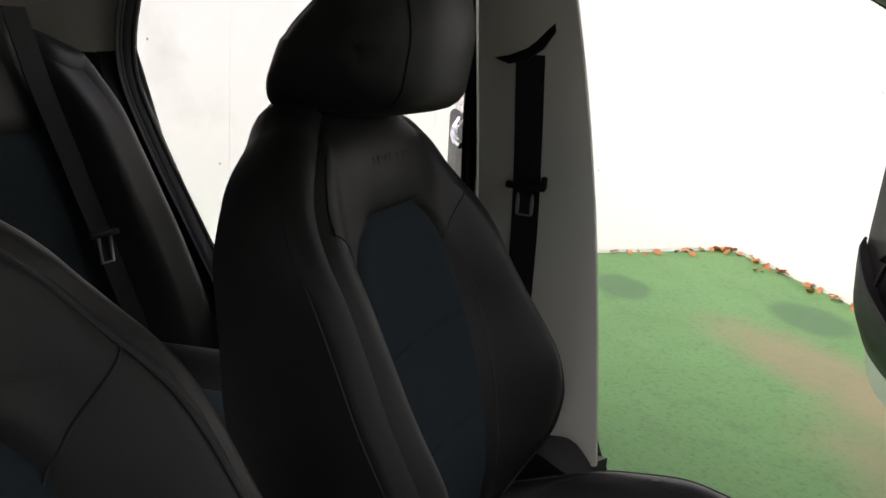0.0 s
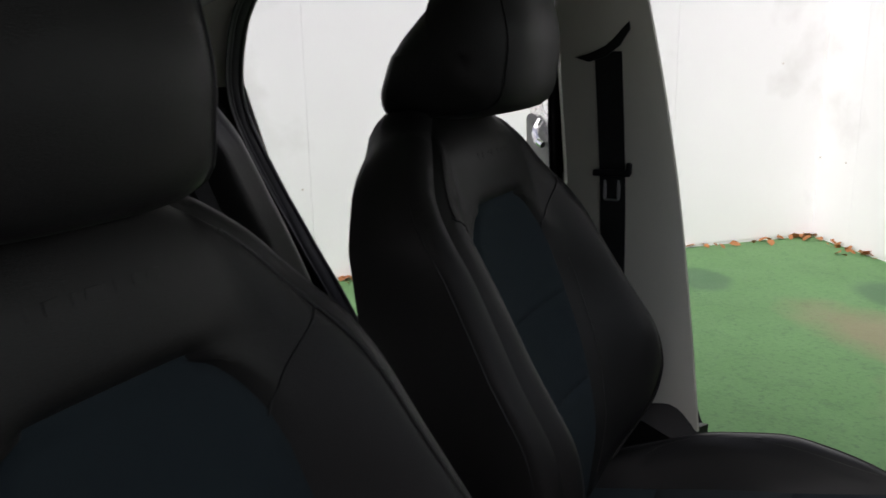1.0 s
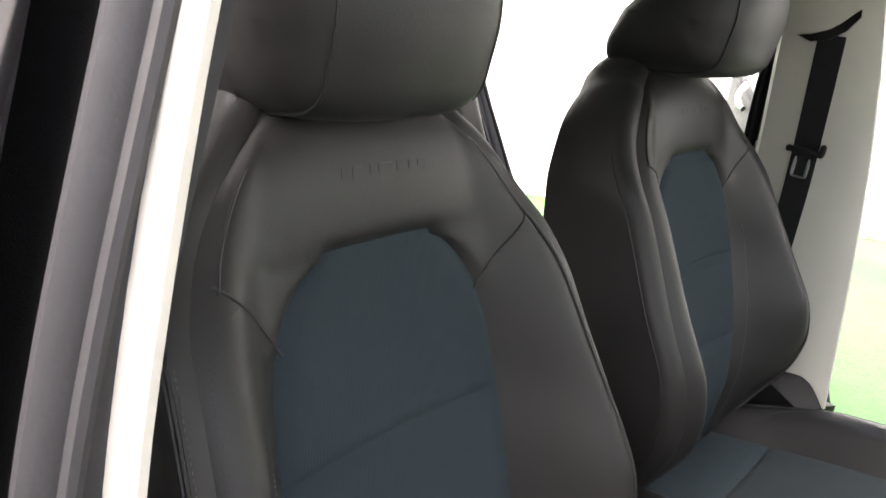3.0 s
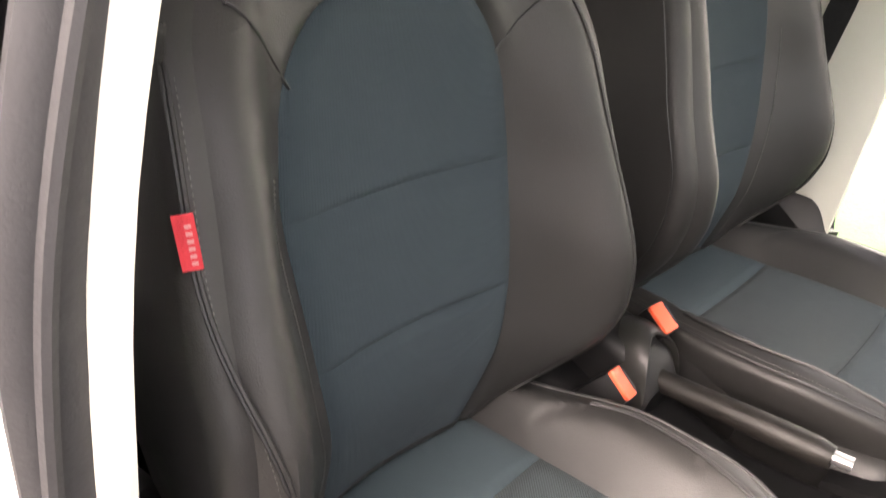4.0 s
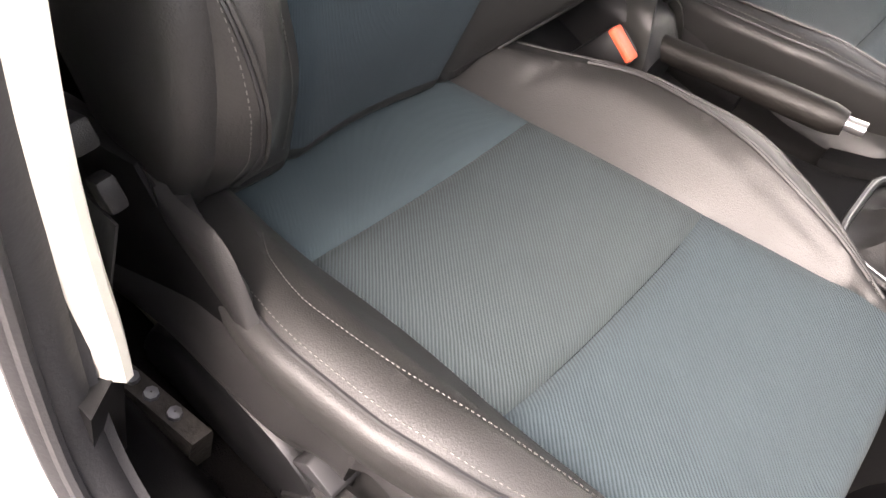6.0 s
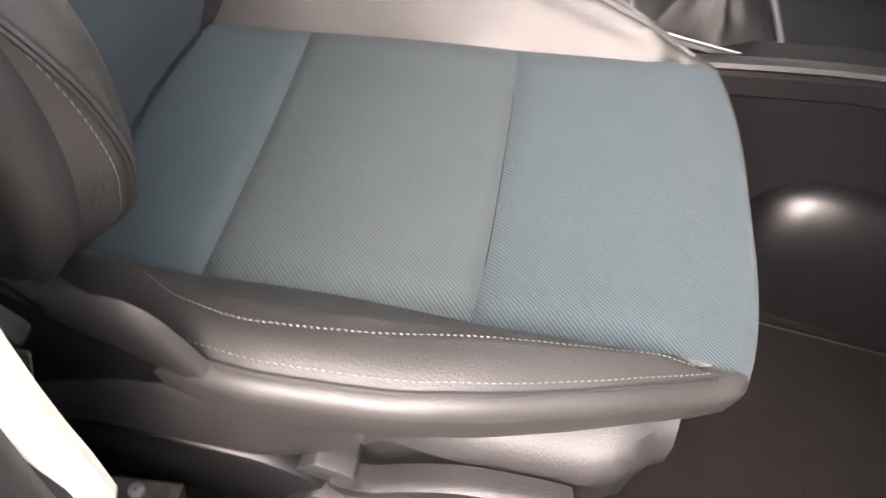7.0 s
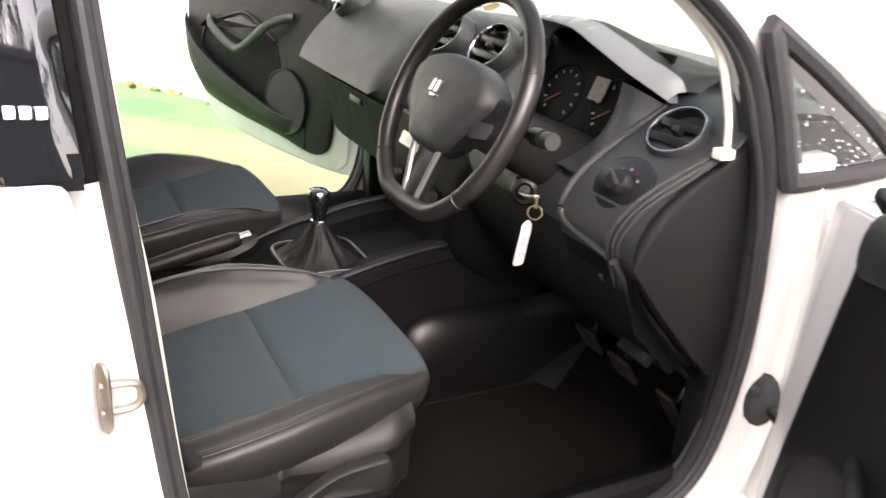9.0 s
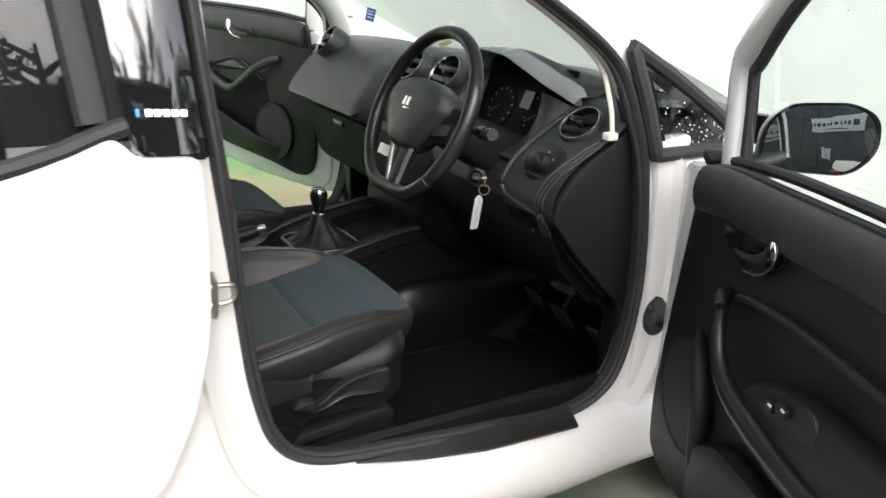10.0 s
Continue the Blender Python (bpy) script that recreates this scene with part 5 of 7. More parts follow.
    part("speaker_grille", lathe([(0.001, 0.0085), (0.05, 0.008), (0.09, 0.0065), (0.110, 0.004), (0.110, 0.0), (0.001, 0.0)], 40, mo), GRILLE, spk, "perforated black grille")
    # window frame and pane
    fro = [VU(-0.012, 0.225, 0.94), VU(-0.014, 0.215, 1.06), VU(-0.018, 0.212, 1.13), VU(-0.028, 0.245, 1.175), VU(-0.055, 0.40, 1.275), VU(-0.09, 0.60, 1.375), VU(-0.11, 0.80, 1.42), VU(-0.11, 0.93, 1.425), VU(-0.10, 0.995, 1.39), VU(-0.06, 1.01, 1.25), VU(-0.01, 1.02, 1.0)]
    part("window_frame", tube(spline(fro, 80), 0.030, 12, flat=0.72, up=(1, 0, 0)), PAINT, d, "white painted window frame")
    fri = [p + V(0.004, 0.034 if i < 4 else 0.012 if i < 7 else -0.03, -0.0 if i < 3 else -0.030) for i, p in enumerate(fro)]
    part("window_channel", tube(spline(fri, 80), 0.011, 8, up=(1, 0, 0)), RUBBER, d, "black window channel")
    gz = spline(fri, 40)
    bm = bmesh.new()
    lo = [Vector((p.x, p.y, 1.0)) for p in gz]
    bm.faces.new([bm.verts.new(p) for p in gz])
    pane = part("window_pane", bm, TINT, d)
    pane.visible_shadow = False
    part("waist_cap", slab([(u, z + lift) for u, z in ((0.22, 0.955), (0.23, 0.925), (0.98, 0.945), (1.0, 0.985), (0.7, 0.98), (0.5, 0.973), (0.32, 0.966))], -0.062, -0.022, 0.008), PLASTIC, trim)
    part("waist_seal", tube(spline([VU(-0.02, 0.24, 0.970), VU(-0.02, 0.5, 0.992), VU(-0.02, 1.0, 1.002)], 20), 0.010, 8), RUBBER, d)
    part("hinge_cap", moved(box(-0.03, 0.03, -0.018, 0.018, -0.010, 0.010, 0.005), Matrix.Translation(V(-0.02, 0.185, 0.962)) @ pose(0, 0, 0, 25, 0, 0)), PLASTIC_D, d)
    # mirror
    mc = Matrix.Translation(V(0.148, 0.215, 1.010)) @ Matrix.Rotation(radians(-sx * 16), 4, "Z") @ Matrix.Rotation(radians(-8.5), 4, "X")
    oval = rounded_poly([(-0.105, -0.045), (-0.085, -0.066), (0.06, -0.066), (0.105, -0.02), (0.10, 0.045), (0.05, 0.068), (-0.06, 0.060), (-0.10, 0.02)], 0.035, 5)
    rings = []
    for k in range(9):
        q = math.pi / 2 * k / 8
        s, yy = (math.cos(q) if k < 8 else 0.05), 0.085 * math.sin(q)
        rings.append([mc @ Vector((sx * x * s, yy, z * s)) for x, z in oval])
    rings = [[mc @ Vector((sx * x * 0.93, 0.004, z * 0.91)) for x, z in oval], [mc @ Vector((sx * x, -0.006, z)) for x, z in oval]] + rings
    hs = part("mirror_housing", loft(rings), PLASTIC_D, d, "black mirror housing with rain drops")
    dome = lambda x, z: -0.004 + (x * x + z * z) / 2.4  # slightly convex glass
    bm = loft([[mc @ Vector((sx * x * s, dome(x * s, z * s), z * s)) for x, z in oval] for s in (0.925, 0.8, 0.65, 0.5, 0.35, 0.2, 0.08, 0.01)])
    part("mirror_glass", bm, MIRROR, hs, "oval mirror glass")
    if driver:
        rr, drops = random.Random(12), bmesh.new()
        for k in range(150):
            ring = rings[rr.choice((2, 3, 4, 5, 6))]
            p = ring[rr.randrange(len(ring))].lerp(ring[rr.randrange(len(ring)) - 1], 0.0)
            bmesh.ops.create_icosphere(drops, subdivisions=1, radius=rr.uniform(0.0008, 0.002), matrix=Matrix.Translation(p + Vector((rr.uniform(-0.002, 0.002), 0, rr.uniform(-0.003, 0.003)))))
        part("rain_drops", drops, DROP, hs, "small rain drops")
    part("mirror_foot", tube(spline([V(0.01, 0.17, 0.935), V(0.05, 0.18, 0.945), V(0.10, 0.19, 0.965)], 10), 0.028, 10), PLASTIC_D, hs)
    cap = [[mc @ Vector((sx * x * s, yy, z * s)) for x, z in oval] for s, yy in ((1.0, 0.03), (0.93, 0.056), (0.75, 0.078), (0.4, 0.094), (0.05, 0.099))]
    part("mirror_cap", loft(cap), PAINT, hs, "white mirror cap")
    return d


GRILLE = mat("perforated_black_grille", (0.012, 0.012, 0.013), 0.6, vary=0.2, scale=40)
_nt = GRILLE.node_tree
_v = _nt.nodes.new("ShaderNodeTexVoronoi")
_v.inputs["Scale"].default_value, _v.inputs["Randomness"].default_value = 330, 0.15
_c = next(n for n in _nt.nodes if n.bl_idname == "ShaderNodeTexCoord")
_nt.links.new(_c.outputs["Object"], _v.inputs["Vector"])
_b = _nt.nodes.new("ShaderNodeBump")
_b.inputs["Strength"].default_value, _b.inputs["Distance"].default_value = 0.8, 0.002
_nt.links.new(_v.outputs["Distance"], _b.inputs["Height"])
_nt.links.new(_b.outputs["Normal"], _nt.nodes["Principled BSDF"].inputs["Normal"])

front_door(1, 66, True)
front_door(-1, 70, False)

# left rear door, open
ld = thing("rear_door", "open white rear door with black trim and chrome handle", "car door")
ld.matrix_world = Matrix.Translation((-0.895, -0.115, 0)) @ Matrix.Rotation(radians(-64), 4, "Z")
poly = rounded_poly([(-0.02, 1.08), (-0.02, 0.40), (-0.10, 0.32), (-0.42, 0.33), (-0.55, 0.50), (-0.70, 0.80), (-0.80, 1.11)], 0.03, 4)
part("shell", prism(poly, "yz", -0.03, 0.03, 0.012), PAINT, ld)
lt = part("trim_panel", prism(rounded_poly([(-0.06, 1.06), (-0.06, 0.42), (-0.13, 0.35), (-0.40, 0.36), (-0.52, 0.52), (-0.66, 0.80), (-0.74, 1.09)], 0.04, 4), "yz", 0.03, 0.058, 0.012), PLASTIC, ld)
part("release_handle", tube(spline([(0.066, -0.24, 1.045), (0.078, -0.26, 1.055), (0.080, -0.28, 1.075), (0.066, -0.29, 1.10)], 10), 0.008, 8), CHROME, lt, "chrome release handle")
part("window_frame", tube(spline([(0.012, -0.03, 0.97), (0.02, -0.035, 1.15), (0.07, -0.06, 1.36), (0.10, -0.16, 1.415), (0.10, -0.45, 1.41), (0.07, -0.68, 1.31), (0.03, -0.79, 1.17), (0.01, -0.79, 1.02)], 60), 0.030, 10, flat=0.7, up=(1, 0, 0)), PAINT, ld)


# ---- dashboard ----
LEFT_SHIFT = 0.08
dash = thing("dashboard", "dark grey moulded dashboard with round chrome-ringed vents", "dashboard")
PASS = [(1.42, 0.975), (1.2, 1.015), (1.02, 1.03), (0.93, 1.015), (0.86, 0.965), (0.80, 0.90), (0.768, 0.848), (0.775, 0.828), (0.84, 0.80), (0.86, 0.72), (0.90, 0.60), (1.05, 0.52)]
CENT = [(1.42, 0.985), (1.2, 1.03), (1.02, 1.05), (0.955, 1.04), (0.925, 1.00), (0.885, 0.955), (0.845, 0.89), (0.82, 0.83), (0.80, 0.77), (0.79, 0.68), (0.80, 0.58), (0.9, 0.5)]
DRIV = [(1.42, 0.985), (1.2, 1.02), (1.08, 1.03), (1.02, 0.98), (0.99, 0.93), (0.93, 0.885), (0.86, 0.865), (0.82, 0.83), (0.81, 0.77), (0.84, 0.68), (0.92, 0.58), (1.05, 0.50)]
ENDP = [(1.42, 0.975), (1.2, 1.0), (1.04, 1.015), (0.965, 1.0), (0.923, 0.964), (0.86, 0.925), (0.807, 0.885), (0.778, 0.845), (0.775, 0.80), (0.83, 0.70), (0.93, 0.60), (1.04, 0.50)]
STN = [(-0.735, PASS), (-0.22, PASS), (-0.12, CENT), (0.15, CENT), (0.22, DRIV), (0.532, DRIV), (0.551, ENDP), (0.735, ENDP)]


def dash_profile(x):
    for (a, pa), (b, pb) in zip(STN, STN[1:]):
        if x <= b:
            f = smooth01((x - a) / (b - a))
            break
    r = [Vector((x, ya + (yb - ya) * f, za + (zb - za) * f)) for (ya, za), (yb, zb) in zip(pa, pb)]
    return spline(r, 40)


xs = sorted([-0.735 + 1.47 * k / 110 for k in range(111)] + [0.532, 0.536, 0.540, 0.5415, 0.543, 0.547, 0.551])
part("dash_moulding", loft([dash_profile(x)[:27] for x in xs], closed_ring=False), PLASTIC_G, dash)
# lower rows of the moulding in near-black, which paints the footwell shade
part("lower_dash", loft([dash_profile(x)[26:] for x in xs], closed_ring=False), PLASTIC_M, dash, "lower dashboard, footwell shade in its matt black colour")
part("dash_end_panel", prism([(y + 0.014, z - 0.004) for y, z in ENDP[3:8]] + [(0.772, 0.79), (0.845, 0.705), (0.925, 0.622), (0.975, 0.575), (1.30, 0.50), (1.30, 0.985), (1.04, 0.995)], "yz", 0.690, 0.742, 0.010), PLASTIC, dash, "grey-black dashboard end panel")
part("end_panel_edge", tube(spline([(0.700, 0.768, 0.792), (0.700, 0.841, 0.707), (0.700, 0.905, 0.642), (0.700, 0.968, 0.578)], 20), 0.007, 8, up=(1, 0, 0)), PLASTIC_G, dash, "raised edge of the end panel")
part("lower_slot", tube([Vector((0.640, 0.80, 0.742)), Vector((0.655, 0.862, 0.672))], 0.005, 8), PLASTIC_G, dash)
part("dash_end_panel", prism([(y + 0.014, z - 0.004) for y, z in PASS[3:]] + [(1.30, 0.50), (1.30, 0.985), (1.04, 0.995)], "yz", -0.742, -0.715, 0.008), PLASTIC, dash)
RIDGE = [(0.50, 0.668), (0.80, 0.676), (0.84, 0.682), (0.91, 0.704), (0.965, 0.727), (1.02, 0.735)]
for dx, r in ((0.0, 0.0042), (0.013, 0.0036), (0.024, 0.0030)):
    edge = [Vector((min(0.737, lerp_table(RIDGE, z) + dx), y - 0.001, z + 0.001)) for y, z in ENDP[3:]]
    part("edge_ridge", tube(spline(edge, 50), r, 8, up=(1, 0, 0)), PLASTIC_G, dash, "raised double edge of the dashboard end")
# glovebox seam on the passenger lip
lip = [Vector((x, 0.772, 0.836)) for x in (-0.73, -0.5, -0.25)]
part("lip_groove", tube(lip, 0.003, 6), SEAM, dash)
gb = [[Vector((x, y, z)) for y, z in ((0.836, 0.792), (0.852, 0.72), (0.888, 0.61), (0.905, 0.615), (0.87, 0.72), (0.852, 0.795))] for x in (-0.66, -0.24)]
part("glovebox_lid", loft(gb), PLASTIC_M, dash)
part("glovebox_latch", box(-0.49, -0.41, 0.835, 0.85, 0.755, 0.775, 0.005), PLASTIC_D, dash)


def round_vent(p, normal, r=0.052):
    m = Matrix.Translation(p) @ Vector(normal).normalized().to_track_quat("Z", "Y").to_matrix().to_4x4()
    v = part("vent_collar", lathe([(r * 0.99, -0.05), (r * 1.16, -0.05), (r * 1.12, 0.004), (r * 1.05, 0.010), (r * 0.99, 0.009)], 40, m), PLASTIC_G, dash)
    part("vent_ring", lathe([(r * 0.965, 0.008), (r * 0.985, 0.0115), (r * 1.01, 0.0118), (r * 1.015, 0.008), (r * 0.97, 0.002)], 48, m), CHROME, v, "chrome vent ring")
    part("vent_well", lathe([(r * 0.97, 0.008), (r * 0.93, -0.012), (r * 0.5, -0.018), (0.001, -0.018)], 36, m), GLOSSBLACK, v)
    for k in (-0.36, 0.30):
        w = r * math.sqrt(1 - k * k) * 0.95
        part("vent_slat", moved(box(-w, w, -0.007, 0.007, -0.006, 0.008, 0.003), m @ Matrix.Translation((0, k * r, 0.0)) @ pose(0, 0, 0, 25)), PLASTIC_D, v)
    part("vent_tab", moved(box(-0.008, 0.008, -0.006, 0.006, -0.002, 0.014, 0.003), m), PLASTIC_D, v)


for px, py, pz, nx in ((0.637, 0.912, 0.962, 0.05), (0.087, 0.914, 0.992, 0.0), (-0.087, 0.914, 0.992, 0.0), (-0.645, 0.90, 1.005, -0.12)):
    nrm = (nx, -0.66, 0.75) if px > 0.5 else (nx, -0.80, 0.58)
    round_vent(Vector((px, py, pz)) + (0.003 if px > 0.5 else 0.022) * Vector(nrm), nrm, 0.046 if px > 0.5 else 0.052)

# instrument hood and cluster
LIP = [(0.165, 1.042), (0.195, 1.070), (0.225, 1.085), (0.316, 1.083), (0.406, 1.061), (0.485, 1.034), (0.548, 1.011), (0.572, 0.999)]
LIP_Y = [(0.165, 0.902), (0.40, 0.903), (0.485, 0.910), (0.548, 0.926), (0.572, 0.938)]
BROW = [(0.165, 1.050), (0.195, 1.078), (0.25, 1.093), (0.34, 1.097), (0.44, 1.077), (0.505, 1.055), (0.542, 1.043), (0.562, 1.032), (0.572, 1.014)]
hood = []
for k in range(45):
    x = 0.165 + 0.407 * math.sin(math.pi / 2 * k / 44)
    lip, brow, ly = lerp_table(LIP, x), lerp_table(BROW, x), lerp_table(LIP_Y, x)
    back = max(1.015, min(1.032, brow - 0.01), 0.45 * brow + 0.55 * 1.035 - 0.02 * smooth01((x - 0.5) / 0.07))
    hood.append([Vector((x, 0.975, lip - 0.004)), Vector((x, ly + 0.006, lip - 0.003)), Vector((x, ly, lip)), Vector((x, ly + 0.002, lip + 0.004)), Vector((x, ly + 0.018, lip + 0.004 + 0.62 * (brow - lip))), Vector((x, ly + 0.036, brow)), Vector((x, ly + 0.066, brow - 0.003)),
                 Vector((x, 1.05, max(1.037, back))), Vector((x, 1.16, 1.031)), Vector((x, 1.22, 1.012))])
# front band takes the pale painted reflection, the rear keeps the dash skin
for nm, cut, m_, lab in (("instrument_hood", slice(0, 6), HOODM, "smooth instrument hood with its bright reflection in the pale colour"), ("hood_rear", slice(5, 10), PLASTIC_G, "")):
    bm = loft([r[cut] for r in hood], closed_ring=False)
    bmesh.ops.solidify(bm, geom=bm.faces[:], thickness=0.005)
    part(nm, bm, m_, dash, lab)
CLM = Matrix.Translation((0.345, 0.955, 0.965))
cl = part("cluster_face", moved(box(-0.19, 0.17, -0.004, 0.004, -0.105, 0.105, 0.003), CLM @ pose(0, 0, 0, -22)), CLUSTER, dash, "black instrument cluster")
MARK = mat("grey_dial_mark", (0.16, 0.16, 0.16), 0.5)
REDN = mat("red_needle", (0.09, 0.014, 0.014), 0.4)
for cx in (-0.070, 0.085):
    m = CLM @ Matrix.Translation((cx, 0, 0)) @ pose(0, 0, 0, 68) @ Matrix.Translation((0, -0.018, 0))
    part("dial_ring", lathe([(0.056, 0.005), (0.058, 0.007), (0.060, 0.005)], 40, m), CLUSTER, cl)
    for k in range(11):
        part("dial_mark", moved(box(0.042, 0.049, -0.0018, 0.0018, 0.0048, 0.0056, 0), m @ Matrix.Rotation(radians(225 - 27 * k), 4, "Z")), MARK, cl)
    part("needle", moved(box(0.0, 0.044, -0.0014, 0.0014, 0.0068, 0.0084, 0), m @ Matrix.Rotation(radians(215), 4, "Z")), REDN, cl)
part("display", moved(box(-0.020, 0.020, -0.0066, -0.0050, -0.022, 0.022, 0), CLM @ Matrix.Translation((0.035, 0, 0.012)) @ pose(0, 0, 0, -22)), mat("grey_display_film", (0.13, 0.105, 0.095), 0.3, vary=0.5, scale=60), cl)

# light switch
lsw = part("light_switch_plate", moved(lathe([(0.001, 0.0), (0.05, 0.0), (0.058, -0.004), (0.058, -0.012)], 36), Matrix.Translation((0.636, 0.812, 0.892)) @ pose(0, 0, 0, 50) @ Matrix.Diagonal((1.05, 0.85, 1, 1))), PLASTIC_D, dash)
part("rotary_knob", moved(lathe([(0.001, 0.018), (0.018, 0.017), (0.021, 0.012), (0.022, 0.0), (0.001, 0.0)], 28), Matrix.Translation((0.640, 0.810, 0.890)) @ pose(0, 0, 0, 50)), PLASTIC, lsw)
part("knob_grip", moved(box(-0.004, 0.004, -0.018, 0.018, 0.016, 0.024, 0.002), Matrix.Translation((0.640, 0.810, 0.890)) @ pose(0, 0, 0, 50, 0, 0) @ Matrix.Rotation(radians(60), 4, "Z")), PLASTIC_G, lsw)
for k in range(5):
    a = radians(30 + 32 * k)
    part("dial_mark", moved(box(0.026, 0.031, -0.002, 0.002, 0.0, 0.0012, 0), Matrix.Translation((0.640, 0.810, 0.890)) @ pose(0, 0, 0, 50) @ Matrix.Rotation(a, 4, "Z")), MARK if k != 1 else REDN, lsw)
cut = spline([(0.565, 0.945, 0.990), (0.552, 0.920, 0.966), (0.550, 0.858, 0.926), (0.550, 0.804, 0.886), (0.549, 0.776, 0.846), (0.549, 0.774, 0.820), (0.571, 0.774, 0.805), (0.618, 0.775, 0.797), (0.676, 0.776, 0.790)], 60)
part("pod_edge", tube(cut, 0.0060, 8), PLASTIC_G, dash, "raised edge of the switch panel")
# grey surround sloping from the cluster out to the switch panel
inner = spline([(0.330, 0.905, 0.876), (0.405, 0.905, 0.884), (0.450, 0.905, 0.911), (0.478, 0.905, 0.951), (0.490, 0.905, 0.986), (0.494, 0.905, 1.016)], 30)
outer = spline([(0.420, 0.835, 0.866), (0.500, 0.830, 0.866), (0.547, 0.840, 0.895), (0.548, 0.880, 0.938), (0.552, 0.922, 0.966), (0.565, 0.945, 0.990)], 30)
part("cluster_surround", loft([[p + (q - p) * f + Vector((0, -0.008, 0.004)) * math.sin(math.pi * f) for p, q in zip(inner, outer)] for f in [k / 10 for k in range(11)]], closed_ring=False), PLASTIC_G, dash, "grey cluster surround")
part("cluster_wall", loft([inner, [p + Vector((-0.030, 0.075, 0)) for p in inner]], closed_ring=False), CLUSTER, dash)

# knee panel below the column, also blackened for the footwell shade
kp = [[Vector((x, y, z)) for y, z in ((0.815, 0.80), (0.80, 0.74), (0.835, 0.66), (0.93, 0.565), (0.96, 0.58), (0.86, 0.68), (0.83, 0.76), (0.835, 0.80))] for x in (0.16, 0.25, 0.40, 0.55, 0.70)]
part("knee_panel", loft(kp), PLASTIC_M, dash)
part("bonnet_lever", moved(box(-0.035, 0.035, -0.012, 0.012, -0.012, 0.012, 0.006), Matrix.Translation((0.665, 0.88, 0.60)) @ pose(0, 0, 0, -40)), PLASTIC_M, dash)
part("centre_panel", loft([[Vector((x, y, z)) for x in (-0.135, -0.12, 0.12, 0.135)] + [Vector((x, y + 0.05, z)) for x in (0.135, -0.135)] for y, z in ((0.905, 0.935), (0.86, 0.87), (0.825, 0.80), (0.80, 0.72), (0.785, 0.62), (0.80, 0.54))]), PLASTIC_D, dash, "black centre panel")
for k in range(3):
    part("heater_knob", moved(lathe([(0.001, 0.02), (0.020, 0.018), (0.024, 0.0), (0.001, 0.0)], 24), Matrix.Translation((-0.08 + 0.08 * k, 0.787, 0.68)) @ pose(0, 0, 0, 82)), PLASTIC, dash)
part("radio", moved(box(-0.095, 0.095, -0.008, 0.008, -0.045, 0.045, 0.004), Matrix.Translation((0, 0.815, 0.79)) @ pose(0, 0, 0, -22)), GLOSSBLACK, dash)

# steering wheel
sw = thing("steering_wheel", "black leather three-spoke steering wheel with silver inlays", "steering wheel")
WM = Matrix.Translation((0.364, 0.658, 0.958)) @ pose(0, 0, 0, 66)
rim = []
for k in range(96):
    a = 2 * math.pi * k / 96
    r = 0.196
    p = Vector((r * math.cos(a), r * math.sin(a), 0))
    if p.y < -0.180:
        p.y = -0.180 + (p.y + 0.180) * 0.35
    rim.append(WM @ p)
part("rim", tube(rim, lambda f: 0.0155 + 0.0018 * (abs(math.sin(2 * math.pi * f * 1.0)) < 0.55), 14, True, up=WM.to_3x3() @ Vector((0, 0, 1))), RIMHIDE, sw, "polished black leather rim")
for a in (25, 155, 222, 318):
    c = Vector((0.196 * math.cos(radians(a)), 0.196 * math.sin(radians(a)), 0))
    if c.y < -0.180:
        c.y = -0.180 + (c.y + 0.180) * 0.35
    part("rim_seam", lathe([(0.0165, -0.0012), (0.0178, 0.0), (0.0165, 0.0012)], 18, WM @ Matrix.Translation(c) @ Matrix.Rotation(radians(a), 4, "Z") @ pose(0, 0, 0, 90)), SEAM, sw)
hubp = rounded_poly([(-0.134, 0.022), (-0.112, 0.056), (-0.050, 0.077), (0.050, 0.077), (0.112, 0.056), (0.134, 0.022), (0.094, -0.036), (0.050, -0.088), (-0.050, -0.088), (-0.094, -0.036)], 0.022, 6)
hr = []
for s, z in ((0.90, -0.035), (1.0, -0.02), (1.0, 0.012), (0.95, 0.024), (0.84, 0.031), (0.6, 0.036), (0.3, 0.038), (0.02, 0.039)):
    hr.append([WM @ Vector((x * s, y * s, z)) for x, y in hubp])
hub = part("hub_cover", loft(hr), PLASTIC_G, sw, "dark grey airbag cover")
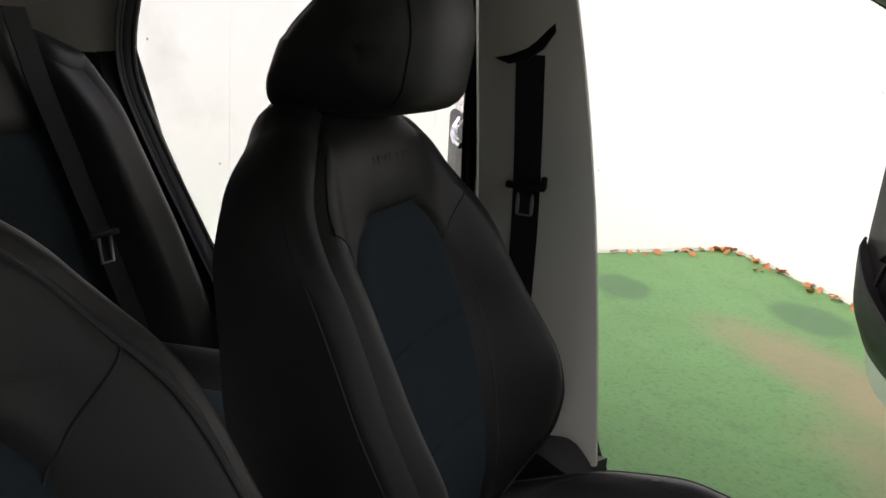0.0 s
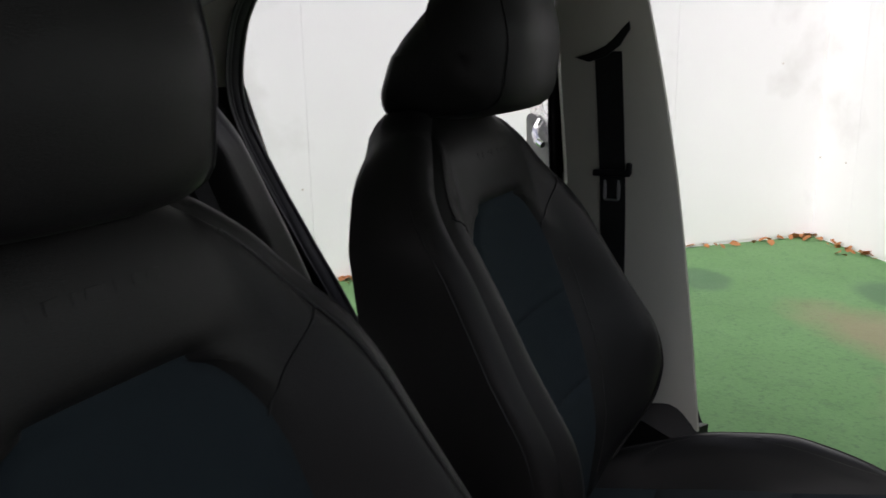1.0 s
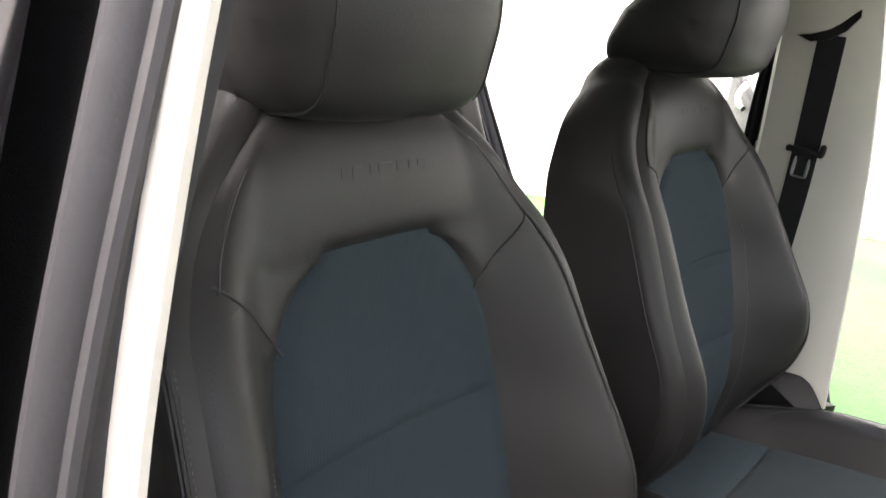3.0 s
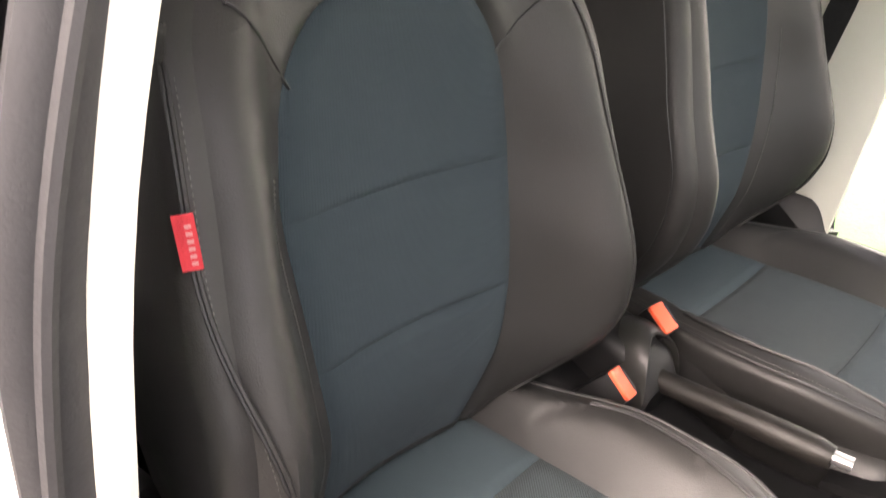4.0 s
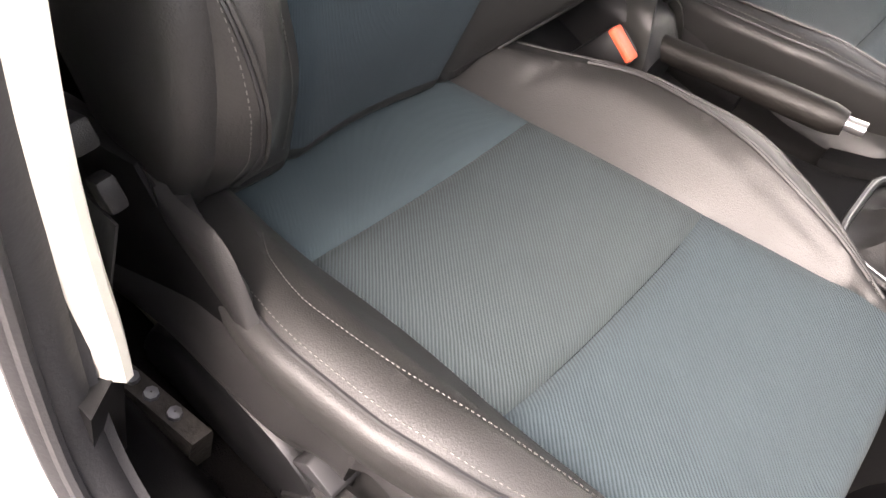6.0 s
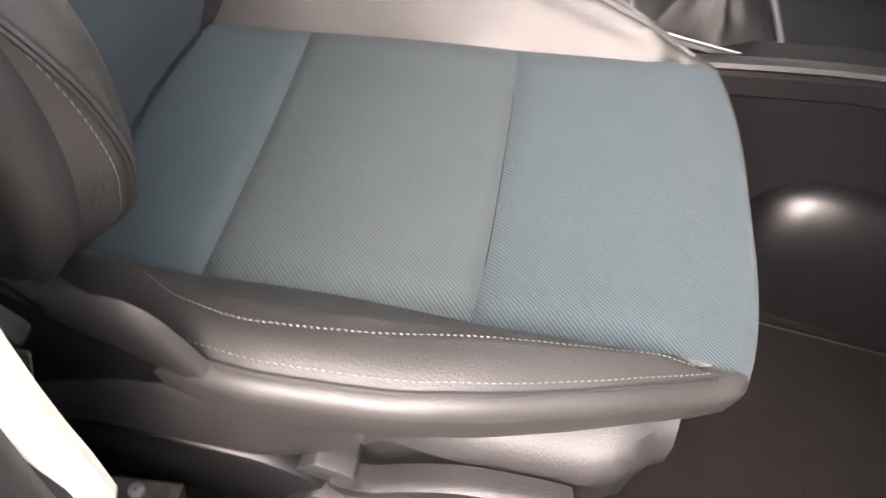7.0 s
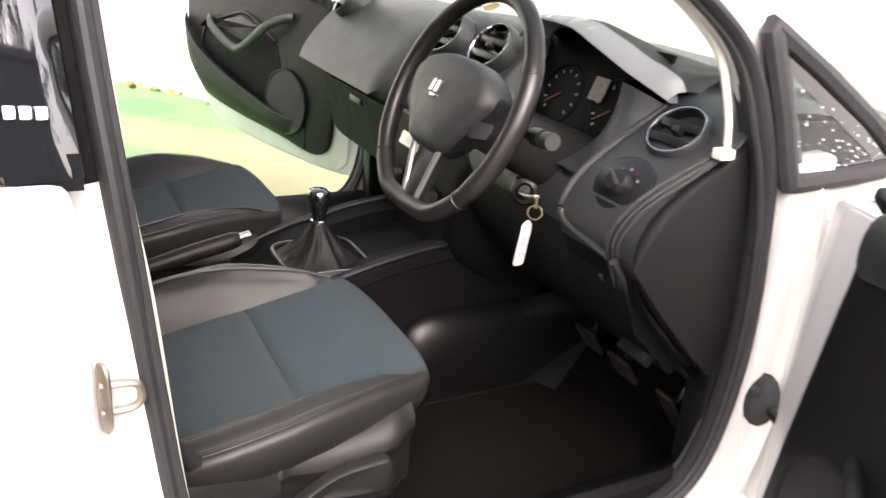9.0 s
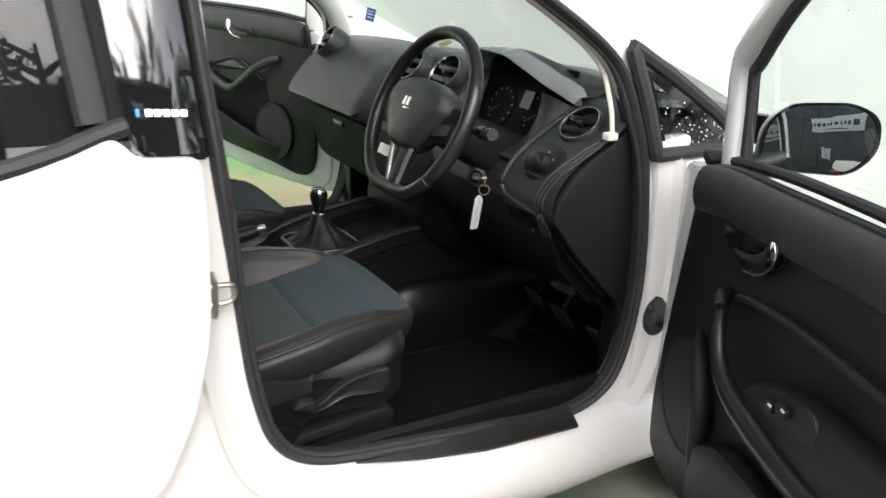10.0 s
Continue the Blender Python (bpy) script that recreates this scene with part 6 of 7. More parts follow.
for sg in (-1, 1):
    spo = [[WM @ Vector((sg * u, y, z)) for y, z in ((hi, 0.004 - 0.008 * t), (hi - 0.008, 0.012 - 0.012 * t), (0.5 * (hi + lo), 0.015 - 0.014 * t), (lo + 0.008, 0.010 - 0.012 * t), (lo, 0.002 - 0.008 * t), (lo + 0.006, -0.012), (hi - 0.006, -0.012))] for u, t, hi, lo in ((0.045, 0, 0.030, -0.085), (0.08, 0.3, 0.034, -0.064), (0.12, 0.6, 0.036, -0.050), (0.155, 0.85, 0.038, -0.046), (0.190, 1, 0.046, -0.054))]
    part("spoke", loft(spo), PLASTIC_D, sw)
    part("spoke_inlay", moved(prism(rounded_poly([(-0.030, -0.006), (0.028, 0.004), (0.026, -0.022), (-0.012, -0.032)], 0.006, 3), "xy", -0.0015, 0.0015, 0.001), WM @ Matrix.Translation((sg * 0.122, -0.008, 0.0085)) @ Matrix.Diagonal((sg, 1, 1, 1)) @ Matrix.Rotation(0.20, 4, "Y")), PLASTIC_G, sw)
    low = spline([(sg * 0.046, -0.080, 0.010), (sg * 0.039, -0.11, 0.007), (sg * 0.030, -0.145, 0.002), (sg * 0.022, -0.178, -0.002)], 16)
    part("lower_spoke", tube([WM @ p for p in low], 0.0065, 10, flat=0.8, up=WM.to_3x3() @ Vector((0, 0, 1))), DULL, sw, "satin silver lower spoke")
part("lower_spoke_web", loft([[WM @ Vector((x, y, z)) for x, z in ((-w, 0.0), (0, 0.006), (w, 0.0), (w, -0.014), (-w, -0.014))] for y, w in ((-0.055, 0.048), (-0.10, 0.040), (-0.145, 0.030), (-0.182, 0.022))]), PLASTIC_D, sw)
for bx, bw in ((-0.010, 0.010), (0.002, 0.012)):
    part("emblem", moved(prism(rounded_poly([(-0.011, -0.011), (0.004, -0.011), (0.010, 0.011), (-0.005, 0.011)], 0.002, 2), "xy", 0.038, 0.0415, 0.0008), WM @ Matrix.Translation((bx * 1.4 + 0.002, 0.014, 0.0)) @ Matrix.Diagonal((0.9, 1.0, 1, 1))), CHROME, hub, "chrome emblem")
part("emblem_bar", moved(box(-0.014, 0.014, -0.0025, 0.0025, 0.0375, 0.0405, 0.0008), WM @ Matrix.Translation((0.0, -0.002, 0))), CHROME, hub, "chrome emblem")
part("hub_boss", lathe([(0.045, -0.10), (0.05, -0.03), (0.001, -0.02)], 24, WM), PLASTIC_D, sw)
# column shroud, stalks, ignition
col = thing("steering_column", "black plastic steering column shroud with stalks", "steering column")
cs = []
for t, w, h in ((0.06, 0.055, 0.045), (0.09, 0.066, 0.055), (0.16, 0.075, 0.066), (0.26, 0.08, 0.075), (0.34, 0.08, 0.08)):
    c = WM @ Vector((0, 0, -t))
    cs.append([c + Vector((w * x, 0.35 * h * z, h * z)) for x, z in rounded_poly([(-1, -0.9), (1, -0.9), (1, 0.7), (-1, 0.7)], 0.5, 4)])
part("shroud", loft(cs), PLASTIC, col)
for sg in (-1, 1):
    s0 = WM @ Vector((sg * 0.05, 0.0, -0.085))
    st = spline([s0, s0 + Vector((sg * 0.08, -0.008, 0.012)), s0 + Vector((sg * 0.145, -0.02, 0.02))], 20)
    part("stalk", tube(st, lambda f: 0.009 + 0.006 * smooth01((f - 0.6) / 0.2), 12), PLASTIC_D, col, "black stalk")
    e = s0 + Vector((sg * 0.15, -0.02, 0.02))
    part("stalk_end", tube([e, e + Vector((sg * 0.022, -0.003, 0.003))], 0.0135, 14), PLASTIC_G if sg > 0 else PLASTIC, col, "grey stalk end" if sg > 0 else "")
# black block painting the shade of the gap at the stalk mount
part("stalk_gap_shade", moved(box(-0.022, 0.022, -0.006, 0.006, -0.024, 0.024, 0.004), Matrix.Translation((0.398, 0.812, 0.872)) @ pose(0, 0, 0, -30)), CLUSTER, col)
IGN = Vector((0.402, 0.800, 0.804))
igm = Matrix.Translation(IGN) @ pose(0, 0, 0, 82, 0, 52)
part("ignition_ring", lathe([(0.012, 0.004), (0.016, 0.012), (0.023, 0.010), (0.027, 0.0), (0.027, -0.06), (0.001, -0.06)], 30, igm), PLASTIC_D, col)
part("ignition_barrel", lathe([(0.001, 0.008), (0.011, 0.008), (0.012, 0.0), (0.001, 0.0)], 24, igm), PLASTIC_D, col)
key = thing("car_key", "car key in the ignition with ring and white paper tag", "key")
part("key_blade", moved(box(-0.008, 0.008, -0.0015, 0.0015, 0.0, 0.034, 0.001), igm @ Matrix.Translation((0, 0, 0.006))), STEEL, key)
RING = Vector((0.500, 0.758, 0.800))
kh = igm @ Vector((0.0, 0.0, 0.040))
part("key_bow", tube(spline([kh, kh.lerp(RING, 0.5) + Vector((0, 0, 0.012)), RING + Vector((0, 0, 0.028))], 12), 0.0055, 8, flat=0.6), STEEL, key)
BRASS = mat("worn_brass_ring", (0.50, 0.40, 0.26), 0.3, metal=1.0)
part("split_ring", moved(lathe([(0.0112, -0.0014), (0.0132, -0.0014), (0.0136, 0.0), (0.0132, 0.0014), (0.0112, 0.0014), (0.0108, 0.0), (0.0112, -0.0014)], 32), Matrix.Translation(RING) @ pose(0, 0, 0, 90, 0, 55)), BRASS, key, "worn brass split ring")
part("link", tube([RING + Vector((0, 0, 0.030)), RING + Vector((0, 0, 0.008))], 0.0028, 8), STEEL, key)
tagm = Matrix.Translation(RING + Vector((0.004, -0.002, -0.046))) @ pose(0, 0, 0, 2, 5, 108)
tg = part("paper_tag", prism(rounded_poly([(-0.012, -0.044), (0.010, -0.044), (0.013, 0.026), (0.003, 0.038), (-0.009, 0.030)], 0.005, 3), "xz", -0.0014, 0.0014), mat("clouded_plastic", (0.48, 0.48, 0.49), 0.35, vary=0.25, scale=60), key, "white plastic key tag with faded print")
tg.data.transform(tagm)
pr = part("tag_print", box(-0.005, 0.005, -0.0019, -0.0016, -0.026, 0.010, 0), mat("faded_blue_print", (0.38, 0.39, 0.46), 0.6, vary=0.5, scale=120), tg)
pr.data.transform(tagm)

# footrest
part("footrest", moved(box(-0.05, 0.05, -0.13, 0.13, -0.006, 0.006, 0.004), Matrix.Translation((0.200, 1.10, 0.315)) @ pose(0, 0, 0, 28, 0, 24)), PLASTIC_M, floor, "black footrest plate")
# pedals
PEDAL = mat("worn_pedal_rubber", (0.017, 0.0135, 0.011), 0.7, vary=0.6, scale=60)
ped = thing("pedals", "worn black rubber foot pedals under the dashboard", "pedal")
for px, py, pz, w in ((0.293, 1.10, 0.392, 0.032), (0.423, 1.09, 0.392, 0.034), (0.573, 1.10, 0.372, 0.024)):
    part("pedal_pad", moved(box(-w, w, -0.006, 0.006, -0.035 if w > 0.03 else -0.06, 0.035 if w > 0.03 else 0.06, 0.005), Matrix.Translation((px, py, pz)) @ pose(0, 0, 0, 35)), PEDAL, ped)
    part("pedal_arm", tube([Vector((px, py + 0.01, pz + 0.02)), Vector((px, py + 0.12, pz + 0.25))], 0.008, 8), PLASTIC_D, ped)

# ---- centre console ----
TUNNEL = mat("smooth_black_tunnel_plastic", (0.0036, 0.0036, 0.004), 0.34, vary=0.1, spec=0.32, fine=0.04, fine_scale=900, rvary=0.02)
con = thing("centre_console", "black plastic centre console with gear surround", "console")
sec = []
for y, w, zt in ((-0.28, 0.085, 0.50), (-0.10, 0.088, 0.515), (0.05, 0.088, 0.505), (0.18, 0.085, 0.475), (0.30, 0.088, 0.465), (0.42, 0.10, 0.485), (0.50, 0.115, 0.515), (0.60, 0.125, 0.535), (0.72, 0.13, 0.545), (0.80, 0.135, 0.56)):
    sec.append([Vector((x, y, z)) for x, z in rounded_poly([(-w - 0.03, 0.26), (-w - 0.008, 0.40), (-w, zt - 0.02), (-w + 0.02, zt), (w - 0.02, zt), (w, zt - 0.02), (w + 0.008, 0.40), (w + 0.03, 0.26)], 0.018, 3)])
part("console_body", loft(sec), PLASTIC_M, con)
for sg in (-1, 1):
    EDGE = ((0.40, 0.497), (0.48, 0.530), (0.56, 0.556), (0.71, 0.590), (0.85, 0.606), (1.05, 0.625))
    part("console_side", loft([[Vector((sg * x, y, z)) for x, z in ((0.09, zt - 0.012), (0.138, zt - 0.004), (0.149, zt - 0.012), (0.151, zt - 0.035), (0.147, zt - 0.040), (0.147, 0.26), (0.09, 0.26))] for y, zt in EDGE]), PLASTIC_M, con)
    part("console_rail", tube(spline([(sg * 0.140, y, zt - 0.003) for y, zt in EDGE], 30), 0.009, 8, flat=0.7), PLASTIC, con)
    # swelling of the tunnel beside the footwell
    bulge = [[Vector((sg * (0.146 + 0.062 * s * math.sin(q)), y, 0.255 + (0.055 + 0.135 * math.cos(q)) * min(1, 0.25 + 0.75 * s))) for q in [math.pi / 2 * k / 10 for k in range(11)]] + [Vector((sg * (0.146 + 0.066 * s), y, 0.255))] for y, s in ((0.665, 0.0), (0.672, 0.35), (0.685, 0.62), (0.705, 0.82), (0.74, 0.96), (0.80, 1.0), (1.0, 1.1), (1.35, 1.25))]
    part("tunnel_side", loft(bulge, closed_ring=False), TUNNEL, con)
# handbrake
hb = thing("handbrake", "black handbrake lever with worn grip and chrome button", "handbrake")
part("handbrake_shroud", loft([[Vector((x, y, z)) for x, z in rounded_poly([(-0.016 - w, 0.44), (-0.016 - w, h), (-0.016 + w, h), (-0.016 + w, 0.44)], 0.024, 4)] for y, w, h in ((-0.10, 0.030, 0.50), (-0.04, 0.040, 0.545), (0.04, 0.043, 0.572), (0.11, 0.042, 0.575), (0.15, 0.040, 0.560), (0.175, 0.038, 0.530))]), PLASTIC, hb)
hoop = spline([(0.030, 0.170, 0.46), (0.030, 0.170, 0.52), (0.018, 0.150, 0.570), (-0.016, 0.128, 0.592), (-0.050, 0.150, 0.570), (-0.062, 0.170, 0.52), (-0.062, 0.170, 0.46)], 36)
HOOPM = mat("pale_satin_plastic", (0.040, 0.040, 0.038), 0.38, vary=0.1, scale=20)
bm = loft([[p + Vector((0, dy, dz)) for p in hoop] for dy, dz in ((0.002, -0.004), (0.0, 0.0), (-0.012, 0.004), (-0.032, 0.003), (-0.050, -0.006))], closed_ring=False)
bmesh.ops.solidify(bm, geom=bm.faces[:], thickness=0.004)
part("shroud_rim", bm, HOOPM, hb, "pale grey shroud hoop")
gp = spline([(-0.014, 0.12, 0.522), (-0.015, 0.20, 0.539), (-0.017, 0.30, 0.562), (-0.020, 0.395, 0.582)], 30)
WORN = mat("worn_grip", (0.0095, 0.0085, 0.0075), 0.48, vary=0.8, scale=25, fine=0.2, fine_scale=500, spec=0.32)
part("grip", tube(gp, lambda f: 0.0150 + 0.0022 * smooth01((f - 0.3) / 0.4) - 0.004 * smooth01((f - 0.94) / 0.06), 14, flat=1.1), WORN, hb, "worn black grip")
part("button", tube([Vector((-0.020, 0.395, 0.584)), Vector((-0.022, 0.417, 0.5885))], 0.0085, 14), SATIN, hb, "satin silver release button")
# gear lever
gl = thing("gear_lever", "gear lever with chrome-topped black knob and leather boot", "gear lever")
bring = []
for k in range(15):
    f = k / 14
    z, r = 0.546 + 0.082 * f ** 1.35, 0.066 * (1 - f) ** 1.15 + 0.0165
    ring = []
    for j in range(64):
        a = 2 * math.pi * j / 64
        sq = (abs(math.cos(a)) ** 5 + abs(math.sin(a)) ** 5) ** -0.2
        sq = 1 + (sq - 1) * (1 - f) * 0.9  # square at the foot, round at the stick
        fold = 1 + (0.10 * math.sin(8 * a + 1.5 * f) + 0.05 * math.sin(15 * a - 3 * f)) * math.sin(math.pi * f ** 0.8)
        ring.append(Vector((0.038 + 0.90 * r * sq * fold * math.cos(a), 0.552 - 0.004 * f + 1.05 * r * sq * fold * math.sin(a), z)))
    bring.append(ring)
part("boot", loft(bring), BOOTM, gl, "folded black leather boot")
foot = [Vector((0.038 + 0.080 * math.cos(a) * (abs(math.cos(a)) ** 5 + abs(math.sin(a)) ** 5) ** -0.2, 0.552 + 0.090 * math.sin(a) * (abs(math.cos(a)) ** 5 + abs(math.sin(a)) ** 5) ** -0.2, 0.549)) for a in (2 * math.pi * j / 64 for j in range(64))]
part("boot_frame", tube(foot, 0.0055, 8, True), PLASTIC_D, gl)
part("frame_edge", tube([p + Vector((0, 0, 0.0052)) for p in foot], 0.0010, 6, True), DULL, gl, "thin silver frame edge")
kb = lathe([(0.001, 0.0), (0.013, 0.0), (0.014, 0.008), (0.0145, 0.022), (0.019, 0.036), (0.0235, 0.052), (0.0240, 0.064), (0.020, 0.073)], 28, Matrix.Translation((0.034, 0.548, 0.622)))
part("knob", kb, GLOSSBLACK, gl)
part("knob_cap", lathe([(0.0205, 0.072), (0.0195, 0.076), (0.012, 0.0795), (0.001, 0.080)], 28, Matrix.Translation((0.034, 0.548, 0.622))), GLOSSBLACK, gl)
part("knob_ring", lathe([(0.0195, 0.071), (0.0225, 0.073), (0.0205, 0.077), (0.0185, 0.0755)], 32, Matrix.Translation((0.034, 0.548, 0.622))), CHROME, gl, "chrome ring")
part("collar", lathe([(0.0142, 0.008), (0.0162, 0.010), (0.0162, 0.014), (0.0142, 0.016)], 28, Matrix.Translation((0.034, 0.548, 0.618))), CHROME, gl, "chrome collar")


# ---- belts ----
def buckle(p, rot, label):
    b = thing("belt_buckle", label, "belt buckle", "belt buckles")
    b.matrix_world = Matrix.Translation(p) @ rot
    part("body", box(-0.011, 0.011, -0.024, 0.024, -0.075, 0.0, 0.004), PLASTIC_D, b)
    part("release_button", box(-0.0115, 0.0115, -0.0225, 0.0225, -0.004, 0.005, 0.003), ORANGE, b, "orange-red release button")
    part("slot", box(-0.0122, -0.009, -0.016, 0.016, -0.001, 0.0056, 0.0005, 1), SEAM, b)
    part("stalk", tube([Vector((0, 0, -0.07)), Vector((0.004, -0.01, -0.17))], 0.013, 8, flat=0.5), PLASTIC_D, b)
    return b


buckle((0.067, 0.145, 0.556), pose(0, 0, 0, -28, -8, 4), "black belt buckle with orange-red button beside the driver's seat")
buckle((-0.055, 0.116, 0.592), pose(0, 0, 0, -25, 10, -10), "black belt buckle with orange-red button beside the passenger seat")


def pillar_belt(sx):
    b = thing("seat_belt", "black seat belt hanging on the cream pillar", "seat belt", "front seat belts")
    X = lambda z: sx * (side_x(z) - 0.038 - 0.074)
    zs = (1.255, 1.15, 1.05, 0.95, 0.85, 0.75, 0.65, 0.55, 0.45)
    part("webbing", loft([[Vector((X(z), y, z)) for y in (-0.002, -0.050)] + [Vector((X(z) + sx * 0.002, y, z)) for y in (-0.050, -0.002)] for z in zs]), WEB, b)
    gd = [Vector((X(1.25) - sx * 0.004, y, z)) for y, z in ((-0.085, 1.246), (-0.06, 1.238), (-0.03, 1.246), (-0.005, 1.265), (0.012, 1.292), (0.010, 1.305), (-0.008, 1.287), (-0.03, 1.265), (-0.06, 1.252))]
    part("belt_guide", loft([gd, [p + Vector((sx * 0.012, 0, 0)) for p in gd]]), PLASTIC_D, b, "curved black belt guide")
    tz = 1.036
    tn = part("tongue_loop", moved(box(-0.006, 0.006, -0.035, 0.035, -0.006, 0.006, 0.003), Matrix.Translation((X(tz) - sx * 0.005, -0.026, tz))), PLASTIC, b)
    part("tongue_ear", moved(box(-0.006, 0.006, -0.005, 0.005, -0.002, 0.020, 0.003), Matrix.Translation((X(tz) - sx * 0.005, 0.006, tz))), PLASTIC, tn)
    fr = [Vector((X(0.98) - sx * 0.006, y, z)) for y, z in ((-0.040, 1.030), (-0.040, 0.984), (-0.014, 0.984), (-0.014, 1.030))]
    part("tongue", tube(resample(fr, 30), 0.0035, 6, flat=0.6), SATIN, tn, "steel belt tongue")


pillar_belt(-1)
pillar_belt(1)
anc = thing("belt_anchor", "grey plastic belt anchor beside the driver's seat", "belt anchor")
part("cover", moved(box(-0.012, 0.012, -0.018, 0.018, -0.014, 0.014, 0.005), Matrix.Translation((0.690, 0.060, 0.672)) @ pose(0, 0, 0, 30, 10, 0) @ Matrix.Scale(0.8, 4)), PLASTIC, anc)
part("eye", moved(box(-0.009, 0.009, -0.012, 0.012, -0.016, 0.016, 0.005), Matrix.Translation((0.688, 0.090, 0.645)) @ pose(0, 0, 0, 30, 10, 0) @ Matrix.Scale(0.8, 4)), PLASTIC, anc, "grey metal eye")
part("strap", loft([[Vector((0.692 + dx, y + dy, z)) for dx, dy in ((-0.001, -0.02), (0.001, -0.02), (0.001, 0.02), (-0.001, 0.02))] for y, z in ((0.085, 0.63), (0.06, 0.45), (0.05, 0.28))]), WEB, anc)

# ---- rear bench ----
rb = thing("rear_bench", "black leather rear bench with blue-grey cloth centre panels", "rear seat")


def rear_back(x, Z):
    ax = abs(x)
    y = -0.735 - 0.20 * (Z - 0.5)
    out = smooth01((ax - 0.50) / 0.10)
    y += 0.060 * out * smooth01((1.32 - Z) / 0.2)
    y -= 0.01 * (groove(ax - 0.46, 0.008) + groove(ax - 0.14, 0.01) + 0.8 * (groove(Z - 1.06, 0.008) if ax < 0.46 else 0))
    wide = lerp_table([(0.56, 0.70), (0.70, 0.69), (0.85, 0.65), (1.0, 0.595), (1.165, 0.53), (1.28, 0.48)], Z) / 0.665
    return Vector((x * (1 + (wide - 1) * smooth01((ax - 0.2) / 0.4)), y, Z - 0.06 * smooth01((ax - 0.45) / 0.2)))


rx = [-0.665 + 1.33 * k / 76 for k in range(77)]
rz = [0.56 + 0.665 * k / 40 for k in range(41)]
pb = pillow(lambda i, j: rear_back(rx[j], rz[i]), 41, 77, lambda i, j: "cloth" if abs(rx[j] + 0.009) < 0.455 and rz[i] < 1.055 else "leather", (0, -1, 0.3), 0.03, 0.14)
part("backrest", pb["leather"], LEATHER, rb)
part("backrest_panel", pb["cloth"], CLOTH, rb, "blue-grey cloth panel")
part("backrest_edge", pb["side"], LEATHER, rb)
ry = [-0.77 + 0.46 * k / 40 for k in range(41)]


def rear_cush(x, Y):
    ax = abs(x)
    z = 0.60 + 0.10 * (Y + 0.75) + 0.035 * smooth01((ax - 0.46) / 0.08) - 0.06 * smooth01((ax - 0.54) / 0.12)
    return Vector((x, Y, z - 0.008 * (groove(ax - 0.46, 0.008) + groove(ax - 0.14, 0.01) + groove(Y + 0.40, 0.008))))


pc = pillow(lambda i, j: rear_cush(rx[j], ry[i]), 41, 77, lambda i, j: "cloth" if abs(rx[j] + 0.009) < 0.455 and ry[i] < -0.40 else "leather", (0, 0, -1), 0.035, 0.20)
part("cushion", pc["leather"], LEATHER, rb)
part("cushion_panel", pc["cloth"], CLOTH2, rb, "blue-grey cloth panel")
part("cushion_edge", pc["side"], LEATHER, rb)
# rear belt on the left
rbelt = thing("seat_belt", "black rear seat belt lying on the bench back", "seat belt")
bx = lambda z: rear_back(-0.515, min(z, 1.21)).y + 0.014
web = [[Vector((-0.405 - 0.26 * (1.12 - z) + dx, bx(z) + dy, z)) for dx, dy in ((-0.024, 0), (0.024, 0), (0.024, 0.002), (-0.024, 0.002))] for z in (1.27, 1.15, 1.05, 0.95, 0.85, 0.75, 0.66)]
part("webbing", loft(web), WEB, rbelt)
part("tongue_loop", moved(box(-0.036, 0.036, -0.006, 0.006, -0.006, 0.006, 0.003), Matrix.Translation((-0.470, bx(0.87) + 0.008, 0.868))), PLASTIC, rbelt)
part("tongue", tube([Vector((-0.484, bx(0.86) + 0.008, 0.863)), Vector((-0.484, bx(0.82) + 0.008, 0.815)), Vector((-0.456, bx(0.82) + 0.008, 0.815)), Vector((-0.456, bx(0.86) + 0.008, 0.863))], 0.0035, 6), SATIN, rbelt)
# rear quarter trims and parcel shelf
for sx in (1, -1):
    bm = loft([[Vector((sx * x, y, z)) for x, y, z in r] for r in (
        [(0.715, -0.945, 1.195), (0.700, -0.935, 1.26), (0.665, -0.89, 1.35), (0.60, -0.80, 1.43)],
        [(0.665, -0.98, 1.19), (0.645, -0.97, 1.26), (0.615, -0.93, 1.35), (0.56, -0.85, 1.44)],
        [(0.60, -1.05, 1.19), (0.59, -1.06, 1.24), (0.57, -1.05, 1.32), (0.53, -1.0, 1.44)],
        [(0.58, -1.40, 1.10), (0.57, -1.40, 1.18), (0.55, -1.38, 1.30), (0.50, -1.3, 1.42)])], closed_ring=False)
    part("rear_pillar_trim", bm, CREAM, car, "pale grey rear pillar trim")
    bm = loft([[Vector((sx * x, y, z)) for x, y, z in r] for r in (
        [(0.757, -0.645, 0.50), (0.757, -0.715, 0.66), (0.755, -0.815, 0.82), (0.748, -0.90, 0.98), (0.715, -0.945, 1.20)],
        [(0.70, -0.70, 0.50), (0.70, -0.76, 0.66), (0.695, -0.85, 0.82), (0.685, -0.935, 0.98), (0.665, -0.98, 1.20)],
        [(0.66, -1.05, 0.50), (0.66, -1.05, 0.66), (0.66, -1.05, 0.82), (0.65, -1.08, 0.98), (0.62, -1.1, 1.24)])], closed_ring=False)
    part("rear_side_trim", bm, PLASTIC, car, "black rear side trim")
part("parcel_shelf", box(-0.60, 0.60, -1.5, -1.02, 1.08, 1.10, 0.005), PLASTIC, car)
# ---- yard details ----
LEFT_SHIFT = 0.0
LEAF = mat("fallen_brown_leaf", (0.36, 0.15, 0.05), 0.8, vary=0.5, scale=30)
leaves = bmesh.new()
rng = random.Random(4)
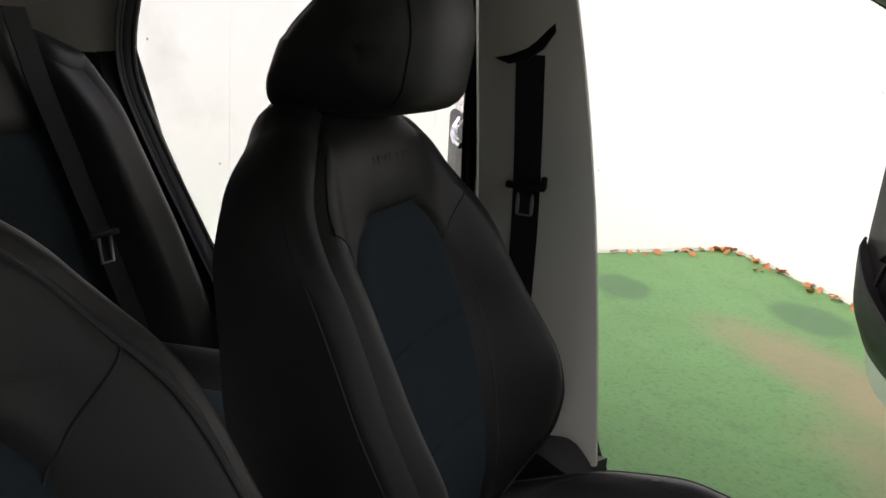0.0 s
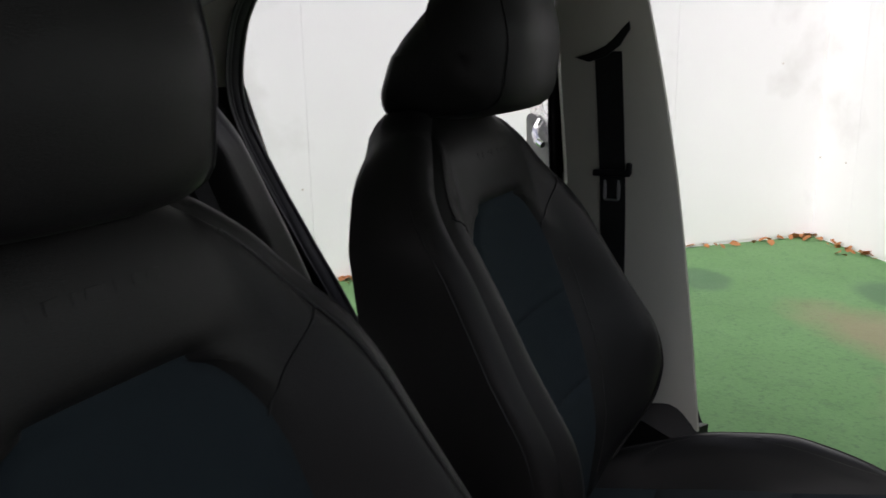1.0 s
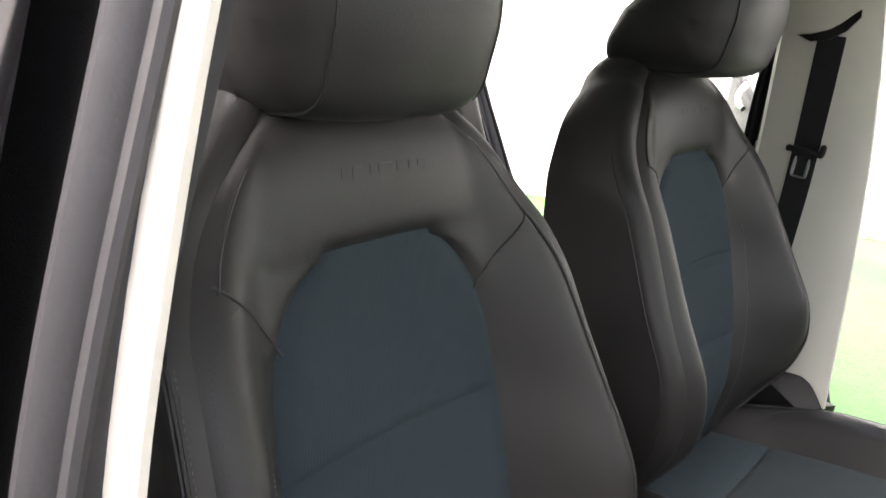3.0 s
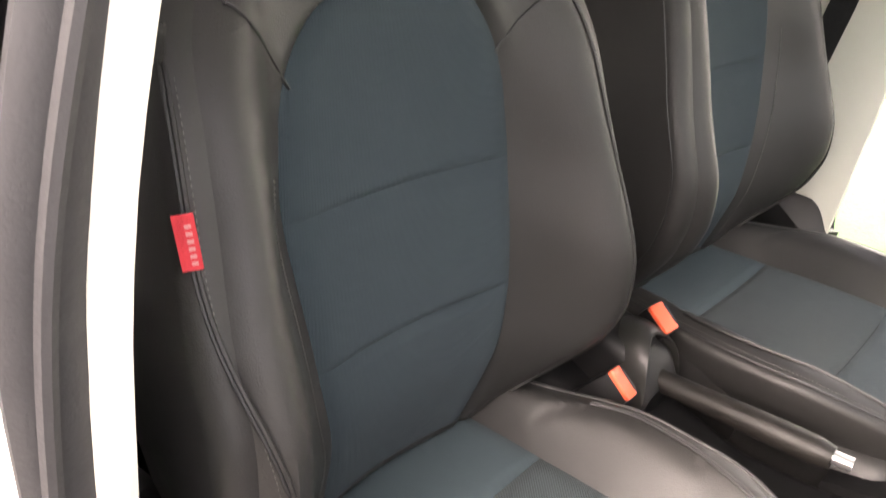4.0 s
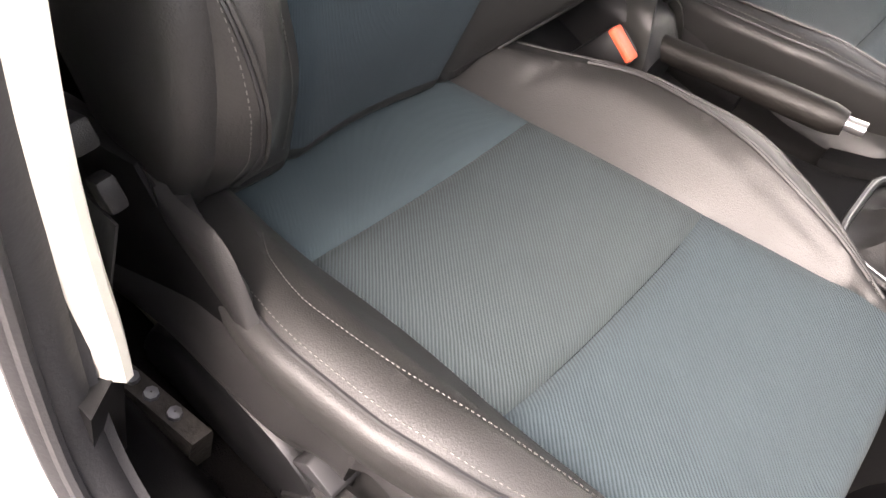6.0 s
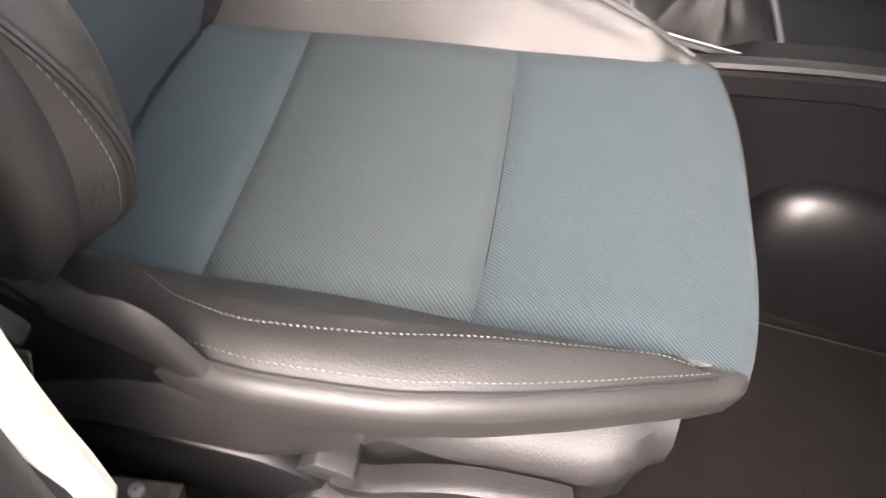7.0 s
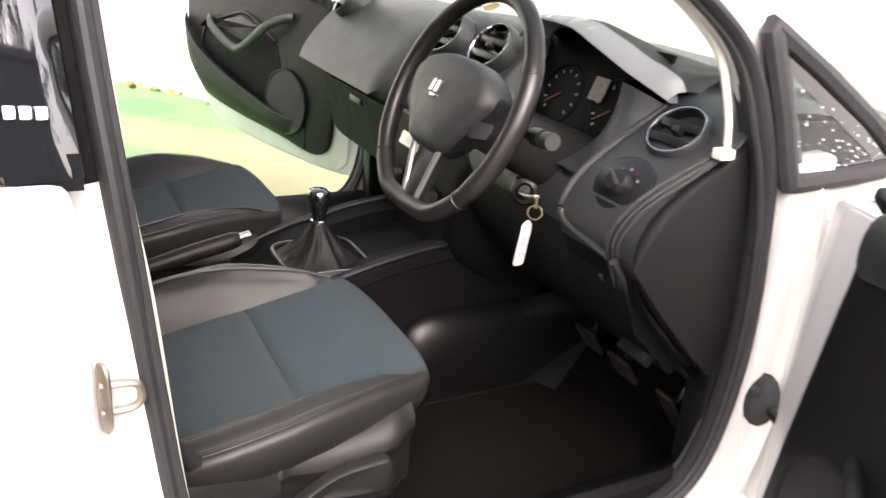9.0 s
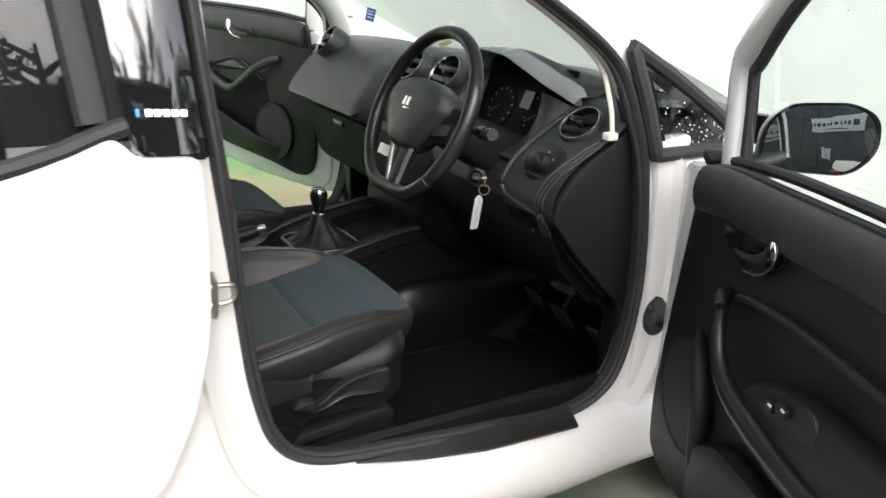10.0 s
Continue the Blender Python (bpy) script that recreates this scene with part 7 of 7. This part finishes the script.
for k in range(190):
    w = rng.random()
    base, d = (CORNER, DIR_A) if w < 0.5 else (CORNER, DIR_B)
    nrm = (0.742, 0.67) if w < 0.5 else (0.579, -0.815)
    s, o = rng.random() ** 1.3 * 5, abs(rng.gauss(0.03, 0.05))
    p = Vector((base[0] + d[0] * s + nrm[0] * o, base[1] + d[1] * s + nrm[1] * o, 0.012))
    m = Matrix.Translation(p) @ Euler((rng.uniform(-0.7, 0.7), rng.uniform(-0.7, 0.7), rng.uniform(0, 6.3))).to_matrix().to_4x4() @ Matrix.Scale(rng.uniform(0.02, 0.045), 4)
    vs = [leaves.verts.new(m @ Vector(v)) for v in ((-1, 0, 0), (-0.4, 0.55, 0.25), (0.4, 0.5, 0.3), (1, 0, 0.1), (0.4, -0.5, 0.35), (-0.4, -0.55, 0.2))]
    leaves.faces.new(vs)
tagged(part("fallen_leaves", leaves, LEAF), "brown fallen leaves along the foot of the white walls", "leaves", kind="stuff")


# ---- across the yard, behind the camera ----
CLAD = mat("dark_grey_cladding", (0.075, 0.08, 0.082), 0.5, vary=0.12, scale=0.8, fine=0.2, fine_scale=40)
SIGNW = mat("white_sign_board", (0.78, 0.78, 0.77), 0.5, vary=0.04, scale=3)
DARKINK = mat("dark_sign_print", (0.03, 0.03, 0.035), 0.5)
bld = thing("industrial_building", "dark grey clad industrial building across the yard", "building")
part("wall", box(14.0, 20.0, -16.0, 6.0, 0.0, 5.0, 0.02), CLAD, bld)
part("roof", box(13.9, 20.1, -16.1, 6.1, 5.0, 5.25, 0.03), CLAD, bld, "grey roof edge")
for k in range(22):
    part("cladding_rib", box(13.96, 14.0, -15.9 + k, -15.84 + k, 0.05, 4.98, 0.01, 1), CLAD, bld)
sg_ = thing("sign_board", "white sign board with dark print on the building", "sign")
part("board", box(13.88, 13.96, -5.2, -2.1, 3.15, 4.05, 0.01), SIGNW, sg_)
for k, (y, w, h) in enumerate(((-2.55, 0.34, 0.34), (-2.95, 0.16, 0.24), (-3.2, 0.14, 0.20), (-3.42, 0.10, 0.22), (-3.72, 0.22, 0.16), (-4.05, 0.16, 0.24), (-4.30, 0.14, 0.18), (-4.52, 0.14, 0.18), (-4.74, 0.14, 0.22), (-4.92, 0.08, 0.22))):
    part("print_bar", box(13.872, 13.88, y - w / 2, y + w / 2, 3.62 - h / 2, 3.62 + h / 2, 0), DARKINK, sg_)
part("print_bar", box(13.872, 13.88, -4.5, -3.0, 3.26, 3.31, 0), DARKINK, sg_)
ntc = thing("notice_board", "small white notice board with grey print", "sign")
part("board", box(13.9, 13.96, -4.6, -3.9, 1.35, 2.15, 0.01), SIGNW, ntc)
for k in range(5):
    part("print_bar", box(13.892, 13.9, -4.5, -4.0, 2.0 - 0.13 * k, 2.04 - 0.13 * k, 0), DARKINK, ntc)


def parked_car(paint, label, at, turn):
    c = thing("parked_car", label, "car", "parked cars")
    c.matrix_world = Matrix.Translation(at) @ Matrix.Rotation(radians(turn), 4, "Z")
    low = [(-2.0, 0.70, 0.62), (-1.9, 0.80, 0.85), (-1.2, 0.86, 0.90), (0.0, 0.87, 0.90), (0.9, 0.86, 0.88), (1.6, 0.80, 0.80), (1.95, 0.68, 0.62)]
    part("body", loft([[Vector((x, y, z)) for x, z in rounded_poly([(-w, 0.25), (w, 0.25), (w + 0.02, 0.55), (w - 0.04, h), (-w + 0.04, h), (-w - 0.02, 0.55)], 0.08, 3)] for y, w, h in low]), paint, c)
    cab = [(-1.85, 0.72, 0.86), (-1.55, 0.62, 1.36), (-0.9, 0.60, 1.46), (-0.2, 0.60, 1.47), (0.25, 0.62, 1.40), (1.05, 0.74, 0.88)]
    part("cabin", loft([[Vector((x, y, z)) for x, z in rounded_poly([(-0.78, 0.84), (0.78, 0.84), (w, h), (-w, h)], 0.06, 3)] for y, w, h in cab]), paint, c)
    for sx in (-1, 1):
        for pts in (((-1.45, 0.93), (-1.30, 1.28), (-0.62, 1.36), (-0.55, 0.93)), ((-0.47, 0.93), (-0.52, 1.36), (0.12, 1.32), (0.75, 0.93))):
            part("side_window", loft([[Vector((sx * (0.80 - 0.30 * (z - 0.84) + d), y, z)) for y, z in pts] for d in (-0.02, 0.012)]), GLOSSBLACK, c, "dark car window", smooth=False)
        for y in (-1.25, 1.2):
            w = part("wheel", lathe([(0.20, -0.09), (0.28, -0.09), (0.30, -0.06), (0.30, 0.06), (0.28, 0.09), (0.20, 0.09)], 28, Matrix.Translation((sx * 0.78, y, 0.30)) @ pose(0, 0, 0, 0, 90)), RUBBER, c, "black tyre")
            part("rim", lathe([(0.001, 0.085), (0.19, 0.075), (0.20, 0.0), (0.001, -0.08)], 24, Matrix.Translation((sx * 0.78, y, 0.30)) @ pose(0, 0, 0, 0, sx * 90)), SATIN, w)
    part("windscreen", loft([[Vector((x, y + o, z + o)) for x, y, z in ((-0.58, 0.36, 1.36), (0.58, 0.36, 1.36), (0.70, 0.98, 0.94), (-0.70, 0.98, 0.94))] for o in (0.0, 0.03)]), GLOSSBLACK, c, "dark windscreen", smooth=False)
    return c


parked_car(mat("red_car_paint", (0.50, 0.02, 0.02), 0.25, vary=0.05, coat=1.0), "red hatchback parked by the grey building", (11.9, -2.1, 0), 80)
parked_car(PAINT, "white hatchback parked by the grey building", (10.6, -6.6, 0), 20)

BARK = mat("grey_brown_bark", (0.10, 0.075, 0.055), 0.9, vary=0.4, scale=6, fine=0.8, fine_scale=30)
LEAVES = mat("dark_green_foliage", (0.05, 0.085, 0.03), 0.7, vary=0.5, scale=0.7)


def tree(at, height, seed):
    t = thing("tree", "tall broad-leaved tree with dark green crown", "tree", "trees behind the building")
    t.location = at
    r = random.Random(seed)
    trunk = spline([(0, 0, 0), (0.1, 0.05, height * 0.25), (-0.1, 0.1, height * 0.5), (0.1, 0, height * 0.8)], 14)
    bms = [tube(trunk, lambda f: 0.32 * (1 - f) + 0.05, 10)]
    tips = []
    for k in range(16):
        f = 0.3 + 0.65 * k / 15
        a = k * 2.4 + r.uniform(-0.4, 0.4)
        b = trunk[min(13, int(f * 13))]
        reach = height * (0.34 - 0.22 * abs(f - 0.5)) * r.uniform(0.75, 1.15)
        e = b + Vector((math.cos(a) * reach, math.sin(a) * reach, reach * r.uniform(0.35, 0.8)))
        bms.append(tube(spline([b, b.lerp(e, 0.5) + Vector((0, 0, 0.3)), e], 7), lambda f: 0.11 * (1 - f) + 0.02, 6))
        tips += [b.lerp(e, 0.55), b.lerp(e, 0.8), e]
    part("trunk", join(*bms), BARK, t, "grey-brown trunk and limbs")
    vs, fs = [], []
    for p in tips:
        rad = height * r.uniform(0.06, 0.11)
        for k in range(110):
            d = Vector((r.gauss(0, 1), r.gauss(0, 1), r.gauss(0, 0.8))).normalized() * rad * r.uniform(0.3, 1.0)
            m = Matrix.Translation(p + d) @ Euler((r.uniform(0, 6), r.uniform(0, 6), r.uniform(0, 6))).to_matrix().to_4x4() @ Matrix.Scale(r.uniform(0.07, 0.16), 4)
            n = len(vs)
            vs += [m @ Vector(q) for q in ((-1, 0, 0), (0, 0.6, 0.15), (1, 0, 0), (0, -0.6, 0.15))]
            fs.append((n, n + 1, n + 2, n + 3))
    me = bpy.data.meshes.new("crown")
    me.from_pydata(vs, [], fs)
    me.materials.append(LEAVES)
    cr = new("crown", me)
    cr.parent = t
    return t


tree((23.0, 1.5, 0), 12.5, 3)
tree((24.5, 8.0, 0), 11.0, 5)
tree((22.5, -7.5, 0), 10.0, 8)
tree((20.0, 15.0, 0), 10.0, 9)
tree((15.5, 19.0, 0), 9.0, 4)

# ---- small things at the windscreen ----
tagb = thing("windscreen_tag", "blue paper tag stuck inside the windscreen", "tag")
m = Matrix.Translation((-0.63, 1.0, 1.112)) @ pose(0, 0, 0, -10, 8, 20)
part("card", moved(box(-0.022, 0.022, -0.0008, 0.0008, -0.022, 0.022, 0.0005, 1), m), mat("blue_card", (0.03, 0.10, 0.45), 0.5), tagb)
for k in range(3):
    part("print_bar", moved(box(-0.014, 0.014, -0.0014, -0.0009, 0.010 - 0.010 * k, 0.0135 - 0.010 * k, 0), m), WHITE, tagb)
slip = thing("paper_slip", "yellowish folded paper slip on the dashboard by the windscreen", "paper")
bm = loft([[Vector((-0.63 + 0.11 * u, 1.26 + 0.05 * v - 0.04 * u, 1.012 + 0.010 * math.sin(3 * u) + 0.014 * v * v + d)) for v in (0, 0.35, 0.7, 1.0)] for d in (0.0,) for u in (0, 0.25, 0.5, 0.75, 1.0)], closed_ring=False)
bmesh.ops.solidify(bm, geom=bm.faces[:], thickness=0.0015)
part("sheet", bm, mat("yellowed_paper", (0.45, 0.36, 0.16), 0.8), slip)
# worn latch bracket beside the driver's seat
brk = thing("seat_bracket", "worn dirty metal bracket on the floor beside the driver's seat", "bracket")
part("plate", loft([[Vector((0.655 - 0.12 * (y - 0.06) + dx, y, 0.325 + dz)) for dx, dz in ((-0.013, 0.0), (-0.011, 0.008), (0.011, 0.008), (0.013, 0.0), (0.013, -0.05), (-0.013, -0.05))] for y in (0.03, 0.06, 0.10, 0.15)]), mat("worn_dirty_steel", (0.045, 0.040, 0.034), 0.5, metal=0.3, vary=0.8, scale=90, fine=0.8, fine_scale=150), brk)
for y in (0.06, 0.085, 0.115):
    part("bolt", lathe([(0.001, 0.007), (0.007, 0.006), (0.008, 0.0)], 8, Matrix.Translation((0.655 - 0.12 * (y - 0.06), y, 0.332))), DULL, brk)
